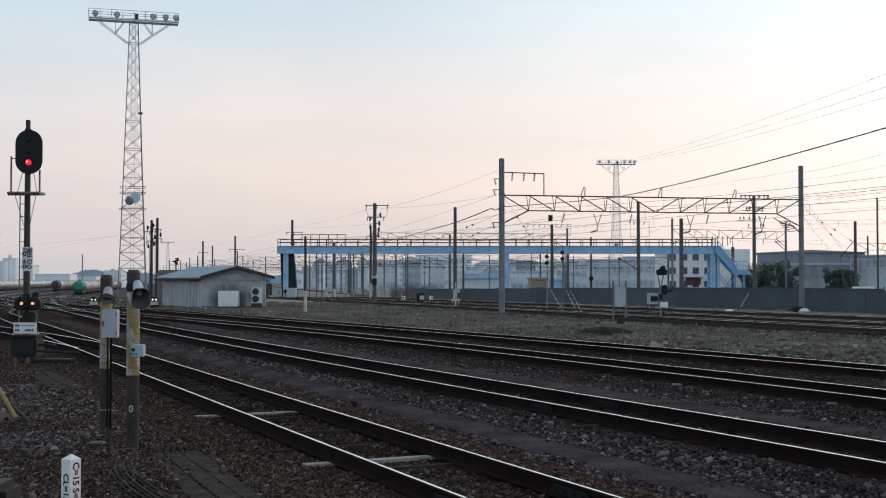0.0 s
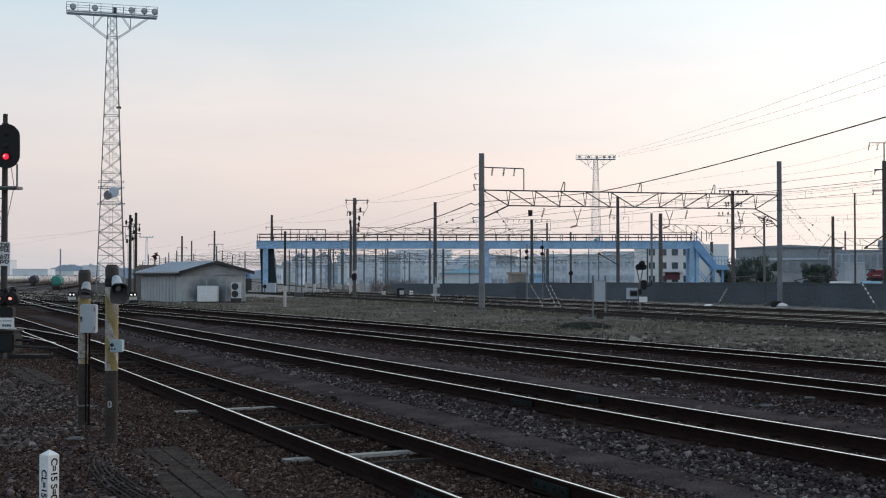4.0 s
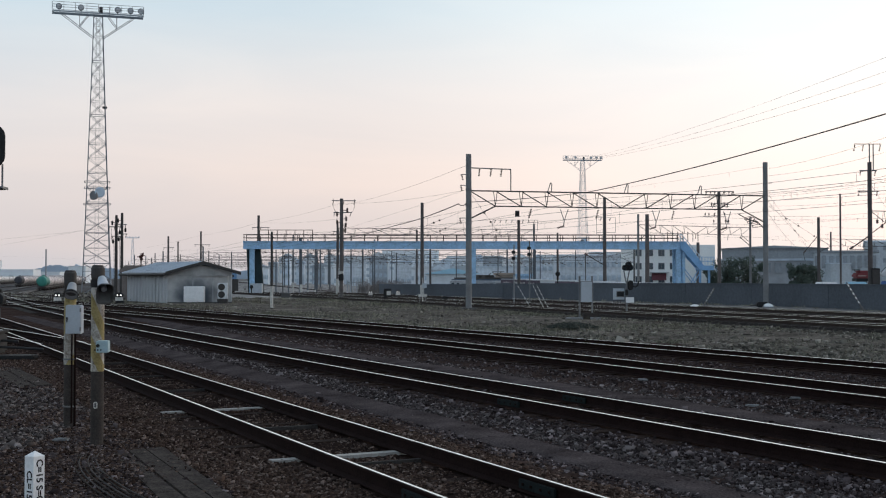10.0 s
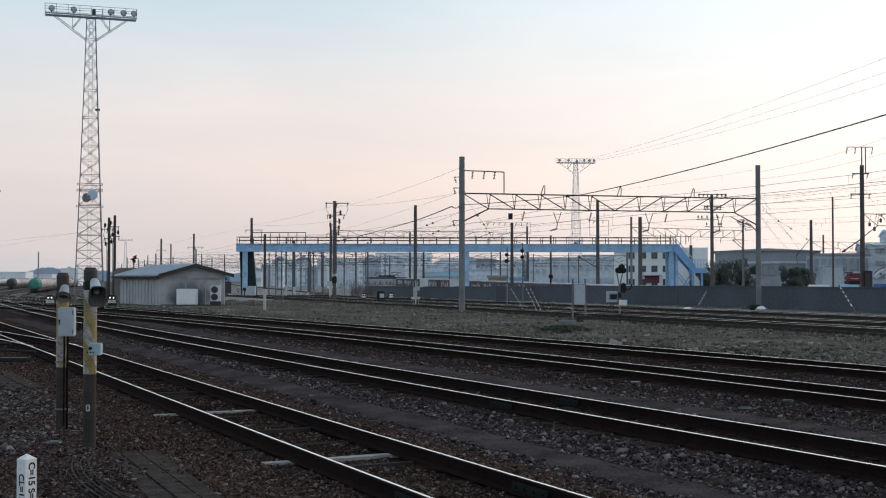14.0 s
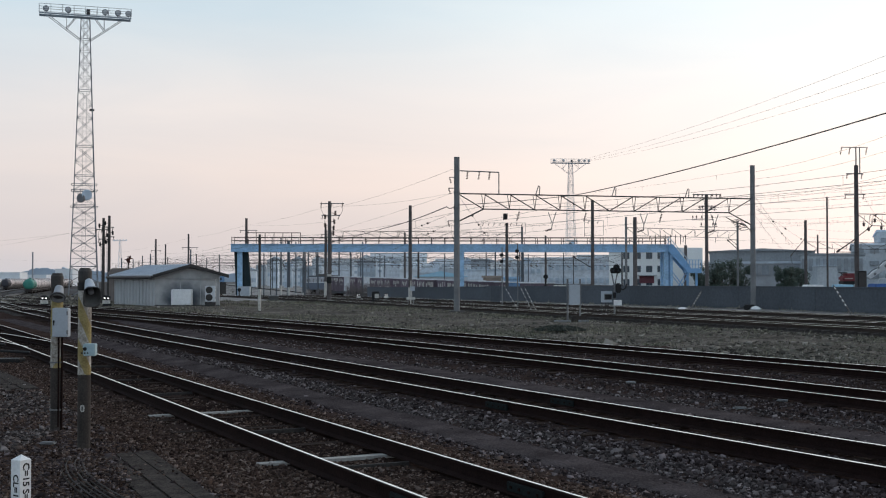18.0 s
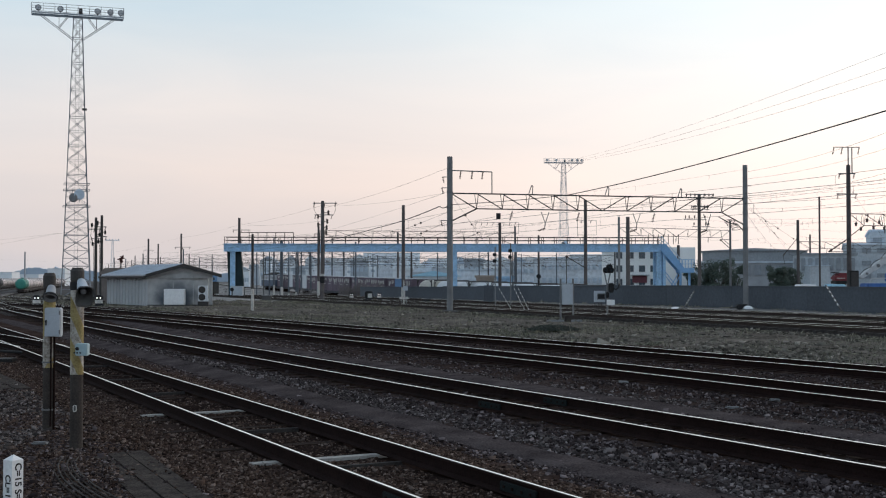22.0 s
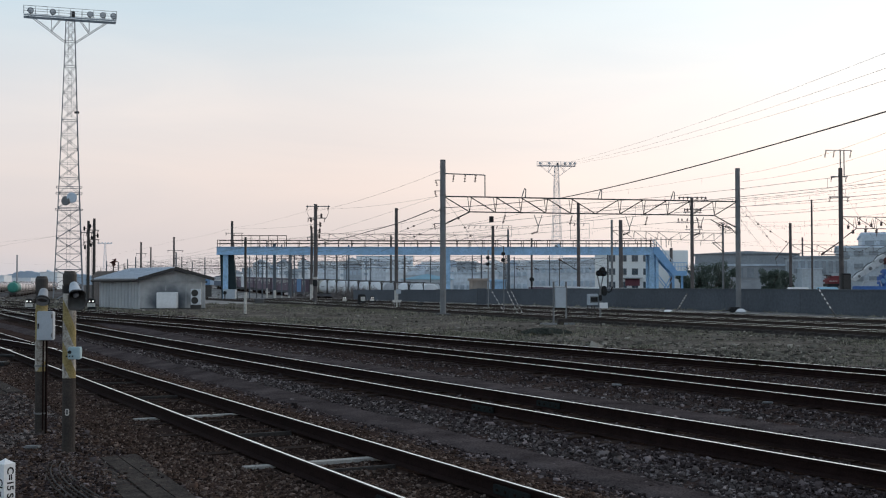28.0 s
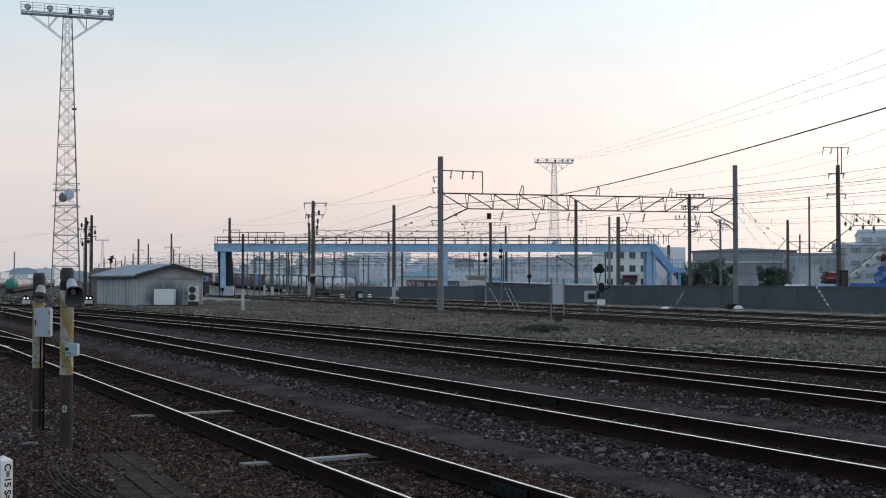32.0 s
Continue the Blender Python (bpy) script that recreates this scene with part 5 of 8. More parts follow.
    part("rod", rod((0.3, -0.15, 0.42), (0.75, -0.15, 0.40), 0.03, seg=6), M_BLACK, t)
    part("cover_plate", box(0.3, 1.2, -0.5, -0.1, 0.0, 0.09, bevel=0.02), M_BLACK, t)
    return t


main_signal()


def stripe_band(t, r, z0, z1, n, phase, slope, white_first=False):
    """Slanted yellow and white bands round a post, each a mesh of its own."""
    seg = 24
    step = (z1 - z0) / n
    for i in range(-3, n + 3):
        bm = bmesh.new()
        lo, hi = [], []
        for j in range(seg + 1):
            a = 2 * math.pi * j / seg
            sh = slope * math.cos(a + phase) * r * 2.2
            za, zb = z0 + i * step + sh, z0 + (i + 1) * step + sh
            za, zb = min(max(za, z0), z1), min(max(zb, z0), z1)
            lo.append(bm.verts.new((math.cos(a) * r, math.sin(a) * r, za)))
            hi.append(bm.verts.new((math.cos(a) * r, math.sin(a) * r, zb)))
        for j in range(seg):
            if hi[j].co.z - lo[j].co.z + hi[j + 1].co.z - lo[j + 1].co.z > 0.004:
                bm.faces.new((lo[j], lo[j + 1], hi[j + 1], hi[j]))
        if not bm.faces:
            bm.free()
            continue
        yellow = (i % 2 == 0) != white_first
        part("painted_band", bm, M_YELLOW if yellow else M_POSTWHITE, t, "worn yellow band" if yellow else "worn white band")


def horn(parent, m, label, flare=0.115, deep=0.30, square=False, shell=M_BOXGREY, back=1.0):
    """A loudspeaker horn that points along its own -y."""
    bm = bmesh.new()
    seg = 24
    rings = []

    def sup(a, r):
        c, s = math.cos(a), math.sin(a)
        if not square:
            return c * r, s * r
        k = (abs(c) ** 4 + abs(s) ** 4) ** -0.25
        return c * k * r * 0.84, s * k * r * 1.14
    prof = [(0.045, 0.14 * back), (0.055, 0.0), (0.062, -0.08), (0.075, -0.16), (flare * 0.92, -deep * 0.85), (flare, -deep), (flare * 1.06, -deep - 0.005), (flare * 1.04, -deep - 0.018), (flare * 0.9, -deep + 0.01), (0.05, -0.10), (0.035, -0.05)]
    for i, (r, y) in enumerate(prof):
        big = r > 0.07
        rings.append([bm.verts.new((sup(a, r)[0] if big else r * math.cos(a), y, sup(a, r)[1] if big else r * math.sin(a))) for a in [2 * math.pi * j / seg for j in range(seg)]])
    for a, b in zip(rings, rings[1:]):
        for j in range(seg):
            f = bm.faces.new((a[j], a[(j + 1) % seg], b[(j + 1) % seg], b[j]))
            f.smooth = True
    bm.faces.new(rings[0][::-1])
    bm.faces.new(rings[-1])
    for i, f in enumerate(bm.faces):
        f.material_index = 0 if i < seg * 4 else 1 if i < seg * 7 else 2
    bmesh.ops.recalc_face_normals(bm, faces=bm.faces[:])
    h = part("horn", bm, (shell, M_BLACK, M_DARKCONC), parent, label)
    h.matrix_basis = m
    c = part("driver", turned([(0.030, -0.05), (0.034, -deep * 0.62), (0.02, -deep * 0.68)], 16, axis="y"), M_BOXGREY, h, "pale round driver")
    part("bracket", box(-0.02, 0.02, -0.02, 0.16, -0.10, -0.05), M_DARKSTEEL, h)
    return h


def speaker_posts():
    Y = 15.2
    t = thing("loudspeaker_post", pose(-4.344, Y, 0), "banded yellow and white post with grey box and loudspeaker", "loudspeaker post", "striped loudspeaker posts")
    H = 1.983
    r = 0.072
    part("shaft", turned([(r, -0.3), (r, H - 0.04), (r * 0.9, H)], 20), M_SHAFT, t, "dark weathered post")
    stripe_band(t, r + 0.003, 0.789, 1.677, 2, 0.4, 0.8, True)
    part("cap_sleeve", turned([(r + 0.006, 1.808), (r + 0.006, H - 0.03), (r * 0.8, H + 0.01)], 20), M_DARKSTEEL, t, "rusty dark cap")
    b = part("switch_box", box(-0.0009999999999994458, 0.19700000000000006, -0.21, -0.08, 1.189, 1.553, bevel=0.012), M_BOXGREY, t, "light grey enamelled box")
    part("box_door", box(0.006000000000000227, 0.1900000000000004, -0.222, -0.21, 1.196, 1.546), M_BOXGREY, b)
    part("lock", box(0.016, 0.034, -0.234, -0.222, 1.368, 1.400), M_BLACK, b)
    part("lock_lever", box(0.020, 0.030, -0.240, -0.222, 1.335, 1.372), M_BLACK, b)
    for z in (1.25, 1.49):
        part("hinge", box(0.182, 0.198, -0.226, -0.21, z - 0.025, z + 0.025), M_STEEL, b)
    part("conduit", rod((0.075, -0.03, 0.0), (0.075, -0.03, 1.189), 0.014, seg=8), M_RUST, t, "rusty conduit")
    part("conduit", rod((0.045, -0.07, 0.05), (0.045, -0.07, 1.189), 0.010, seg=8), M_RUST, t, "rusty conduit")
    for z in (0.25, 0.85):
        part("clip", turned([(r + 0.012, z), (r + 0.012, z + 0.02)], 20), M_STEEL, t)
    horn(t, pose(0.0584, -0.12, 1.793, 52, 0, 6), "dark grey round loudspeaker horn", 0.090, 0.13, False, M_CONTGREY, 0.2)
    Y = 13.5
    k = 0.00648
    t = thing("loudspeaker_post", pose(-3.547, Y, 0), "banded yellow and white post with white box and large horn", "loudspeaker post", "striped loudspeaker posts")
    H = 2.033
    r = 0.070
    part("shaft", turned([(r * 1.03, -0.3), (r, H - 0.04), (r * 0.9, H)], 20), M_SHAFT, t, "dark weathered post")
    stripe_band(t, r + 0.003, 0.837, 1.787, 4, 2.8, 1.1)
    part("cap_sleeve", turned([(r + 0.006, 1.897), (r + 0.006, H - 0.03), (r * 0.8, H + 0.01)], 20), M_DARKSTEEL, t, "rusty dark cap")
    part("strap", turned([(r + 0.012, 1.793), (r + 0.012, 1.878)], 20), M_BLACK, t)
    bx = part("call_box", box(0.03100000000000014, 0.16200000000000037, -0.19, -0.07, 1.057, 1.192, bevel=0.008), M_CALLBOX, t, "small pale teal box with a dark button")
    part("button", turned([(0.020, 0.0), (0.020, -0.012), (0.014, -0.016)], 16, at=(0.0551, -0.19, 1.137), axis="y"), M_BLACK, bx)
    for u in (2.0, 7.0, 12.0):
        part("mark", box(u * k, (u + 2.4) * k, -0.1925, -0.19, 1.082, 1.099), M_BLACK, bx)
    part("number_mark", slab([(x, z + 0.46) for x, z in rounded(0.022, 0.038, 0.018, 5)], -r - 0.006, -r + 0.03), M_WORNWHITE, t, "small white oval mark")
    part("number_core", slab([(x, z + 0.46) for x, z in rounded(0.011, 0.027, 0.010, 5)], -r - 0.008, -r + 0.03), M_DARKCONC, t)
    horn(t, pose(0.0843, -0.13, 1.852, 32, 0, 22), "large grey square-mouthed loudspeaker horn", 0.108, 0.25, True, M_BOXGREY, 0.45)


speaker_posts()


def curve_post():
    Y = 8.3
    top = 0.7
    t = thing("curve_post", pose(-2.609, Y, 0, 0, 0, -34), "white square post with black lettering beside the track", "marker post")
    s = 0.0465
    bm = box(-s, s, -s, s, -0.3, top - 0.035)
    bm.verts.ensure_lookup_table()
    part("shaft", bm, M_WHITE, t)
    bm = bmesh.new()
    b = [bm.verts.new(p) for p in ((-s, -s, top - 0.035), (s, -s, top - 0.035), (s, s, top - 0.035), (-s, s, top - 0.035))]
    a = bm.verts.new((0, 0, top))
    for i in range(4):
        bm.faces.new((b[i], b[(i + 1) % 4], a))
    part("pyramid_cap", bm, M_WHITE, t)
    letters("C=15 S=0", 0.074, M_BLACK, t, pose(s + 0.001, 0.002, 0.499, 90, 90, 90), spacing=0.95, bold=0.0014)
    letters("CL=15", 0.074, M_BLACK, t, pose(0.002, -s - 0.001, 0.468, 90, 90, 0), spacing=0.95, bold=0.0014)
    return t


curve_post()


def crossing_panel():
    """Old boards sunk in the ballast by the near track, with loose cables beside them."""
    far, near = ((-3.187, 12.773), (-3.077, 12.979), (-2.929, 13.149), (-2.742, 13.280)), ((-2.053, 9.957), (-1.806, 9.957), (-1.588, 9.957), (-1.397, 9.957))
    for i in range(3):
        t = thing("walkway_board", pose(0, 0, 0), "dark weathered board sunk in the ballast", "board", "sunken walkway boards")
        z = 0.012 + 0.006 * (i % 2)
        gap = 0.012
        quad = [far[i], far[i + 1], near[i + 1], near[i]]
        bm = bmesh.new()
        lo = [bm.verts.new((x + (gap if k in (0, 3) else -gap), y, -0.15)) for k, (x, y) in enumerate(quad)]
        hi = [bm.verts.new((x + (gap if k in (0, 3) else -gap), y, z)) for k, (x, y) in enumerate(quad)]
        bm.faces.new(hi)
        bm.faces.new(lo[::-1])
        for k in range(4):
            bm.faces.new((lo[k], lo[(k + 1) % 4], hi[(k + 1) % 4], hi[k]))
        bmesh.ops.recalc_face_normals(bm, faces=bm.faces[:])
        part("board", bm, M_BOARD, t)
    for e in (-0.15, 0.15):
        t = thing("walkway_board", pose(-7.34, 22.45, 0, 0, 0, 26.2), "dark weathered board sunk in the ballast", "board", "sunken walkway boards")
        part("board", box(e - 0.14, e + 0.14, -1.95 + e, 1.95 + e, -0.15, 0.014, bevel=0.008), M_BOARD, t)
    t = thing("cable_bundle", pose(0, 0, 0), "dark cables lying loose in a bend on the ballast", "cables")
    (xa, ya), (xb, yb) = (-3.517, 12.732), (-2.453, 9.957)
    for i in range(6):
        pts = [(xa + (xb - xa) * (u ** 1.5) + 0.055 * i * (0.7 + 0.5 * u), ya + (yb - ya) * u, 0.015) for u in [j / 12 for j in range(13)]]
        part("cable", tube(pts, 0.008, 6), M_SHAFT if i % 2 else M_BOARD, t)


crossing_panel()


def guy_guard():
    t = thing("guy_wire_guard", pose(-5.882, 16.0, 0), "worn yellow sleeve on a slanting guy wire", "guy wire")
    part("sleeve", rod((0.10, 0, 0.06), (-0.36, 0.1, 0.75), 0.030, 0.028, seg=10), M_YELLOW, t)
    part("wire", rod((-0.36, 0.1, 0.75), (-2.6, 0.4, 4.1), 0.006, seg=5), M_WIRE, t)
    part("anchor", rod((0.32, 0.05, -0.05), (0.0, 0.05, 0.24), 0.028, seg=8), M_DARKSTEEL, t)
    part("anchor_block", box(-0.5, -0.1, -0.3, 0.3, -0.1, 0.12, bevel=0.03), M_DARKCONC, t)
    b = thing("equipment_case", pose(-3.185, 8.4, 0), "black rounded case lying on the ballast", "case")
    part("body", box(-0.14, 0.14, -0.2, 0.2, -0.05, 0.49, bevel=0.05), M_BLACK, b)


guy_guard()


def dwarf(x, y, k):
    """A low twin-lamp shunting signal on a pale box."""
    t = thing("dwarf_signal", pose(x, y, height(x, y)), "low black dwarf signal with two white lamps on a pale box", "dwarf signal", "dwarf signals between the tracks")
    part("base", box(-0.26 * k, 0.26 * k, -0.2 * k, 0.25 * k, -0.05, 0.22 * k, bevel=0.02), M_BLACK, t)
    part("plate", box(-0.27 * k, 0.27 * k, -0.24 * k, -0.2 * k, 0.22 * k, 0.46 * k), M_WORNWHITE, t, "white plate")
    head = part("head", slab([(a, b + 0.62 * k) for a, b in rounded(0.24 * k, 0.18 * k, 0.15 * k, 6)], -0.22 * k, 0.1 * k), M_BLACK, t)
    for s in (-0.12, 0.12):
        lamp_disc("lamp", s * k, -0.225 * k, 0.60 * k, 0.055 * k, M_LAMPWHITE, head, "glowing white lamp")
    return t


for x_at, Y, k in ((-24.834, 84.0, 1.0), (-20.521, 84.0, 1.0), (-3.736, 112.0, 0.75), (-1.129, 112.0, 0.75)):
    dwarf(x_at, Y, k)


def trackside():
    # control cabinet on two posts beyond the grass
    t = thing("control_cabinet", pose(8.112, 54.0, 0), "pale grey control cabinet held between two dark posts", "cabinet")
    for u in (-0.31, 0.27):
        part("post", rod((u, 0, -0.1), (u, 0, 1.936), 0.045, seg=8), M_STEEL, t)
    part("cabinet_box", box(-0.25, 0.24, -0.14, 0.12, 0.745, 1.677, bevel=0.01), M_BOXGREY, t)
    part("crossbar", box(-0.32, 0.3, -0.03, 0.03, 1.651, 1.703), M_STEEL, t)
    part("foot_block", box(-0.12, 0.58, -0.1, 0.3, -0.05, 0.24, bevel=0.03), M_SHAFT, t, "dark battery box")
    part("foot_slab", box(0.16, 0.62, -0.35, -0.1, -0.05, 0.05), M_CONC, t)
    part("foot_slab", box(-0.95, -0.2, -0.3, 0.0, -0.05, 0.04), M_CONC, t)
    # small boxes and a shunting signal
    t = thing("shunting_signal", pose(11.202, 60.0, 0), "black shunting signal with round lamp head on a short post", "railway signal")
    zc = 2.371
    part("post", rod((-0.12, 0, -0.1), (-0.12, 0, 1.55), 0.05, seg=8), M_STEEL, t)
    bm = rod((-0.12, 0, 1.5), (-0.26, 0, zc - 0.15), 0.035, seg=6)
    rod((-0.12, 0, 1.5), (0.03, 0, zc - 0.15), 0.035, seg=6, bm=bm)
    part("fork", bm, M_STEEL, t, "grey forked bracket")
    head = part("head", slab([(a - 0.06, b + zc) for a, b in rounded(0.27, 0.15, 0.13, 6)], -0.1, 0.12), M_BLACK, t)
    part("top_lamp_case", turned([(0.15, 0.1), (0.16, -0.1), (0.14, -0.14)], 18, at=(-0.02, 0, zc + 0.16), axis="y"), M_BLACK, head)
    for s, z in ((-0.20, -0.02), (0.08, -0.02), (-0.02, 0.17)):
        lamp_disc("lens", s, -0.115, zc + z, 0.055, M_GLASS, head, "dark lens")
        part("hood", turned([(0.085, -0.09), (0.095, -0.22), (0.085, -0.22), (0.075, -0.09)], 16, at=(s, 0, zc + z + 0.02), axis="y"), M_BLACK, head)
    low = part("lower_head", box(-0.06, 0.20, -0.16, 0.1, 1.22, 1.72, bevel=0.05), M_BLACK, t)
    part("hooked_arm", tube([(0.18, 0, 1.45), (0.32, 0, 1.38), (0.46, 0, 1.48), (0.50, 0, 1.68)], 0.042, 8), M_BLACK, low)
    part("side_lamp", box(-0.2, -0.05, -0.12, 0.05, 0.95, 1.25, bevel=0.03), M_BLACK, t)
    part("plate", box(-0.18, 0.24, -0.12, -0.09, 0.587, 0.86), M_WHITE, t, "white plate")
    part("base", box(-0.3, 0.06, -0.15, 0.15, -0.1, 0.1), M_DARKCONC, t)
    t = thing("relay_box", pose(10.741, 60.3, 0), "pale relay box on two short legs by the track", "cabinet")
    part("body", box(-0.28, 0.26, -0.15, 0.15, 0.731, 1.306, bevel=0.01), M_BOXGREY, t)
    part("window", box(-0.12, 0.22, -0.16, -0.15, 0.903, 1.133), M_BLACK, t)
    part("window_frame", box(-0.16, 0.25, -0.155, -0.15, 0.86, 1.18), M_STEEL, t)
    for u in (-0.26, -0.06, 0.08):
        part("leg", rod((u, 0, -0.1), (u, 0, 0.731), 0.03, seg=6), M_DARKSTEEL, t)
    for k in range(4):
        part("rung", rod((-0.06, 0, 0.1 + 0.16 * k), (0.08, 0, 0.1 + 0.16 * k), 0.012, seg=4), M_DARKSTEEL, t)
    part("foot_block", box(-0.36, 0.2, -0.2, 0.2, -0.08, 0.06), M_DARKCONC, t)
    # two mast signals by the wall with striped guys
    for x_at, gx, topz in ((7.438, 7.395, 4.209), (8.547, 8.19, 4.491)):
        t = thing("mast_signal", pose(x_at, 84.0, 0), "slim signal mast with small black lamp heads and striped guys", "railway signal", "mast signals by the wall")
        part("mast", rod((0, 0, -0.1), (0, 0, topz), 0.045, seg=8), M_CONC, t)
        for dz in (0.55, 1.0):
            part("lamp_head", slab([(a - 0.05, b + topz - dz) for a, b in rounded(0.13, 0.12, 0.09, 5)], -0.2, 0.02), M_BLACK, t)
        top = Vector((0.15, -0.6, 1.353))
        end = Vector((gx - x_at, -12.0, 0.0))
        for off in ((0.0,) if x_at < 8.2 else (0.0, 0.28)):
            for i in range(12):
                a, b = top + (end - top) * (i / 12) + Vector((off, 0, 0)), top + (end - top) * ((i + 1) / 12) + Vector((off, 0, 0))
                part("guy_band", rod(a, b, 0.022, seg=6), M_WORNWHITE if i % 2 else M_BLACK, t)
    # black box signs
    t = thing("point_machine", pose(-1.92, 100.0, 0), "black point machine box with pale label between rails", "point machine")
    part("body", box(-0.3, 0.35, -0.3, 0.3, 0.0, 0.999 - 0.1, bevel=0.06), M_BLACK, t)
    part("label", box(-0.05, 0.3, -0.32, -0.3, 0.35, 0.7), M_WORNWHITE, t)
    t = thing("track_sign", pose(0.95, 88.0, 0), "pale rectangular sign plate on a low frame", "sign")
    part("plate", box(-0.33, 0.33, -0.03, 0.03, 0.412, 0.602), M_WORNWHITE, t)
    for u in (-0.2, 0.2):
        part("leg", rod((u, 0, -0.05), (u, 0, 0.56), 0.03, seg=6), M_STEEL, t)
    part("box", box(-0.05, 0.3, -0.02, 0.15, 1.066, 1.403), M_BOXGREY, t)
    part("post", rod((0, 0.1, 0), (0, 0.1, 1.826), 0.05, seg=6), M_WORNWHITE, t)
    # lamp on a stem by the bridge pier, lamp by the wall
    for x_at, Y, zt in ((-17.14, 128.0, 0.805), (12.575, 100.0, 2.15)):
        t = thing("track_indicator", pose(x_at, Y, height(x_at, Y)), "round black indicator disc on a short stem", "indicator", "round track indicators")
        part("stem", rod((0, 0, -0.1), (0, 0, zt - height(x_at, Y)), 0.06, seg=8), M_BLACK, t)
        part("disc", turned([(0.2, 0.05), (0.2, -0.05)], 18, at=(0, -0.05, zt - height(x_at, Y)), axis="y"), M_BLACK, t)
    # dark box on the wall, low white bases
    t = thing("wall_box", pose(7.595, 92.0, 0), "dark grey switch cabinet beside the yard wall", "cabinet")
    part("body", box(-0.38, 0.38, -0.25, 0.25, 0.0, 1.425, bevel=0.04), M_WALL, t)
    part("door", box(-0.3, 0.3, -0.27, -0.25, 0.1, 1.292), M_WALL, t)
    for x_at, Y in ((17.033, 70.0), (22.231, 72.6)):
        t = thing("concrete_mound", pose(x_at, Y, 0), "small white rounded concrete foot beside the track", "concrete foot", "white concrete feet")
        part("cap", turned([(0.33, -0.1), (0.32, 0.08), (0.24, 0.20), (0.10, 0.25)], 18), M_WHITE, t)
        part("base_ring", turned([(0.38, -0.1), (0.38, 0.03), (0.33, 0.06)], 18), M_CONC, t)
    def striped_guy(a, b, r, pale):
        t = thing("striped_guy", pose(0, 0, 0), "slanting guy sleeve with black and white stripes" if pale is M_WORNWHITE else "slanting dark guy sleeve with faint stripes", "guy wire", "guys before the wall")
        a, b = Vector(a), Vector(b)
        for i in range(14):
            part("guy_band", rod(a.lerp(b, i / 14), a.lerp(b, (i + 1) / 14), r, seg=6), pale if i % 2 and i < 10 else M_BLACK, t)
        part("anchor", box(b.x - 0.15, b.x + 0.15, b.y - 0.15, b.y + 0.15, -0.1, 0.06), M_DARKCONC, t)

    striped_guy((24.708, 66.0, 1.562), (23.802, 61.0, 0.02), 0.04, M_WORNWHITE)
    striped_guy((19.97, 77.0, 1.10), (18.25, 73.0, 0.02), 0.05, M_CONC)
    for x_at, y, w in ((21.907, 72.8, 0.36), (2.738, 92.0, 0.30)):
        t = thing("point_motor", pose(x_at, y, 0), "black rounded point motor beside the track", "point motor", "point motors")
        part("body", box(-w, w, -0.25, 0.25, 0.0, 0.34, bevel=0.08), M_BLACK, t)
        part("rod", rod((-w - 0.4, 0, 0.1), (-w, 0, 0.14), 0.04, seg=6), M_DARKSTEEL, t)
    # low shunting targets along the left tracks
    for x_at, Y, w in ((-25.836, 70.0, 0.25), (-20.016, 95.0, 0.3), (-11.036, 105.0, 0.4)):
        t = thing("low_box", pose(x_at, Y, 0), "low dark equipment box on the yard ground", "equipment box", "low equipment boxes")
        part("body", box(-w, w, -0.25, 0.25, 0, 0.45, bevel=0.03), M_DARKCONC, t)
        part("lid", box(-w - 0.03, w + 0.03, -0.28, 0.28, 0.45, 0.5), M_CONC, t)

    # low bush at the cabinet's feet
    g = random.Random(31)
    t = thing("low_bush", pose(6.04, 44.0, 0), "low dark bush on the grass by the control cabinet", "bush")
    verts, faces = [], []
    for _ in range(2600):
        r, a = math.sqrt(g.random()), g.uniform(0, 6.28)
        x, y = 1.0 * r * math.cos(a), 0.8 * r * math.sin(a)
        c = Vector((x, y, 0.02 + 0.17 * (1 - r * r) * g.uniform(0.15, 1.1)))
        u = Vector((g.gauss(0, 1), g.gauss(0, 1), g.gauss(0, 1))).normalized() * g.uniform(0.03, 0.07)
        v = u.orthogonal().normalized() * g.uniform(0.015, 0.03)
        k = len(verts)
        verts += [c - u, c + v, c + u, c - v]
        faces.append((k, k + 1, k + 2, k + 3))
    ob = new("foliage", mesh_of("foliage", verts, faces, M_BUSH))
    ob.parent = t
    bm = bmesh.new()
    for i in range(7):
        a = g.uniform(0, 6.28)
        rod((0.1 * math.cos(a), 0.1 * math.sin(a), -0.05), (0.7 * math.cos(a), 0.6 * math.sin(a), 0.13), 0.012, 0.006, seg=5, bm=bm)
    part("brushwood", bm, M_BARK, t)


trackside()


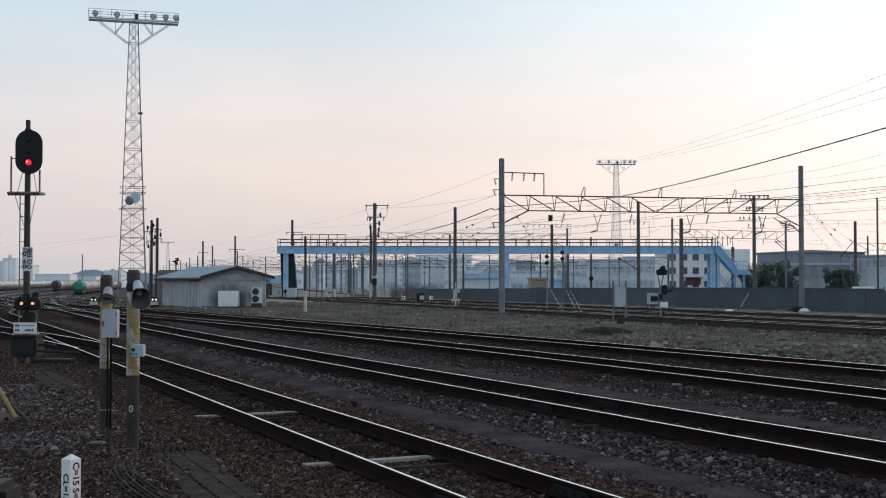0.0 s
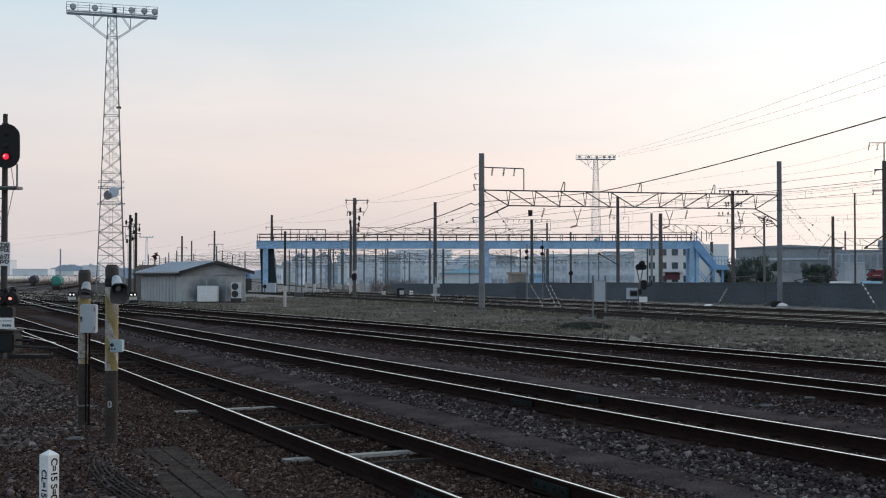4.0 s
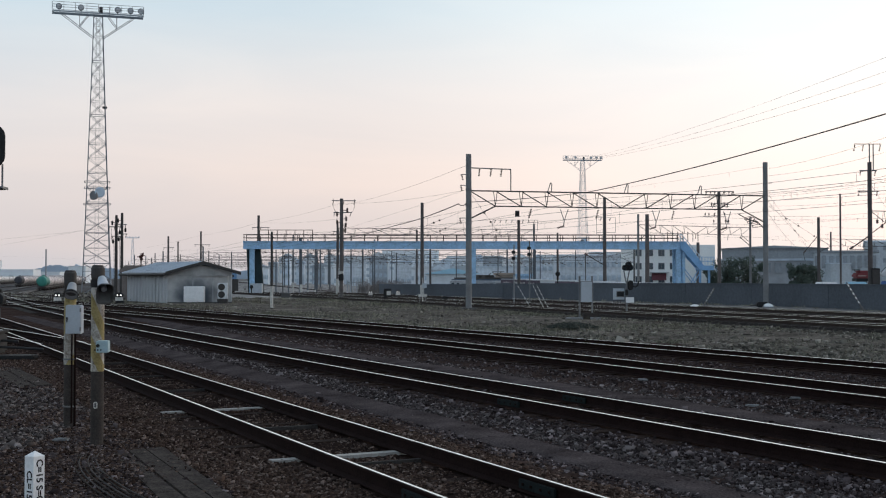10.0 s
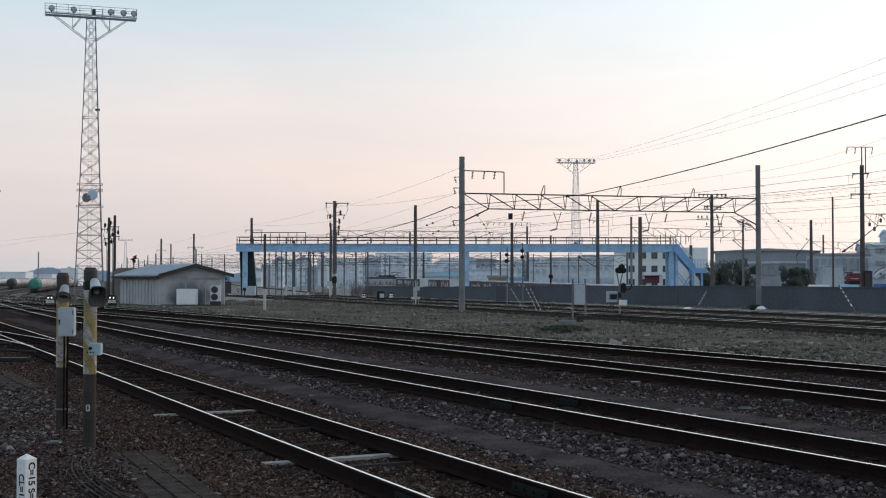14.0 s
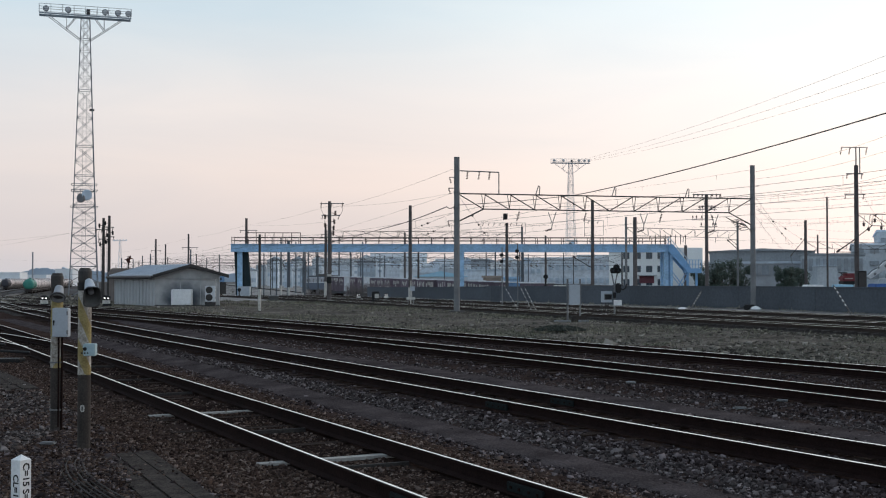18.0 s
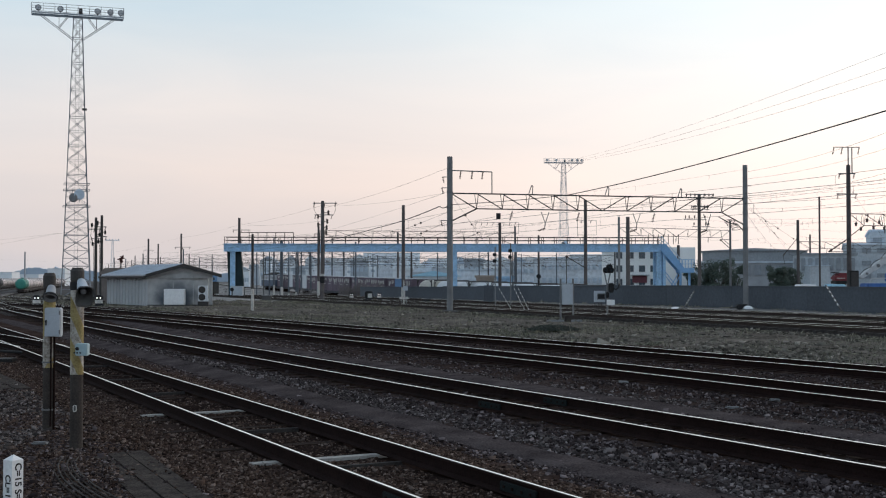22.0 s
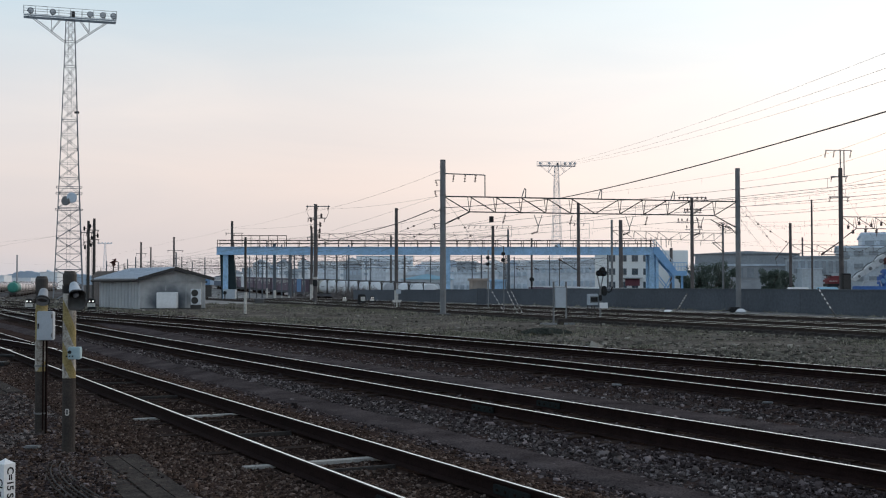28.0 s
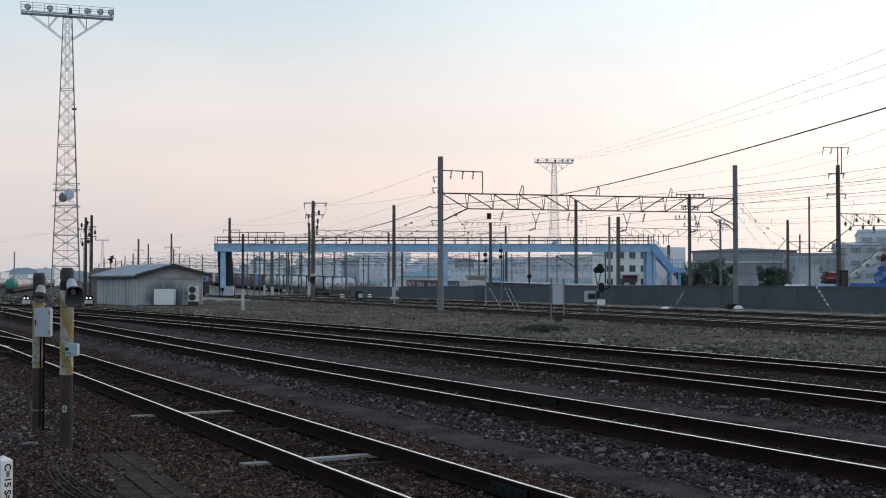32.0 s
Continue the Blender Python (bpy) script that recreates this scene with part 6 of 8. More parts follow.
# ---- buildings and trees behind the wall ----
def building(name, x0, x1, y, depth, z1, label, wall=M_HOUSE, roof=M_FARROOF, cols=0, rows=0, z0=-2.0, win=(1.3, 1.25), first=None, gable=0.0, far=True, turn=0.0, glass=M_FARGLASS):
    t = thing(name, pose(x0, y, 0, 0, 0, turn), label, "building")
    w = x1 - x0
    part("wall", box(0, w, 0, depth, z0, z1), wall, t)
    if gable:
        part("roof", slab([(-0.5, z1), (w + 0.5, z1), (w * 0.5, z1 + gable)], -0.5, depth + 0.5), roof, t)
    else:
        part("roof", box(-0.25, w + 0.25, -0.25, depth + 0.25, z1, z1 + 0.35), roof, t)
    if cols:
        win = (min(win[0], w / cols * 0.62), win[1])
        first = first if first is not None else z0 + 2.4
        pitch = (z1 - 0.9 - first) / max(rows - 1, 1) if rows > 1 else 0
        pitch = min(pitch, 3.4)
        for r in range(rows):
            for c in range(cols):
                x = w * (c + 0.5) / cols
                z = first + r * pitch
                if far:
                    part("window", box(x - win[0] / 2, x + win[0] / 2, -0.25, 0.1, z - win[1] / 2, z + win[1] / 2), glass, t)
                    continue
                f = part("window", box(x - win[0] / 2, x + win[0] / 2, -0.06, 0.04, z - win[1] / 2, z + win[1] / 2), M_STEEL, t)
                for s in (-1, 1):
                    xa, xb = sorted((x + s * 0.03, x + s * (win[0] / 2 - 0.06)))
                    part("pane", box(xa, xb, -0.075, -0.06, z - win[1] / 2 + 0.07, z + win[1] / 2 - 0.07), M_GLASS, f)
                part("sill", box(x - win[0] / 2 - 0.08, x + win[0] / 2 + 0.08, -0.16, 0.0, z - win[1] / 2 - 0.1, z - win[1] / 2), wall, f)
    return t


b = building("office_building", 40.863, 49.324, 215.0, 12.0, 7.174, "white three-storey office building with square windows", cols=4, rows=3, first=1.394, win=(1.15, 1.2), far=False)
part("annex", box(49.324 - 40.863, 56.341 - 40.863, 1.0, 12.0, -2, 7.793), M_HOUSE, b)
part("signboard", box(44.35 - 40.863, 47.0 - 40.863, -0.25, 0.0, 1.25, 2.55), M_SIGNRED, b, "dull red signboard")
part("canopy", box(44.0 - 40.863, 47.3 - 40.863, -1.2, 0.0, 2.6, 2.72), M_CONTGREY, b)
building("warehouse", 50.246, 65.292, 190.0, 30.0, 4.463, "long grey warehouse with a low roof and pale windows", wall=M_CONTGREY, cols=9, rows=1, first=3.369, win=(1.3, 1.6), turn=-16, glass=M_WAREHOUSE)
building("warehouse", 61.376, 81.246, 230.0, 30.0, 7.43, "large slate grey warehouse behind the trees", wall=M_WAREHOUSE, roof=M_WAREHOUSE, gable=0.55, turn=-16)
building("factory_building", 78.135, 97.525, 200.0, 40.0, 7.767, "pale factory building with dark window bands", wall=M_PALEWORKS, cols=8, rows=3, first=2.5, win=(2.2, 0.75), turn=-21, glass=M_WAREHOUSE)
building("factory_building", 85.205, 99.963, 206.0, 30.0, 10.377, "pale upper factory block with window strips", wall=M_PALEWORKS, cols=6, rows=1, first=8.9, win=(1.9, 0.7), turn=-21, glass=M_WAREHOUSE)
building("shed", 62.6, 71.9, 181.0, 15.0, 5.6, "pale works shed with a row of dark windows", wall=M_PALEWORKS, roof=M_WAREHOUSE, cols=9, rows=1, first=4.2, win=(0.72, 1.9), turn=-20, glass=M_WAREHOUSE)
building("shed", 14.317, 16.688, 190.0, 8.0, 2.183, "small brown timber shed", wall=M_SHED, roof=M_SHED)
building("shed", 17.225, 19.09, 185.0, 6.0, 1.999, "small light blue shed", wall=M_BLUE, roof=M_BLUE)
building("depot_building", 3.72, 14.518, 250.0, 16.0, 2.51, "low depot with a light blue roof", wall=M_FARWALL, roof=M_FARBLUE, gable=1.2, cols=8, rows=1, first=-0.2)
# flat depot and apartment walls carry haze in their grey colour
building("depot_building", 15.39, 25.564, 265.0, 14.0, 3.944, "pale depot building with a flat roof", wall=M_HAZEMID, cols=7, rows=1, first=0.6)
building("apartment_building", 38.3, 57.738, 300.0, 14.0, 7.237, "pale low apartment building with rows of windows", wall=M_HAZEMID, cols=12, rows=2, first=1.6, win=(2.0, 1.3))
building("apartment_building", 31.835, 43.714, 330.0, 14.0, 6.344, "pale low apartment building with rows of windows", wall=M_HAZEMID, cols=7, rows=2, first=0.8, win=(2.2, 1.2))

rng = random.Random(4)
# roofs of the town under the footbridge, their haze painted into the materials
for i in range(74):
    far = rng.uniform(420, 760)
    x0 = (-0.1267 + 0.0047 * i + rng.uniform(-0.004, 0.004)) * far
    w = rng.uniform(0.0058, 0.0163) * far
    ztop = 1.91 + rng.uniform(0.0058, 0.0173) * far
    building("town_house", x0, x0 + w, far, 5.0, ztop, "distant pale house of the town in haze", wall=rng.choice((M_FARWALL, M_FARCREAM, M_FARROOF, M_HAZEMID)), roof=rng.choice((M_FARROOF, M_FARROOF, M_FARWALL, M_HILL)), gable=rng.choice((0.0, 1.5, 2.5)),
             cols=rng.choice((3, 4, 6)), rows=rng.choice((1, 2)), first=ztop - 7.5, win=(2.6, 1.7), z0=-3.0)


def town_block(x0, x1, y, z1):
    building("town_block", x0, x1, y, 7.0, z1, "distant apartment block of the town, paled as in haze", wall=M_FARWALL, cols=9, rows=3, first=z1 - 10.5, win=(2.4, 1.4), z0=-3)


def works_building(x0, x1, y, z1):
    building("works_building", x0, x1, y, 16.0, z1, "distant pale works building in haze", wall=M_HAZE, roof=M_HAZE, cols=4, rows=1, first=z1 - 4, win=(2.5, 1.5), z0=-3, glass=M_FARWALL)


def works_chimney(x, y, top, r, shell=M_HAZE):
    t = thing("works_chimney", pose(x, y, -3), "distant steel stack of a works, coloured as in haze", "chimney", "stacks of the distant works")
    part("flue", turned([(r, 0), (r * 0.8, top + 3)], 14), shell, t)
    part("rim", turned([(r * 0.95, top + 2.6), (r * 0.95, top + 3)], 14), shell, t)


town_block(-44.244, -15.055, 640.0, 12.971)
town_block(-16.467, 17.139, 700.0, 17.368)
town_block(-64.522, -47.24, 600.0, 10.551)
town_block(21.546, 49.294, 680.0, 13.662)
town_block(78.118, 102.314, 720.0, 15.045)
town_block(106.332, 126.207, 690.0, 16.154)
# works on the far left, faded into haze by their colour
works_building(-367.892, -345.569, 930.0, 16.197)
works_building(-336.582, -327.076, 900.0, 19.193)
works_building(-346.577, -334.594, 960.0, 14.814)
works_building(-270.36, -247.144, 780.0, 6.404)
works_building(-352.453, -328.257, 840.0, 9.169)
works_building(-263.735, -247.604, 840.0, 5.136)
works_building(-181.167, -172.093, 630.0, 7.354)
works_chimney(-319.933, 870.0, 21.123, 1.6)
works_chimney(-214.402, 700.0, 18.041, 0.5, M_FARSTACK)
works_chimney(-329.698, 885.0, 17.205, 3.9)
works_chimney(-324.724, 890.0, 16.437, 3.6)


def tree(x, y, h, w, seed, label):
    g = random.Random(seed)
    t = thing("tree", pose(x, y, height(x, y)), label, "tree", "trees behind the wall")
    bm = rod((0, 0, -0.4), (0.1, 0, h * 0.45), 0.16, 0.1, seg=8)
    for i in range(7):
        a = g.uniform(0, 6.28)
        rod((0.05, 0, h * g.uniform(0.2, 0.45)), (math.cos(a) * w * 0.35, math.sin(a) * w * 0.3, h * g.uniform(0.55, 0.85)), 0.06, 0.02, seg=5, bm=bm)
    part("trunk", bm, M_BARK, t)
    verts, faces = [], []
    blobs = [(g.uniform(-0.42, 0.42) * w, g.uniform(-0.3, 0.3) * w, h * g.uniform(0.14, 0.9), g.uniform(0.10, 0.2) * w) for _ in range(40)]
    for bx, by, bz, br in blobs:
        for _ in range(190):
            d = Vector((g.gauss(0, 1), g.gauss(0, 1), g.gauss(0, 0.85))).normalized() * br * g.uniform(0.55, 1.12)
            c = Vector((bx, by, bz)) + d
            if c.z < 0.05 * h:
                continue
            u = Vector((g.gauss(0, 1), g.gauss(0, 1), g.gauss(0, 1))).normalized() * g.uniform(0.06, 0.13)
            v = u.orthogonal().normalized() * g.uniform(0.04, 0.09)
            k = len(verts)
            verts += [c - u, c + v, c + u, c - v]
            faces.append((k, k + 1, k + 2, k + 3))
    crown = new("crown", mesh_of("crown", verts, faces, M_LEAF))
    crown.parent = t
    tagged(crown, "dark green leaves")


def shrub_tree(x, y, top, w, seed):
    tree(x, y, top - height(x, y), w, seed, "dark evergreen shrub tree with dense leaves")


shrub_tree(43.092, 160.0, 4.522, 3.8, 1)
shrub_tree(44.601, 158.0, 4.944, 4.4, 2)
shrub_tree(47.752, 162.0, 4.088, 3.2, 3)
shrub_tree(49.9, 150.0, 4.05, 2.5, 4)
shrub_tree(50.7, 153.0, 3.2, 2.4, 5)
shrub_tree(56.716, 165.0, 3.732, 3.6, 6)
shrub_tree(42.854, 165.0, 3.336, 2.8, 7)


def bare_thicket(x, y, w, h, seed):
    """A leafless thicket of thin stems."""
    g = random.Random(seed)
    t = thing("bare_thicket", pose(x, y, height(x, y)), "leafless brownish thicket of thin stems beside the tracks", "bush", "bare thickets by the tracks")
    for k in range(3):
        bm = bmesh.new()
        for i in range(55):
            p = Vector((g.uniform(-0.5, 0.5) * w, g.uniform(-0.8, 0.8), -0.1))
            top = p + Vector((g.gauss(0, 0.35), g.gauss(0, 0.35), h * g.uniform(0.45, 1.0)))
            rod(p, top, 0.018, 0.008, seg=3, bm=bm)
            for j in range(3):
                c = p.lerp(top, g.uniform(0.35, 0.95))
                rod(c, c + Vector((g.gauss(0, 0.3), g.gauss(0, 0.3), g.uniform(0.15, 0.5))), 0.011, 0.006, seg=3, bm=bm)
        part("brushwood", bm, M_TWIG, t)


bare_thicket(-4.835, 146.0, 3.4, 2.0, 1)
bare_thicket(-2.54, 147.0, 3.0, 2.3, 2)
bare_thicket(-0.864, 150.0, 2.4, 1.8, 3)
bare_thicket(-12.095, 175.0, 3.0, 1.9, 4)


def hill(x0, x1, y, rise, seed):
    """A low wooded rise on the skyline, blue-grey with painted haze."""
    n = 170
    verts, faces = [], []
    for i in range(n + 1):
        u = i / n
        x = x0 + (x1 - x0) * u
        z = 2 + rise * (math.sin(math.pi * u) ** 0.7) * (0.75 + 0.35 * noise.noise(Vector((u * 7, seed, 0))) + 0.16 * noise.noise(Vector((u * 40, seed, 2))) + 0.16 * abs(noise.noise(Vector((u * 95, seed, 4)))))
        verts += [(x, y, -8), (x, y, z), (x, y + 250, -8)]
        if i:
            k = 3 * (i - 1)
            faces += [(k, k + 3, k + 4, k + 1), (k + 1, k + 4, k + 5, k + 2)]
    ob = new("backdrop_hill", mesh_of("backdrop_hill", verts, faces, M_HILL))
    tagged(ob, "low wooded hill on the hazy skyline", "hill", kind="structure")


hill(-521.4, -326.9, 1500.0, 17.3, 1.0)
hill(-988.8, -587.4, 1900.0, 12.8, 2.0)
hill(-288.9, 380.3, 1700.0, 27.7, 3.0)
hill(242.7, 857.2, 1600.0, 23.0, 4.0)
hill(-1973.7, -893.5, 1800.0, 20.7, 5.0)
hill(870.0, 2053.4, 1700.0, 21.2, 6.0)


# ---- standing tank wagons on the far left ----
def tank_wagon(m, material, label):
    t = thing("tank_wagon", m, label, "tank wagon", "standing tank wagons")
    part("tank", turned([(0.5, -6.3), (1.05, -6.15), (1.25, -5.8), (1.28, 5.8), (1.05, 6.15), (0.5, 6.3)], 24, at=(0, 0, 2.35), axis="x"), material, t, smooth=False)
    part("underframe", box(-6.6, 6.6, -1.0, 1.0, 0.85, 1.12), M_DARKSTEEL, t)
    part("dome", turned([(0.32, 3.5), (0.32, 3.8), (0.2, 3.9)], 12), material, t)
    for x in (-3, 0, 3):
        part("band", turned([(1.30, x - 0.06), (1.30, x + 0.06)], 24, at=(0, 0, 2.35), axis="x"), M_DARKSTEEL, t)
    for x in (-4.6, 4.6):
        bogie = part("bogie", box(x - 1.3, x + 1.3, -0.9, 0.9, 0.45, 0.75), M_DARKSTEEL, t)
        for dx in (-0.85, 0.85):
            for y in (-0.56, 0.56):
                part("wheel", turned([(0.42, -0.06), (0.42, 0.06)], 16, at=(x + dx, y, 0.43), axis="y"), M_RUST, bogie)
    return t


def standing_row(x0, y0, dx, n, lead, lead_label, material, label):
    turn = 90 + math.degrees(math.atan2(-dx, 13.0))
    for i in range(n):
        x, y = x0 + dx * i, y0 + 13.0 * i
        tank_wagon(pose(x, y, height(x, y) - 0.05, 0, 0, turn), lead if i == 0 else material, lead_label if i == 0 else label)


standing_row(-89.4, 290.0, -3.12, 22, M_GREEN, "standing green tank wagon in a row", M_RUSTSILVER, "standing pinkish grey tank wagon in a long row")
standing_row(-126.0, 384.0, -3.27, 11, M_CONTDARK, "standing dark tank wagon in a row", M_RUSTSILVER, "standing brownish tank wagon in a long row")
standing_row(-149.0, 394.0, -3.30, 22, M_SILVER, "standing silver tank wagon in a long row", M_SILVER, "standing silver tank wagon in a long row")


def siding(x0, slope, y0, y1):
    """A far siding: dark bed and two dull rails, straight on into the distance."""
    t = thing("railway_track", Matrix(), "dark siding with dull rails in the far yard", "track", "tracks of the yard", "structure")
    ys = [y0 + (y1 - y0) * k / 24 for k in range(25)]
    for name, off, half, lift, material in (("bed", 0.0, 1.7, 0.06, M_FARBED), ("rail", -0.57, 0.05, 0.20, M_STEEL), ("rail", 0.57, 0.05, 0.20, M_STEEL)):
        bm = bmesh.new()
        rows = []
        for y in ys:
            x = x0 + slope * (y - y0) + off
            z = height(x, y) + lift
            rows.append([bm.verts.new(v) for v in ((x - half, y, z - 0.25), (x - half, y, z), (x + half, y, z), (x + half, y, z - 0.25))])
        for a, b in zip(rows, rows[1:]):
            for j in range(3):
                bm.faces.new((a[j], b[j], b[j + 1], a[j + 1]))
        part(name, bm, material, t)


for k, x in enumerate((-47.0, -53.5, -60.0, -67.0, -74.0, -82.0, -90.0)):
    siding(x, -0.262 - 0.006 * k, 120.0, 520.0)


def digger_yard():
    """Machines parked beyond the wall."""
    Y = 128.0
    t = thing("excavator", pose(49.577, Y, -1.9), "small dull red excavator parked beyond the wall", "excavator")
    part("house", box(-0.85, 0.75, -0.8, 0.8, 3.62, 4.22, bevel=0.16), M_REDMACHINE, t, "red body")
    part("engine_cover", box(-0.5, 0.6, -0.7, 0.7, 4.2, 4.48, bevel=0.10), M_REDMACHINE, t, "red rounded cover")
    part("pale_stripe", box(-0.7, 0.2, -0.83, -0.8, 3.86, 3.93), M_WORNWHITE, t)
    part("track_unit", box(-1.3, 1.3, -1.0, 1.0, 0.0, 0.9, bevel=0.3), M_BLACK, t)
    part("turntable", turned([(0.6, 0.9), (0.6, 3.62)], 16), M_DARKSTEEL, t)
    part("cab_roof", box(-0.95, -0.35, -0.6, 0.4, 4.5, 4.6, bevel=0.03), M_BLACK, t)
    for u in (-0.92, -0.4):
        part("cab_post", rod((u, -0.5, 4.2), (u, -0.5, 4.5), 0.04, seg=5), M_BLACK, t)
    part("counterweight", box(0.75, 1.0, -0.75, 0.75, 3.55, 4.1, bevel=0.10), M_DARKSTEEL, t)
    part("belly", box(-0.8, 0.7, -0.75, 0.75, 3.3, 3.62), M_BLACK, t)
    t = thing("boom_lorry", pose(56.004, 132.0, -2.0), "blue boom lorry with a chunky pale folding boom beyond the wall", "crane")
    part("carrier", box(-2.2, 2.6, -1.2, 1.2, 0.6, 3.42, bevel=0.1), M_CRANEBLUE, t, "blue carrier")
    part("machine_house", box(0.55, 1.9, -0.9, 0.9, 3.42, 4.75, bevel=0.22), M_CRANEBLUE, t, "blue machine house")
    part("house_top", box(0.85, 1.6, -0.6, 0.6, 4.75, 5.35, bevel=0.15), M_CRANEBLUE, t, "blue upper house")
    for x in (-1.7, -0.6, 1.1, 2.1):
        part("wheel", turned([(0.6, -1.25), (0.6, 1.25)], 16, at=(x, 0, 0.6), axis="y"), M_BLACK, t)
    a, b = Vector((-2.65, 0, 4.05)), Vector((1.25, 0, 6.75))
    d = (b - a).normalized()
    up = Vector((-d.z, 0, d.x))
    for k, (u0, u1, half) in enumerate(((0.0, 0.36, 0.24), (0.33, 0.70, 0.33), (0.67, 1.0, 0.42))):
        bm = bmesh.new()
        vs = [bm.verts.new(a.lerp(b, u) + up * half * sz + Vector((0, 0.36 * sy, 0))) for u in (u0, u1) for sy in (-1, 1) for sz in (-1, 1)]
        for q in ((0, 1, 3, 2), (4, 6, 7, 5), (0, 4, 5, 1), (2, 3, 7, 6), (0, 2, 6, 4), (1, 5, 7, 3)):
            bm.faces.new([vs[i] for i in q])
        bmesh.ops.bevel(bm, geom=bm.edges[:], offset=0.08, segments=2, affect="EDGES")
        bmesh.ops.recalc_face_normals(bm, faces=bm.faces[:])
        part("boom_section", bm, M_PALESTEEL, t, "pale boom section")
        part("boom_pin", turned([(half * 0.62, -0.44), (half * 0.62, -0.38), (half * 0.35, -0.46)], 16, at=a.lerp(b, (u0 + u1) / 2), axis="y"), M_STEEL, t)
        part("hose", tube([a.lerp(b, u0) + up * half + Vector((0, -0.3, 0.1)), a.lerp(b, (u0 + u1) / 2) + up * (half + 0.28) + Vector((0, -0.3, 0)), a.lerp(b, u1) + up * half + Vector((0, -0.3, 0.1))], 0.04, 5), M_BLACK, t)
    part("boom_head", turned([(0.30, -0.45), (0.46, -0.25), (0.46, 0.25), (0.30, 0.45)], 18, at=(1.25, 0, 6.35), axis="y"), M_HORNRED, t, "dull red boom head")
    for i in range(3):
        part("hose_reel", turned([(0.26, -0.12), (0.30, 0.0), (0.26, 0.12)], 16, at=(0.55 + 0.45 * i, -1.0, 4.0 + 0.45 * (i % 2)), axis="y"), M_CONTBLUE, t)
    part("ladder_rack", tube([(-1.9, -1.0, 3.42), (-1.7, -1.0, 4.0), (0.2, -1.0, 4.0), (0.4, -1.0, 3.42)], 0.05, 5), M_PALESTEEL, t)
    t = thing("pole_cabinet", pose(34.9, 87.5, 0), "black switch cabinet on the foot of a line pole", "cabinet")
    part("body", box(-0.32, 0.33, -0.2, 0.2, 1.15, 2.55, bevel=0.03), M_BLACK, t)
    part("door", box(-0.26, 0.27, -0.23, -0.2, 1.25, 2.45), M_DARKSTEEL, t)
    part("stand", box(-0.1, 0.1, -0.1, 0.1, height(34.9, 87.5) - 0.2, 1.15), M_DARKSTEEL, t)
    t = thing("pale_store", pose(64.17, 178.0, height(64.2, 178.0)), "small pale rendered store beyond the wall", "building")
    top = 3.9 - height(64.2, 178.0)
    part("wall", box(0, 3.1, 0, 3, -0.3, top), M_PALEWORKS, t)
    part("roof", box(-0.1, 3.2, -0.1, 3.1, top, top + 0.12), M_FARROOF, t)
    part("door", box(0.4, 1.2, -0.05, 0.0, 0.0, 2.0), M_WAREHOUSE, t)
    for x_at, y, m, lab in ((40.2, 112.0, M_WHITE, "white box lorry parked beyond the wall"), (44.6, 116.0, M_FARBLUE, "light blue box lorry parked beyond the wall")):
        t = thing("parked_lorry", pose(x_at, y, height(x_at, y)), lab, "lorry", "lorries beyond the wall")
        top = 1.40 - height(x_at, y)
        part("cargo_box", box(-1.0, 0.5, -1.0, 1.0, 0.9, top, bevel=0.08), m, t)
        part("cab", slab([(-2.6, 0.6), (-1.35, 0.6), (-1.35, top - 0.5), (-2.3, top - 0.55)], -0.95, 0.95), m, t)
        part("windscreen", slab([(-2.62, 1.6), (-2.5, 1.6), (-2.32, top - 0.75), (-2.44, top - 0.75)], -0.85, 0.85), M_GLASS, t)
        part("chassis", box(-2.3, 1.9, -0.5, 0.5, 0.45, 0.9), M_DARKSTEEL, t)
        for x in (-1.8, 1.1):
            for v in (-0.85, 0.85):
                part("wheel", turned([(0.42, -0.12), (0.42, 0.12)], 14, at=(x, v, 0.42), axis="y"), M_BLACK, t)


digger_yard()


def slat_fences():
    """Weathered pale slats standing in two stretches beyond the low line."""
    g = random.Random(5)
    for xa, xb in ((-12.4, -8.5), (-4.2, 0.2)):
        z = height(-6.0, 232.0)
        t = thing("slat_fence", pose(0, 232.0, z), "weathered pale grey slat fence beyond the far tracks", "fence", "slat fences of the far yard")
        x = xa
        while x < xb:
            w = g.uniform(0.12, 0.30)
            part("slat", box(x, x + w, -0.04, 0.0, -0.3, 1.50 - z - g.uniform(0.0, 0.55)), M_CONTGREY, t)
            x += w + g.uniform(0.12, 0.40)
        for h in (0.9, 2.2):
            part("rail", box(xa, xb, 0.0, 0.06, h, h + 0.1), M_STEEL, t)
    x, y = -30.6, 200.0
    z = height(x, y)
    t = thing("shunting_locomotive", pose(x, y, z, 0, 0, 12), "small blue shunting locomotive standing beyond the bridge stairs", "locomotive")
    part("body", box(-1.25, 1.25, -1.1, 1.1, 2.9, 2.6 - z, bevel=0.08), M_CONTBLUE, t, "blue cab body")
    part("underframe", box(-1.5, 1.5, -1.15, 1.15, 0.9, 2.9), M_DARKSTEEL, t)
    part("window", box(-0.8, 0.8, -1.13, -1.1, 3.2, 3.6), M_GLASS, t)
    for u in (-0.7, 0.7):
        part("wheel", turned([(0.45, -0.7), (0.45, 0.7)], 16, at=(u, 0, 0.45), axis="y"), M_RUST, t)


slat_fences()


# ---- the goods train beyond the wall ----
HEAD = Vector((2.16, 167.59, -1.482))                # head of the train at 12 s
WAY = Vector((-0.2877, 0.9578, 0.01073)).normalized()
SPEED = 10.0
movers = []


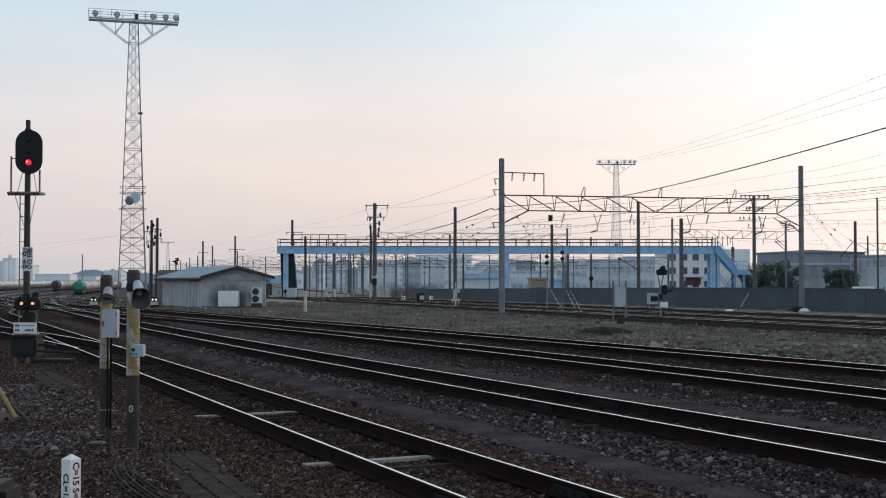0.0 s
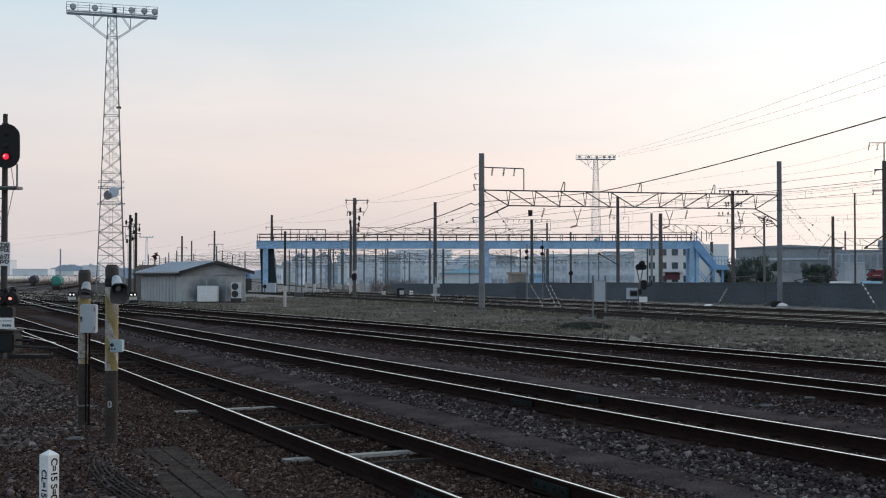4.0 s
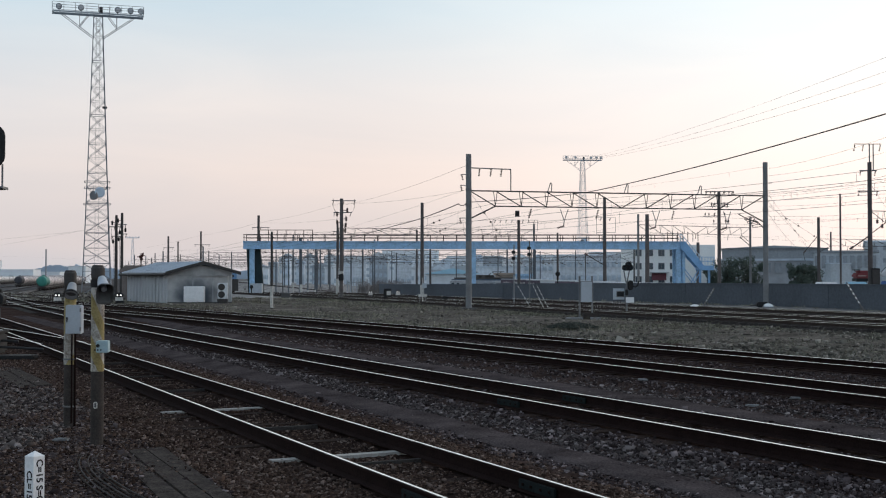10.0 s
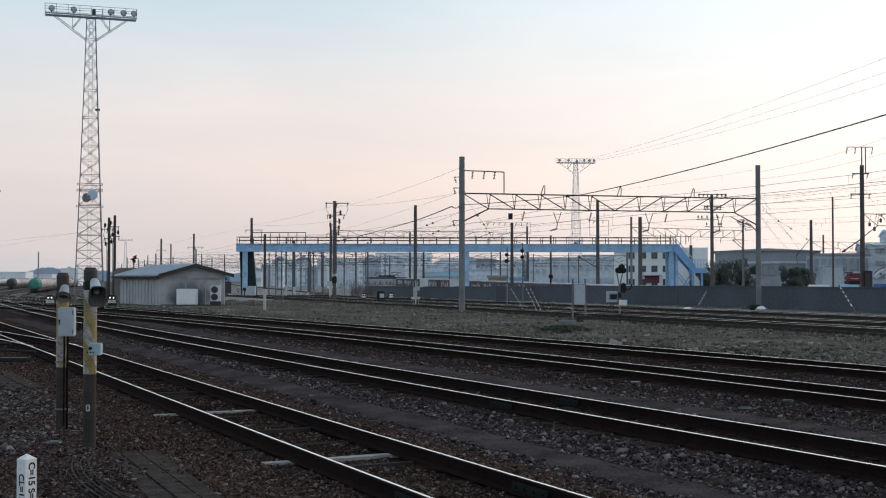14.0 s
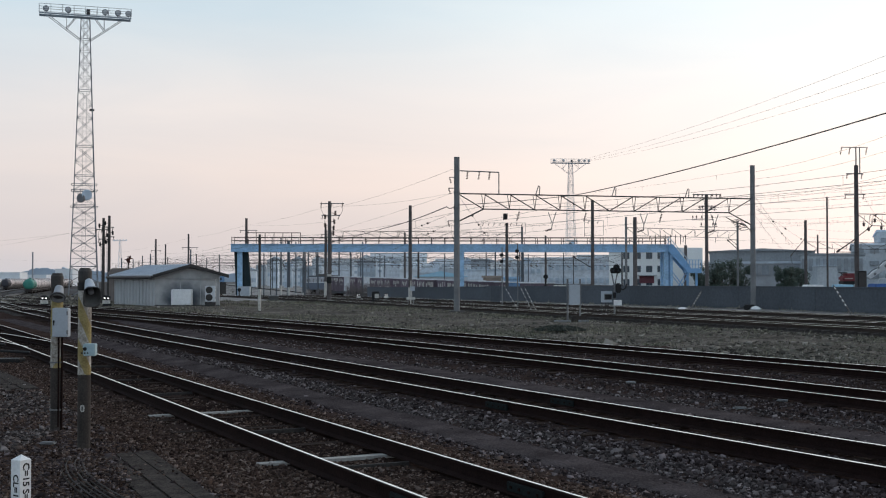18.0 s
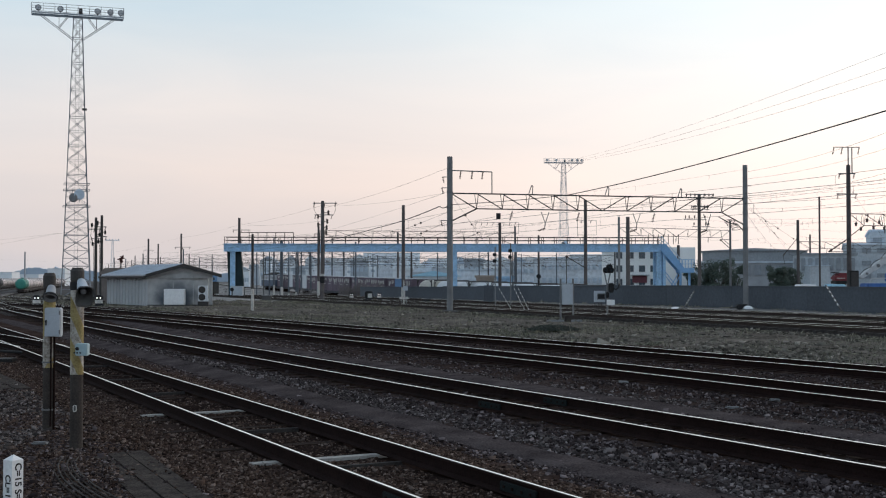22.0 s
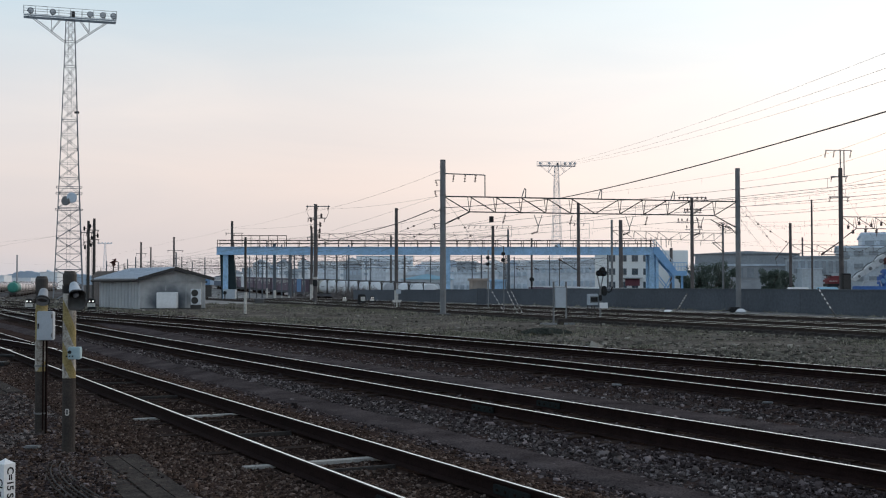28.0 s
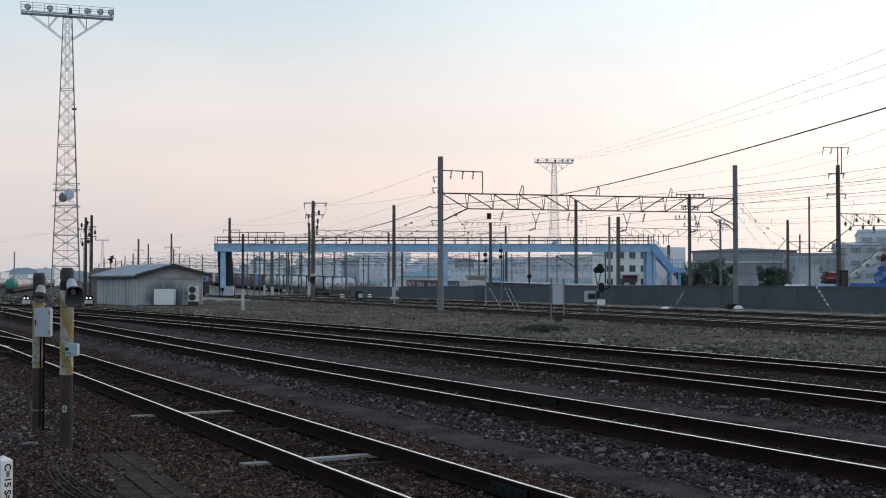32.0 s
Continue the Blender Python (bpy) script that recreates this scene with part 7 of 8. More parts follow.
def ride(ob, back):
    """Note a thing that travels with the train, back metres behind its head."""
    movers.append((ob, back))
    return ob


def rail_bed():
    t = thing("railway_track", Matrix(), "rusty rails of the low line behind the wall", "track", "tracks of the yard", "structure")
    a, b = HEAD - WAY * 330, HEAD + WAY * 330
    side = Vector((WAY.y, -WAY.x, 0)).normalized()
    for s in (-0.566, 0.566):
        part("rail", rod(a + side * s - Vector((0, 0, 0.05)), b + side * s - Vector((0, 0, 0.05)), 0.05, seg=4), M_RUST, t)


rail_bed()
RIDE = Matrix()


def locomotive():
    t = ride(thing("electric_locomotive", RIDE, "dark blue electric locomotive with pale window band and roof gear", "locomotive"), 3.5)
    part("body", box(-8.1, 8.1, -1.4, 1.4, 0.95, 3.35, bevel=0.12), M_LOCO, t)
    part("window_band", box(-8.14, 8.14, -1.43, 1.43, 2.25, 3.05), M_CONTGREY, t, "pale window band")
    for z in (2.2, 3.08):
        part("pale_line", box(-8.15, 8.15, -1.445, 1.445, z, z + 0.1), M_TANK, t, "pale painted line")
    part("skirt", box(-7.8, 7.8, -1.42, 1.42, 0.9, 1.5), M_LOCO, t)
    part("roof", box(-7.6, 7.6, -1.1, 1.1, 3.35, 3.55, bevel=0.05), M_DARKSTEEL, t)
    for y in (-1.44, 1.44):
        for x in (-7.1, -5.0, -1.5, 1.5, 5.0, 7.1):
            part("side_window", box(x - 0.5, x + 0.5, min(y, y * 0.98), max(y, y * 0.98), 2.4, 2.85), M_GLASS, t)
    for x in (-4.5, 4.5):
        bm = bmesh.new()
        for y in (-0.5, 0.5):
            rod((x - 1.0, y, 3.55), (x + 0.9, y, 3.95), 0.04, seg=5, bm=bm)
            rod((x + 0.9, y, 3.95), (x - 0.9, y, 4.2), 0.035, seg=5, bm=bm)
        rod((x - 0.9, -0.8, 4.22), (x - 0.9, 0.8, 4.22), 0.05, seg=5, bm=bm)
        part("pantograph", bm, M_DARKSTEEL, t)
    for x in (-2, 0.2, 2):
        part("roof_equipment", box(x - 0.7, x + 0.7, -0.6, 0.6, 3.5, 3.85, bevel=0.05), M_DARKSTEEL, t)
    for x in (-6, 0, 6):
        bogie = part("bogie", box(x - 1.6, x + 1.6, -1.0, 1.0, 0.45, 0.95), M_DARKSTEEL, t)
        for dx in (-1.1, 1.1):
            part("wheel", turned([(0.55, -0.65), (0.55, 0.65)], 16, at=(x + dx, 0, 0.55), axis="y"), M_RUST, bogie)


locomotive()


def flat_wagon(back):
    t = ride(thing("flat_wagon", RIDE, "dark flat container wagon of a moving goods train", "wagon", "wagons of the goods train"), back)
    part("deck", box(-9.9, 9.9, -1.25, 1.25, 0.78, 1.0), M_DARKSTEEL, t)
    for y in (-1.3, 1.2):
        part("side_sill", box(-9.7, 9.7, y, y + 0.1, 0.62, 1.02), M_CONTDARK, t)
    for x in (-7, 7):
        bogie = part("bogie", box(x - 1.3, x + 1.3, -0.95, 0.95, 0.4, 0.76), M_DARKSTEEL, t)
        for dx in (-0.95, 0.95):
            part("wheel", turned([(0.43, -0.62), (0.43, 0.62)], 14, at=(x + dx, 0, 0.43), axis="y"), M_RUST, bogie)
    for x in (-10.1, 10.1):
        part("coupler", box(x - 0.2, x + 0.2, -0.15, 0.15, 0.75, 0.95), M_RUST, t)
    return t


def small_container(back, material, label, pale=True, seed=0):
    t = ride(thing("freight_container", RIDE, label, "container", "containers on the goods train"), back)
    body = box(-1.84, 1.84, -1.2, 1.2, 1.0, 3.45)
    part("body", body, material, t)
    for x in (-1.84, -0.92, 0.0, 0.92, 1.84):
        part("rib", box(x - 0.04, x + 0.04, 1.2, 1.235, 1.0, 3.45), material, t)
    part("roof_edge", box(-1.9, 1.9, -1.24, 1.24, 3.45, 3.53), M_TANK, t, "pale roof")
    if pale:
        v = random.Random(seed)
        x = -1.6 + v.uniform(0.0, 0.4)
        while x < 1.3:                                # unreadable white markings
            w = v.uniform(0.14, 0.42)
            top = v.uniform(3.0, 3.25)
            part("marking", box(x, x + w, 1.236, 1.26, top - v.uniform(0.35, 0.75), top), M_WORNWHITE, t, "white marking bar")
            x += w + v.uniform(0.12, 0.55)
        part("marking", box(-0.9, v.uniform(-0.2, 0.9), 1.236, 1.26, 2.15, 2.24), M_WORNWHITE, t, "white marking bar")


def tank_container(back, material):
    t = ride(thing("tank_container", RIDE, "white tank container in a dark frame" if material is M_TANK else "beige tank container in a dark frame", "tank container", "containers on the goods train"), back)
    part("tank", turned([(0.5, -2.9), (1.0, -2.75), (1.16, -2.5), (1.17, 2.5), (1.0, 2.75), (0.5, 2.9)], 22, at=(0, 0, 2.22), axis="x"), material, t, smooth=False)
    for x in (-2.98, 2.98):
        bm = bmesh.new()
        for y in (-1.18, 1.18):
            rod((x, y, 1.0), (x, y, 3.45), 0.07, seg=4, bm=bm)
            rod((x, y, 2.9), (x - math.copysign(0.7, x), y, 3.4), 0.05, seg=4, bm=bm)
            rod((x, y, 1.6), (x - math.copysign(0.7, x), y, 1.05), 0.05, seg=4, bm=bm)
        for z in (1.05, 3.42):
            rod((x, -1.18, z), (x, 1.18, z), 0.06, seg=4, bm=bm)
        part("end_frame", bm, M_DARKSTEEL, t, "dark end frame")
    bm = bmesh.new()
    for y in (-1.18, 1.18):
        rod((-3, y, 1.05), (3, y, 1.05), 0.06, seg=4, bm=bm)
        rod((-3, y, 3.42), (3, y, 3.42), 0.05, seg=4, bm=bm)
    part("side_rail", bm, M_DARKSTEEL, t)
    part("marking", box(-1.0, 1.0, 1.165, 1.20, 2.1, 2.35), M_CONTGREY, t)


def goods_train():
    g = random.Random(3)
    flat_gap = 20.4
    for k in range(17):
        mid = 12.4 + flat_gap * (k + 0.5)
        flat_wagon(mid)
        if k < 4 or k > 8:
            for j in range(5):
                back = mid + (j - 2) * 3.86
                u = g.random()
                if (k, j) in ((0, 3), (1, 1), (10, 1), (10, 3), (10, 4)):
                    material, label = M_TANK, "pale grey freight container"
                elif k < 11:
                    material, label = M_MAROON, "maroon freight container with white markings"
                else:
                    material, label = M_CONTDARK, "dark freight container with pale roof"
                if k == 9 and j < 3:
                    continue
                small_container(back, material, label, pale=material is M_MAROON or (material is M_CONTDARK and u > 0.5), seed=k * 5 + j)
        elif k == 4:
            small_container(mid - 7.72, M_MAROON, "maroon freight container with white markings", seed=91)
            small_container(mid - 3.86, M_CONTBLUE, "light blue freight container", pale=False)
            small_container(mid + 0.0, M_MAROON, "maroon freight container with white markings", seed=92)
            tank_container(mid + 7.5, M_BEIGE)
        elif k in (5, 6, 7):
            for j in (-1, 0, 1):
                tank_container(mid + {5: 0.8, 6: 0.4, 7: -0.8}[k] + j * 6.4, M_CONTGREY if (k, j) == (7, -1) else M_TANK)


goods_train()


# ---- wires ----
def wire(points, r, label, sag=0.0, n=12, group="overhead wires"):
    """A wire hung from point to point."""
    pts = [Vector(points[0])]
    for p, q in zip(points, points[1:]):
        p, q = Vector(p), Vector(q)
        pts += [p.lerp(q, i / n) - Vector((0, 0, 4 * sag * (i / n) * (1 - i / n))) for i in range(1, n + 1)]
    ob = link("overhead_wire", tube(pts, r), M_WIRE)
    return tagged(ob, label, "wire", group)


def catenary(key, y0, y1, span=48.0, off=0.0):
    y = y0
    while y < y1:
        a = Vector((along(*TRACKS[key], y) + off, y, 5.25 + 0.18))
        b = Vector((along(*TRACKS[key], y + span) + off, y + span, 5.25 + 0.18))
        da, db = height(a.x, a.y) * (a.y > 110), height(b.x, b.y) * (b.y > 110)
        a.z, b.z = a.z + da, b.z + db
        t = thing("catenary_span", Matrix(), "contact wire hung on droppers from its carrier wire", "wire", "catenary spans")
        part("contact_wire", rod(a, b, 0.009, seg=4), M_WIRE, t)
        n = 10
        up = Vector((0, 0, 0.95))
        pts = [a.lerp(b, i / n) + up - Vector((0, 0, 4 * 0.62 * (i / n) * (1 - i / n))) for i in range(n + 1)]
        part("carrier_wire", tube(pts, 0.009), M_WIRE, t)
        for i in range(1, n):
            part("dropper", rod(pts[i], a.lerp(b, i / n), 0.006, seg=3), M_WIRE, t)
        y += span


for key, off in (("fifth", 0.0), ("sixth", 0.0), ("seventh", 0.0), ("fourth", 0.0)):
    catenary(key, 72.0 - 48.0 if key != "fourth" else 110.0, 215.0, off=off)

FEED = [(16.579, 34.0, 7.48), (10.465, 69.0, 6.885), (3.541, 69.6, 6.325)]
wire(FEED[:2], 0.027, "thick black feeder cable above the tracks", 0.20, 20)
wire(FEED[1:], 0.026, "thick black feeder cable above the tracks", 0.06, 8)
wire([(3.36, 69.9, 6.28), (2.889, 70.0, 6.249), (-1.152, 100.0, 6.281), (-9.468, 137.0, 5.988)], 0.032, "thick black feeder cable", 0.12, 8)
for za, dx in ((25.991, -1.2), (24.378, 0.0), (23.11, 1.2)):
    wire([(52.77, 120.0, za), (45.382 + dx, 307.6, 32.6)], 0.016, "thin power line running to the far tower", 1.2, 14)


def line_wire(a, b, droppers=0):
    ob = wire([a, b], 0.0075, "thin overhead wire between poles", 0.25, 8)
    a, b = Vector(a), Vector(b)
    for i in range(droppers):
        u = (i + 0.3 + 0.5 * math.sin(i * 2.7 + a.z) ** 2) / droppers
        p = a.lerp(b, u) - Vector((0, 0, u * (1 - u)))
        part("dropper", rod(p, p - Vector((0, 0, 0.26 + 0.14 * math.sin(i * 5.1 + b.z))), 0.008, seg=3), M_WIRE, ob)


for left, right, z in ((28.48, 35.66, 7.02), (28.71, 37.65, 6.0), (35.68, 42.25, 5.7), (41.23, 50.53, 6.15), (40.94, 50.54, 6.95), (28.72, 50.55, 7.85), (33.36, 45.45, 7.7)):
    line_wire((left, 118.0, z + 0.1), (right, 116.0, z), 3)
line_wire((26.385, 60.0, 9.774), (22.736, 74.0, 8.766))
line_wire((26.385, 60.0, 8.91), (22.736, 74.0, 8.305))
line_wire((30.783, 70.0, 8.228), (22.736, 74.0, 6.99), 2)
line_wire((26.385, 60.0, 7.613), (22.736, 74.0, 7.097))
line_wire((32.981, 75.0, 7.419), (22.736, 74.0, 6.386), 3)
line_wire((22.736, 74.0, 8.944), (27.048, 180.0, 15.131), 4)
line_wire((3.226, 70.0, 7.052), (-6.337, 110.0, 8.775))
line_wire((3.226, 70.0, 7.052), (-16.783, 190.0, 8.113))
line_wire((3.428, 70.0, 8.564), (-6.337, 110.0, 8.564))
line_wire((-6.337, 110.0, 8.828), (-20.765, 162.0, 9.376))
line_wire((-6.337, 110.0, 7.349), (-20.765, 162.0, 9.376))
line_wire((-20.765, 162.0, 9.376), (-35.334, 200.0, 8.919))
line_wire((22.986, 180.0, 8.65), (3.284, 190.0, 9.754), 4)
line_wire((35.18, 80.0, 6.749), (22.736, 74.0, 5.747), 6)
line_wire((-35.334, 200.0, 8.919), (-76.678, 330.0, 9.514))
line_wire((22.594, 74.0, 6.102), (40.096, 120.0, 4.675), 6)
line_wire((22.594, 74.0, 6.813), (44.686, 130.0, 5.53), 6)
line_wire((29.097, 110.0, 9.726), (43.975, 100.0, 9.975), 6)
line_wire((29.097, 110.0, 9.62), (19.601, 118.0, 9.048), 4)
line_wire((-29.231, 118.0, 6.895), (-97.244, 240.0, 8.362))
line_wire((-28.664, 118.0, 7.235), (-121.555, 300.0, 7.095))
line_wire((-165.915, 400.0, 10.167), (-120.826, 520.0, 8.9))
line_wire((25.932, 128.0, 8.239), (40.148, 138.0, 8.071), 4)
line_wire((42.097, 113.0, 7.498), (29.097, 110.0, 6.821), 6)
line_wire((39.578, 90.0, 6.792), (42.097, 113.0, 7.66), 6)
line_wire((19.601, 118.0, 7.745), (11.489, 124.0, 7.744), 4)
line_wire((11.489, 124.0, 7.744), (1.21, 120.0, 6.864), 4)
line_wire((25.338, 130.0, 8.026), (22.986, 180.0, 8.218), 4)


# spans across the far tracks, with hangers
g = random.Random(21)


def cross_span(y, x0, x1):
    a, b = Vector((x0, y, 6.5 + height(x0, y))), Vector((x1, y + 3.0, 6.5 + height(x1, y)))
    t = thing("cross_span", Matrix(), "thin wires hung across the far tracks with hangers", "wire", "cross spans of the far yard")
    for dz, sag in ((0.0, 0.5), (-0.75, 0.05), (0.9, 0.9)):
        part("span_wire", tube([a.lerp(b, i / 10) + Vector((0, 0, dz - 4 * sag * (i / 10) * (1 - i / 10))) for i in range(11)], 0.014 + 0.00003 * y), M_WIRE, t)
    for e in (a, b):
        part("end_mast", rod((e.x, e.y, height(e.x, e.y) - 0.5), e + Vector((0, 0, 1.3)), 0.09, seg=6), M_DARKCONC, t)
    n = int((x1 - x0) / (y * 0.0106))
    for i in range(n):
        c = a.lerp(b, (i + g.uniform(0.2, 0.8)) / n)
        w = g.uniform(0.25, 0.5)
        part("hanger", tube([c + Vector((-w, 0, 0.0)), c + Vector((0, 0, -0.85)), c + Vector((w, 0, 0.0))], 0.02), M_DARKSTEEL, t)
        part("insulator", rod(c + Vector((0, 0, -0.8)), c + Vector((w * 0.8, 0, -0.95)), 0.06, seg=6), M_INSUL, t)


cross_span(158.0, -20.025, -9.406)
cross_span(172.0, -18.496, 17.836)
cross_span(188.0, -25.632, 3.249)
cross_span(205.0, -34.839, -8.267)
cross_span(214.0, -8.63, 32.465)
cross_span(232.0, -44.997, -16.038)
cross_span(250.0, -17.283, 25.924)
cross_span(272.0, -59.284, -21.415)
cross_span(300.0, -69.707, -12.098)
cross_span(345.0, -81.819, -23.85)
cross_span(165.0, 17.11, 32.16)

# strings of round insulators on the guys beside the near portal
def guy_line(p, q, places):
    p, q = Vector(p), Vector(q)
    t = thing("guy_line", Matrix(), "thin guy line with round dark insulators", "guy wire", "guy lines of the portals")
    part("line", rod(p, q, 0.009, seg=4), M_WIRE, t)
    for k in places:
        c = p.lerp(q, k)
        part("insulator", turned([(0.02, -0.07), (0.07, -0.04), (0.07, 0.04), (0.02, 0.07)], 10, at=c), M_INSUL, t)


guy_line((3.505, 70.2, 5.954), (-5.242, 130.0, 4.781), (0.17, 0.21))
guy_line((3.505, 70.2, 5.415), (-3.994, 130.0, 3.657), (0.15, 0.19))
guy_line((3.673, 70.2, 6.83), (8.803, 96.0, 3.2), (0.22, 0.34, 0.46))
guy_line((22.798, 74.2, 7.111), (41.248, 120.0, 4.387), (0.3, 0.5))
guy_line((22.798, 74.2, 6.398), (42.827, 118.0, 4.742), (0.35, 0.6))
guy_line((34.769, 88.0, 9.007), (51.618, 120.0, 5.251), (0.4, 0.55))


# ---- sleepers, stones and grass ----
def sleeper_mesh(name, lx, ly, lz, material):
    bm = box(-lx, lx, -ly, ly, -lz, 0.0)
    top = [v for v in bm.verts if v.co.z > -0.001]
    for v in top:
        v.co.x *= 0.985
        v.co.y *= 0.94
    me = bpy.data.meshes.new(name)
    bm.to_mesh(me)
    bm.free()
    me.materials.append(material)
    return me


WOOD = sleeper_mesh("sleeper", 1.05, 0.10, 0.16, M_SLEEPER)
PALE = sleeper_mesh("sleeper", 0.94, 0.065, 0.16, M_CONCSLEEPER)
BURIED = sleeper_mesh("sleeper", 0.50, 0.022, 0.12, M_FAINT)
rng = random.Random(12)


def lay_sleepers(key, y0, y1, pale=(), buried=()):
    y, i = y0, 0
    while y < y1:
        x = along(*TRACKS[key], y)
        turn = math.degrees(math.atan2(along(*TRACKS[key], y - 0.5) - along(*TRACKS[key], y + 0.5), 1.0))
        ob = new("sleeper", PALE if i in pale else BURIED if i in buried else WOOD)
        ob.parent = track_things[key]
        ob.matrix_basis = pose(x + rng.uniform(-0.03, 0.03), y, RAIL_TOP - (0.145 if i in pale else 0.135 if i in buried else 0.192 if key == "near" and i % 5 in (1, 2, 4) else 0.166) + rng.uniform(-0.010, 0.006), 0, 0, turn + rng.uniform(-1.2, 1.2))
        if i in pale:
            tagged(ob, "pale concrete sleeper")
        y += 0.60 * math.cos(radians(turn))
        i += 1


lay_sleepers("near", 5.46, 62.0, pale=(13, 21), buried=(12, 17, 26, 31, 37))
lay_sleepers("second", 10.0, 62.0)
lay_sleepers("third", 15.0, 70.0)
lay_sleepers("fourth", 19.0, 72.0)
lay_sleepers("branch", 36.0, 60.0)


def fishplates(key, y):
    """Bolted joint plates on both rails of a track."""
    x0 = along(*TRACKS[key], y)
    turn = math.degrees(math.atan2(along(*TRACKS[key], y - 0.5) - along(*TRACKS[key], y + 0.5), 1.0))
    nx, ny = math.cos(radians(turn)), math.sin(radians(turn))
    for s in (-0.566, 0.566):
        for e in (-0.038, 0.038):
            m = pose(x0 + nx * (s + e), y + ny * (s + e), RAIL_TOP - 0.085, 0, 0, turn)
            bm = box(-0.012, 0.012, -0.30, 0.30, -0.042, 0.042, bevel=0.006)
            plate = part("fishplate", bm, M_JOINT, track_things[key], "dark green bolted joint plate")
            plate.matrix_basis = m
            for v in (-0.22, -0.08, 0.08, 0.22):
                part("bolt", box(-0.022, 0.022, v - 0.013, v + 0.013, -0.012, 0.012), M_RUST, plate)


fishplates("near", 9.9)
fishplates("second", 17.2)


def far_sleepers():
    verts, faces = [], []
    for key in ("second", "third", "fourth", "fifth", "sixth", "seventh", "eighth", "ninth"):
        y = {"second": 63, "third": 71, "fourth": 73, "eighth": 96, "ninth": 104}.get(key, 38)
        while y < 200:
            x = along(*TRACKS[key], y)
            d = Vector((along(*TRACKS[key], y + 0.5) - along(*TRACKS[key], y - 0.5), 1.0, 0)).normalized()
            n = Vector((d.y, -d.x, 0))
            c = Vector((x, y, RAIL_TOP - 0.15 + (height(x, y) if y > 110 else 0)))
            k = len(verts)
            for z in (-0.12, 0):
                for a, b in ((-1, -1), (1, -1), (1, 1), (-1, 1)):
                    verts.append(c + n * 1.05 * a + d * 0.1 * b + Vector((0, 0, z)))
            faces += [(k + 4, k + 5, k + 6, k + 7), (k, k + 1, k + 5, k + 4), (k + 1, k + 2, k + 6, k + 5), (k + 2, k + 3, k + 7, k + 6), (k + 3, k, k + 4, k + 7)]
            y += 0.58
    ob = new("far_sleepers", mesh_of("far_sleepers", verts, faces, M_FARSLEEPER))
    tagged(ob, "dark sleepers of the far tracks", "sleepers", kind="stuff")


far_sleepers()


def scatter_stones(name, n, area, size, material, seed, label, keep):
    """Loose broken stones, joined in one mesh."""
    g = np.random.RandomState(seed)
    base = np.array([(a, b, c) for c in (-1, 1) for a, b in ((-1, -1), (1, -1), (1, 1), (-1, 1))], float) * 0.72
    tri = np.array([(4, 5, 6), (4, 6, 7), (0, 1, 5), (0, 5, 4), (1, 2, 6), (1, 6, 5), (2, 3, 7), (2, 7, 6), (3, 0, 4), (3, 4, 7)])
    (x0, x1), (y0, y1) = area
    pts = []
    while len(pts) < n:
        # closer rows hold more stones, as they are seen larger
        y = y0 * (y1 / y0) ** g.rand()
        half = 0.42 * y + 1.0
        x = g.uniform(max(x0, -half), min(x1, half * 1.06))
        if keep(x, y):
            pts.append((x, y, height(x, y)))
    pts = np.array(pts)
    s = size * np.exp(g.randn(n) * 0.35)
    shape = base[None] * (0.45 + 0.75 * g.rand(n, 8, 1)) * (0.7 + 0.65 * g.rand(n, 1, 3)) + g.randn(n, 8, 3) * 0.10
    shape[:, :, 2] *= 0.75
    tip = g.randn(n, 1) * 0.5
    shape = np.stack([shape[:, :, 0] * np.cos(tip) - shape[:, :, 2] * np.sin(tip), shape[:, :, 1], shape[:, :, 0] * np.sin(tip) + shape[:, :, 2] * np.cos(tip)], -1)
    a = g.rand(n) * 6.28
    c, si = np.cos(a), np.sin(a)
    rot = np.stack([shape[:, :, 0] * c[:, None] - shape[:, :, 1] * si[:, None], shape[:, :, 0] * si[:, None] + shape[:, :, 1] * c[:, None], shape[:, :, 2]], -1)
    v = (rot * s[:, None, None] + pts[:, None] + np.array([0, 0, 0.3])[None, None] * s[:, None, None]).reshape(-1, 3)
    f = (tri[None] + 8 * np.arange(n)[:, None, None]).reshape(-1, 3)
    me = bpy.data.meshes.new(name)
    me.vertices.add(len(v))
    me.vertices.foreach_set("co", v.ravel())
    me.loops.add(len(f) * 3)
    me.loops.foreach_set("vertex_index", f.ravel().astype(np.int32))
    me.polygons.add(len(f))
    me.polygons.foreach_set("loop_start", (np.arange(len(f)) * 3).astype(np.int32))
    me.polygons.foreach_set("loop_total", np.full(len(f), 3, np.int32))
    me.materials.append(material)
    me.update(calc_edges=True)
    ob = new(name, me)
    return tagged(ob, label, "stones", kind="stuff")


def side(key, x, y):
    return x - along(*TRACKS[key], y)


def on_rails(x, y):
    return any(abs(side(k, x, y)) < 0.72 and abs(abs(side(k, x, y)) - 0.62) < 0.09 for k in ("near", "second", "third", "fourth"))


def on_boards(x, y):
    (xa, ya), (xb, yb), (xc, yc), (xd, yd) = (-3.187, 12.773), (-2.742, 13.280), (-1.397, 9.957), (-2.053, 9.957)
    u = (y - yc) / (yb - yc)
    if abs((x + 7.34) * 0.897 + (y - 22.45) * 0.4415) < 0.30 and abs(y - 22.45) < 1.75:
        return (x * 91.7 + y * 57.3) % 1.0 > 0.15
    return u < 1 and xd + (xa - xd) * u < x < xc + (xb - xc) * u and (x * 91.7 + y * 57.3) % 1.0 > 0.12


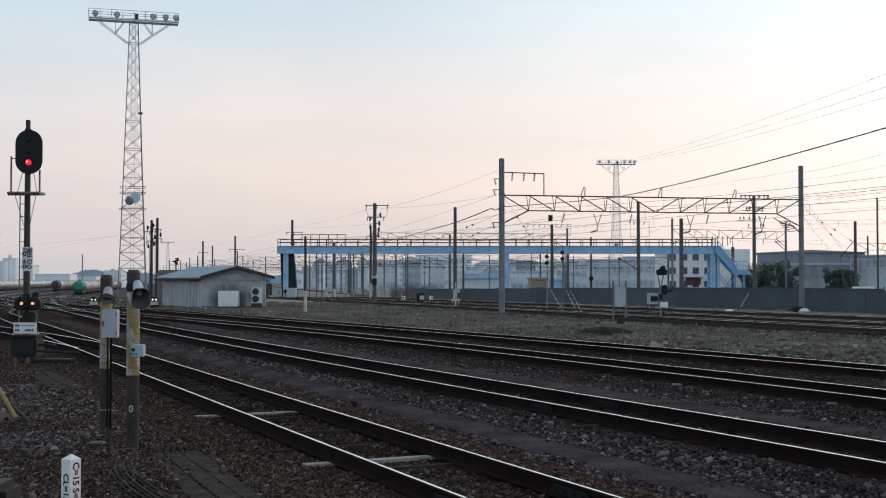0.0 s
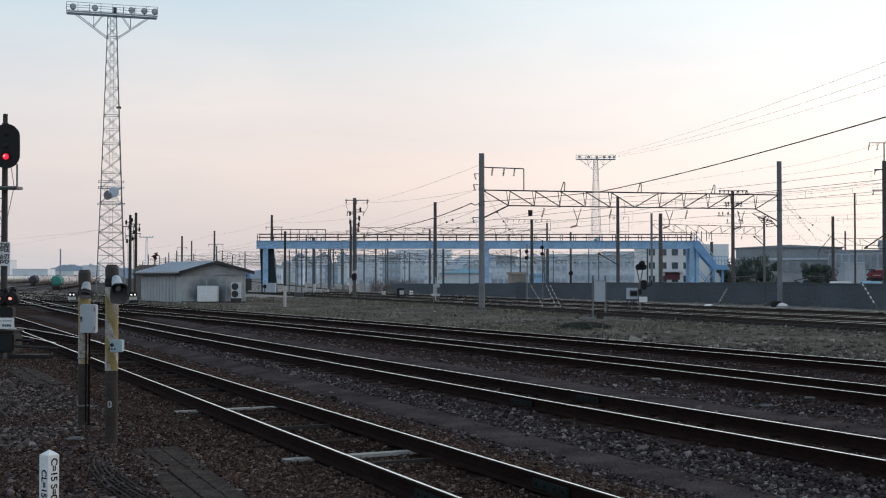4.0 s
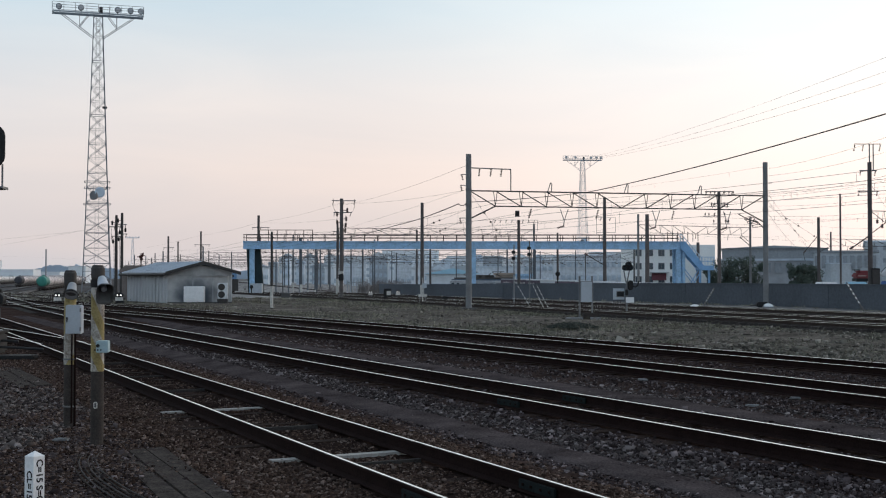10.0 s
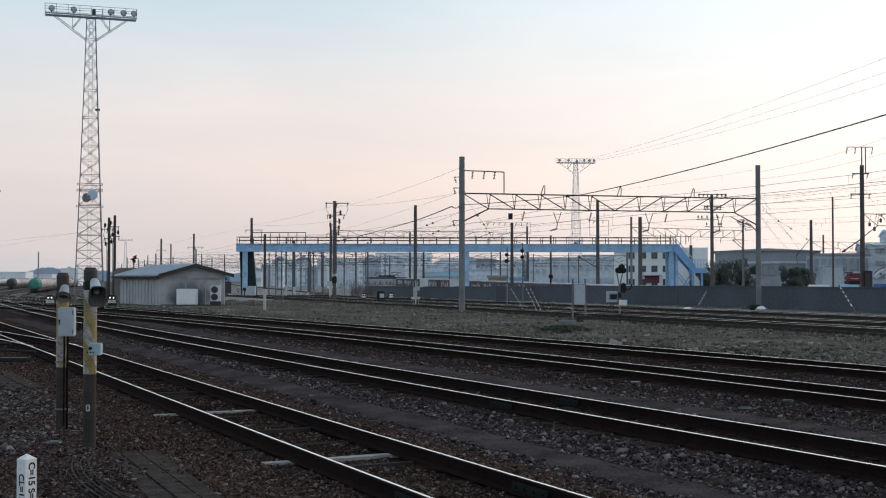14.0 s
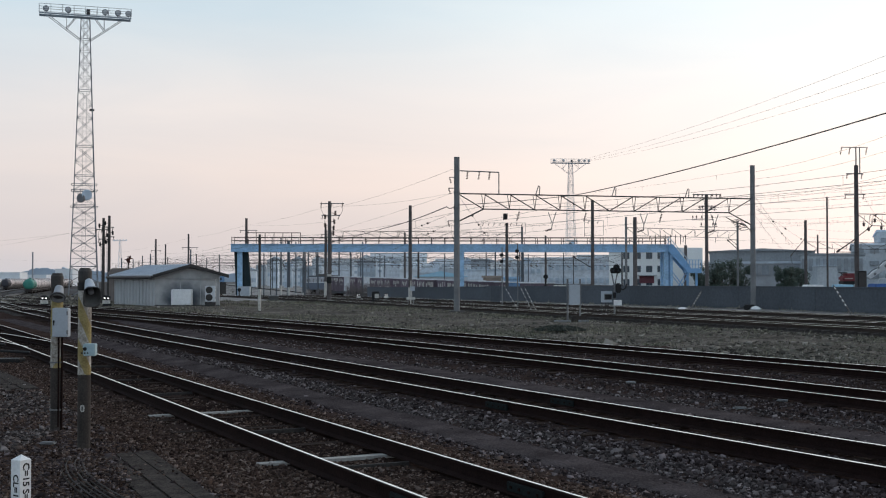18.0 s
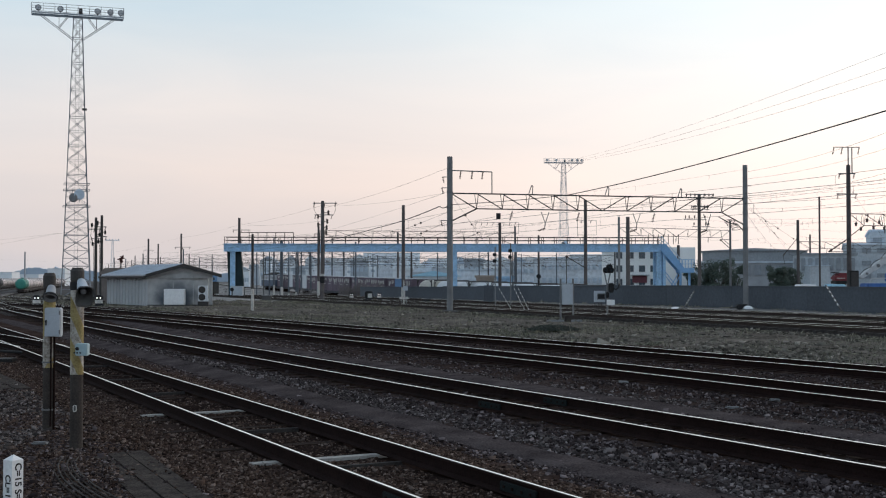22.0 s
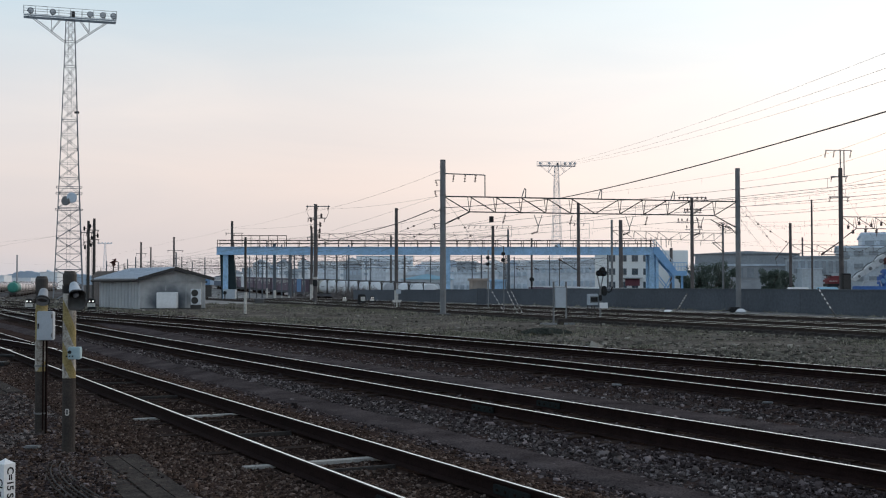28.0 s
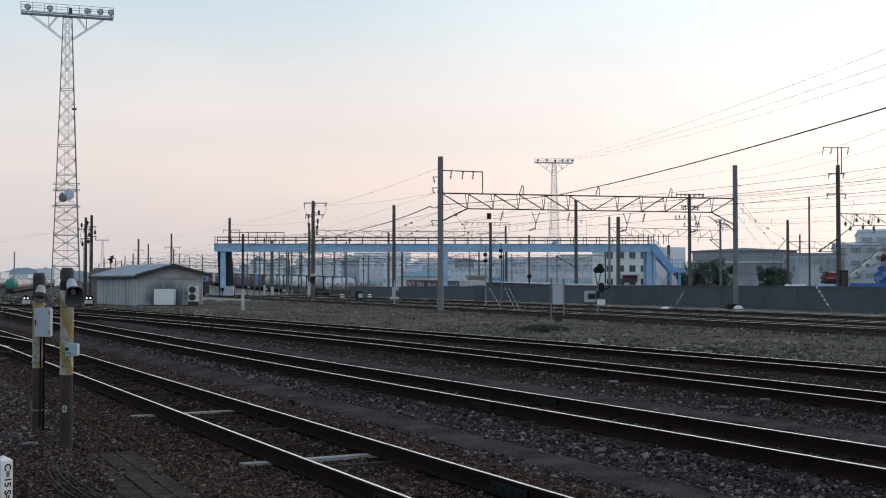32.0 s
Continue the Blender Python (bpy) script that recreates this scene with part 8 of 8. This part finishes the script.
def brown(x, y):
    a = side("near", x, y)
    if abs(a) < 0.95 and (x * 13.7 + y * 71.3) % 1.0 > 0.88 - 0.5 * smooth(11, 19, y) + 0.5 * noise.noise(Vector((x * 0.9, y * 0.9, 21))):
        return False
    return a < 2.1 and not on_rails(x, y) and not on_boards(x, y)


def grey(x, y):
    a, b, c, d = (side(k, x, y) for k in ("near", "second", "third", "fourth"))
    if on_rails(x, y) or a < 1.9 or d > 4.4:
        return False
    if 2.3 < a < 3.0 or 2.4 < b < 3.25:
        return noise.noise(Vector((x * 1.3, y * 1.3, 9))) > -0.20
    inside = min(abs(b), abs(c), abs(d)) < 0.95
    return not inside or (x * 7.3 + y * 3.1) % 1.0 < 0.35


scatter_stones("ballast_stones", 142000, ((-12, 12), (7.5, 36)), 0.0115, M_STONEBROWN, 1, "brown broken ballast stones round the near track", brown)
scatter_stones("grey_ballast_stones", 88000, ((-12, 16), (9.5, 50)), 0.0148, M_STONE, 2, "dark broken ballast stones between the tracks", grey)


def pale_ridge(x, y):
    a, b = side("near", x, y), side("second", x, y)
    return 2.95 < a < 3.45 or 3.2 < b < 3.7


scatter_stones("pale_ballast_stones", 11000, ((-12, 16), (9.5, 45)), 0.0175, M_STONEGREY, 3, "pale broken stones along the edge of the walkway", pale_ridge)


def verge(x, y):
    return side("near", x, y) < -1.9 and noise.noise(Vector((x * 0.6, y * 0.6, 4))) > -0.25 and not on_boards(x, y)


scatter_stones("verge_clods", 1500, ((-12, 4), (7.5, 24)), 0.019, M_STONE, 44, "dark lumps of soil along the verge of the near track", verge)
scatter_stones("verge_stones", 26000, ((-12, 4), (7.5, 26)), 0.0125, M_STONE, 4, "dark grey broken stones along the verge of the near track", verge)


def pale_verge(x, y):
    return side("near", x, y) < -1.9 and x < -4.3 and noise.noise(Vector((x * 0.5, y * 0.5, 14))) > -0.15 and not on_boards(x, y)


scatter_stones("pale_verge_stones", 15000, ((-11, -4), (11.5, 25)), 0.0185, M_STONEVERGE, 24, "grey broken stones on the verge by the switch box", pale_verge)


def far_yard(x, y):
    return x < -0.13 * y and noise.noise(Vector((x * 0.08, y * 0.05, 31))) > -0.2 and abs(x + 17.2) > 6.0


scatter_stones("yard_clods", 5000, ((-115, -14), (96, 300)), 0.11, M_CLOD, 33, "weeds and lumps of ballast between the far sidings", far_yard)


def scatter_grass(name, n, seed, label, keep, tall, material):
    """Tufts of thin blades, joined in one mesh."""
    g = np.random.RandomState(seed)
    verts, faces = [], []
    k = 0
    while k < n:
        cy = 24 * (105 / 24) ** g.rand()
        cx = g.uniform(-0.4 * cy, 0.44 * cy)
        w = keep(cx, cy)
        if g.rand() > w:
            continue
        spread = 0.06 + 0.22 * g.rand()
        big = math.exp(g.randn() * 0.45)
        for _ in range(g.randint(5, 16)):
            x, y = cx + g.randn() * spread, cy + g.randn() * spread
            h = tall * big * math.exp(g.randn() * 0.3)
            a = g.rand() * 6.28
            dx, dy = math.cos(a), math.sin(a)
            wd = 0.008 + 0.0004 * y
            lean = g.randn(2) * h * 0.55
            z = height(x, y) - 0.01
            verts += [(x - dx * wd, y - dy * wd, z), (x + dx * wd, y + dy * wd, z), (x + lean[0], y + lean[1], z + h)]
            faces.append((3 * k, 3 * k + 1, 3 * k + 2))
            k += 1
    ob = new(name, mesh_of(name, verts, faces, material))
    return tagged(ob, label, "grass", kind="stuff")


def strip(x, y):
    return side("fourth", x, y) > 3.8 and side("fifth", x, y) < -1.5


def dry(x, y):
    return max(0.0, 0.26 - 0.22 * smooth(3, 9, x) * smooth(60, 45, y) + 0.5 * smooth(3.2, 1.8, -1.5 - side("fifth", x, y)) + 0.40 * smooth(45, 65, y) + 0.55 * smooth(6, -14, x) + 1.6 * noise.noise(Vector((x * 0.22, y * 0.16, 7))) + 0.7 * noise.noise(Vector((x * 0.9, y * 0.7, 3)))) if strip(x, y) else 0.0


def green(x, y):
    return max(0.0, 0.12 - 0.25 * smooth(2, 10, x) + 1.8 * noise.noise(Vector((x * 0.15, y * 0.12, 17))) + 0.6 * noise.noise(Vector((x * 0.8, y * 0.6, 13)))) if strip(x, y) else 0.0


scatter_grass("grass_strip", 36000, 5, "dry straw-coloured grass tufts between the tracks", dry, 0.045, M_GRASS)
scatter_grass("green_weeds", 36000, 15, "low dark green weeds between the tracks", green, 0.060, M_WEED)


def strip_ground(x, y):
    return strip(x, y) and noise.noise(Vector((x * 0.5, y * 0.3, 5))) > -0.2 and green(x, y) < 0.4


scatter_stones("weed_clods", 18000, ((-40, 40), (24, 100)), 0.038, M_WEED, 19, "low dark green clumps on the strip between tracks", lambda x, y: strip(x, y) and green(x, y) > 0.10)
scatter_stones("grass_clods", 17000, ((-40, 40), (24, 100)), 0.043, M_CLOD, 9, "dry clods and matted tufts on the strip between tracks", strip_ground)


def dark_weeds(x, y):
    """Thicker weeds at the far end of the strip, where it widens."""
    return strip(x, y) * smooth(6.0, 13.0, x) * smooth(-0.35, 0.25, noise.noise(Vector((x * 0.25, y * 0.25, 40))))


scatter_grass("dark_weeds", 11000, 25, "low dark weeds spreading over the strip between tracks", dark_weeds, 0.05, M_WEED)


def wall_weeds(x, y):
    return 1.0 if y > 45 and -1.6 < x - wall_x(y) < -0.2 and noise.noise(Vector((x, y, 0)) * 0.4) > -0.1 else 0.0


scatter_grass("wall_weeds", 700, 6, "low dry weeds along the foot of the wall", wall_weeds, 0.09, M_GRASS)


def scraps():
    """Pale flat scraps lying on the ballast."""
    g = random.Random(8)
    for x, y, w in ((-1.679, 16.5, 0.12), (2.617, 19.2, 0.10), (5.203, 17.8, 0.08), (5.992, 18.2, 0.07), (4.262, 21.5, 0.08), (-4.034, 13.8, 0.07), (0.739, 19.0, 0.08), (1.63, 16.9, 0.12)):
        t = thing("concrete_scrap", pose(x, y, height(x, y) + 0.035, g.uniform(-6, 6), g.uniform(-6, 6), g.uniform(-30, 10)), "small pale flat scrap of concrete on the ballast", "rubble", "pale scraps on the ballast")
        bm = box(-w, w, -0.05, 0.05, -0.02, 0.015, bevel=0.006)
        for v in bm.verts:
            v.co.x += g.uniform(-0.02, 0.02)
            v.co.y += g.uniform(-0.015, 0.015)
        part("scrap", bm, M_CONC, t)


scraps()


# ---- what moves ----
def motions():
    times = [0, 0.25] + list(range(2, 31, 4)) + [31.75, 32]
    turn = Matrix.Rotation(math.atan2(WAY.y, WAY.x), 4, "Z")
    for ob, back in movers:
        walk(ob, [(t, Matrix.Translation(HEAD + WAY * (SPEED * (t - 12) - back)) @ turn) for t in times])


motions()
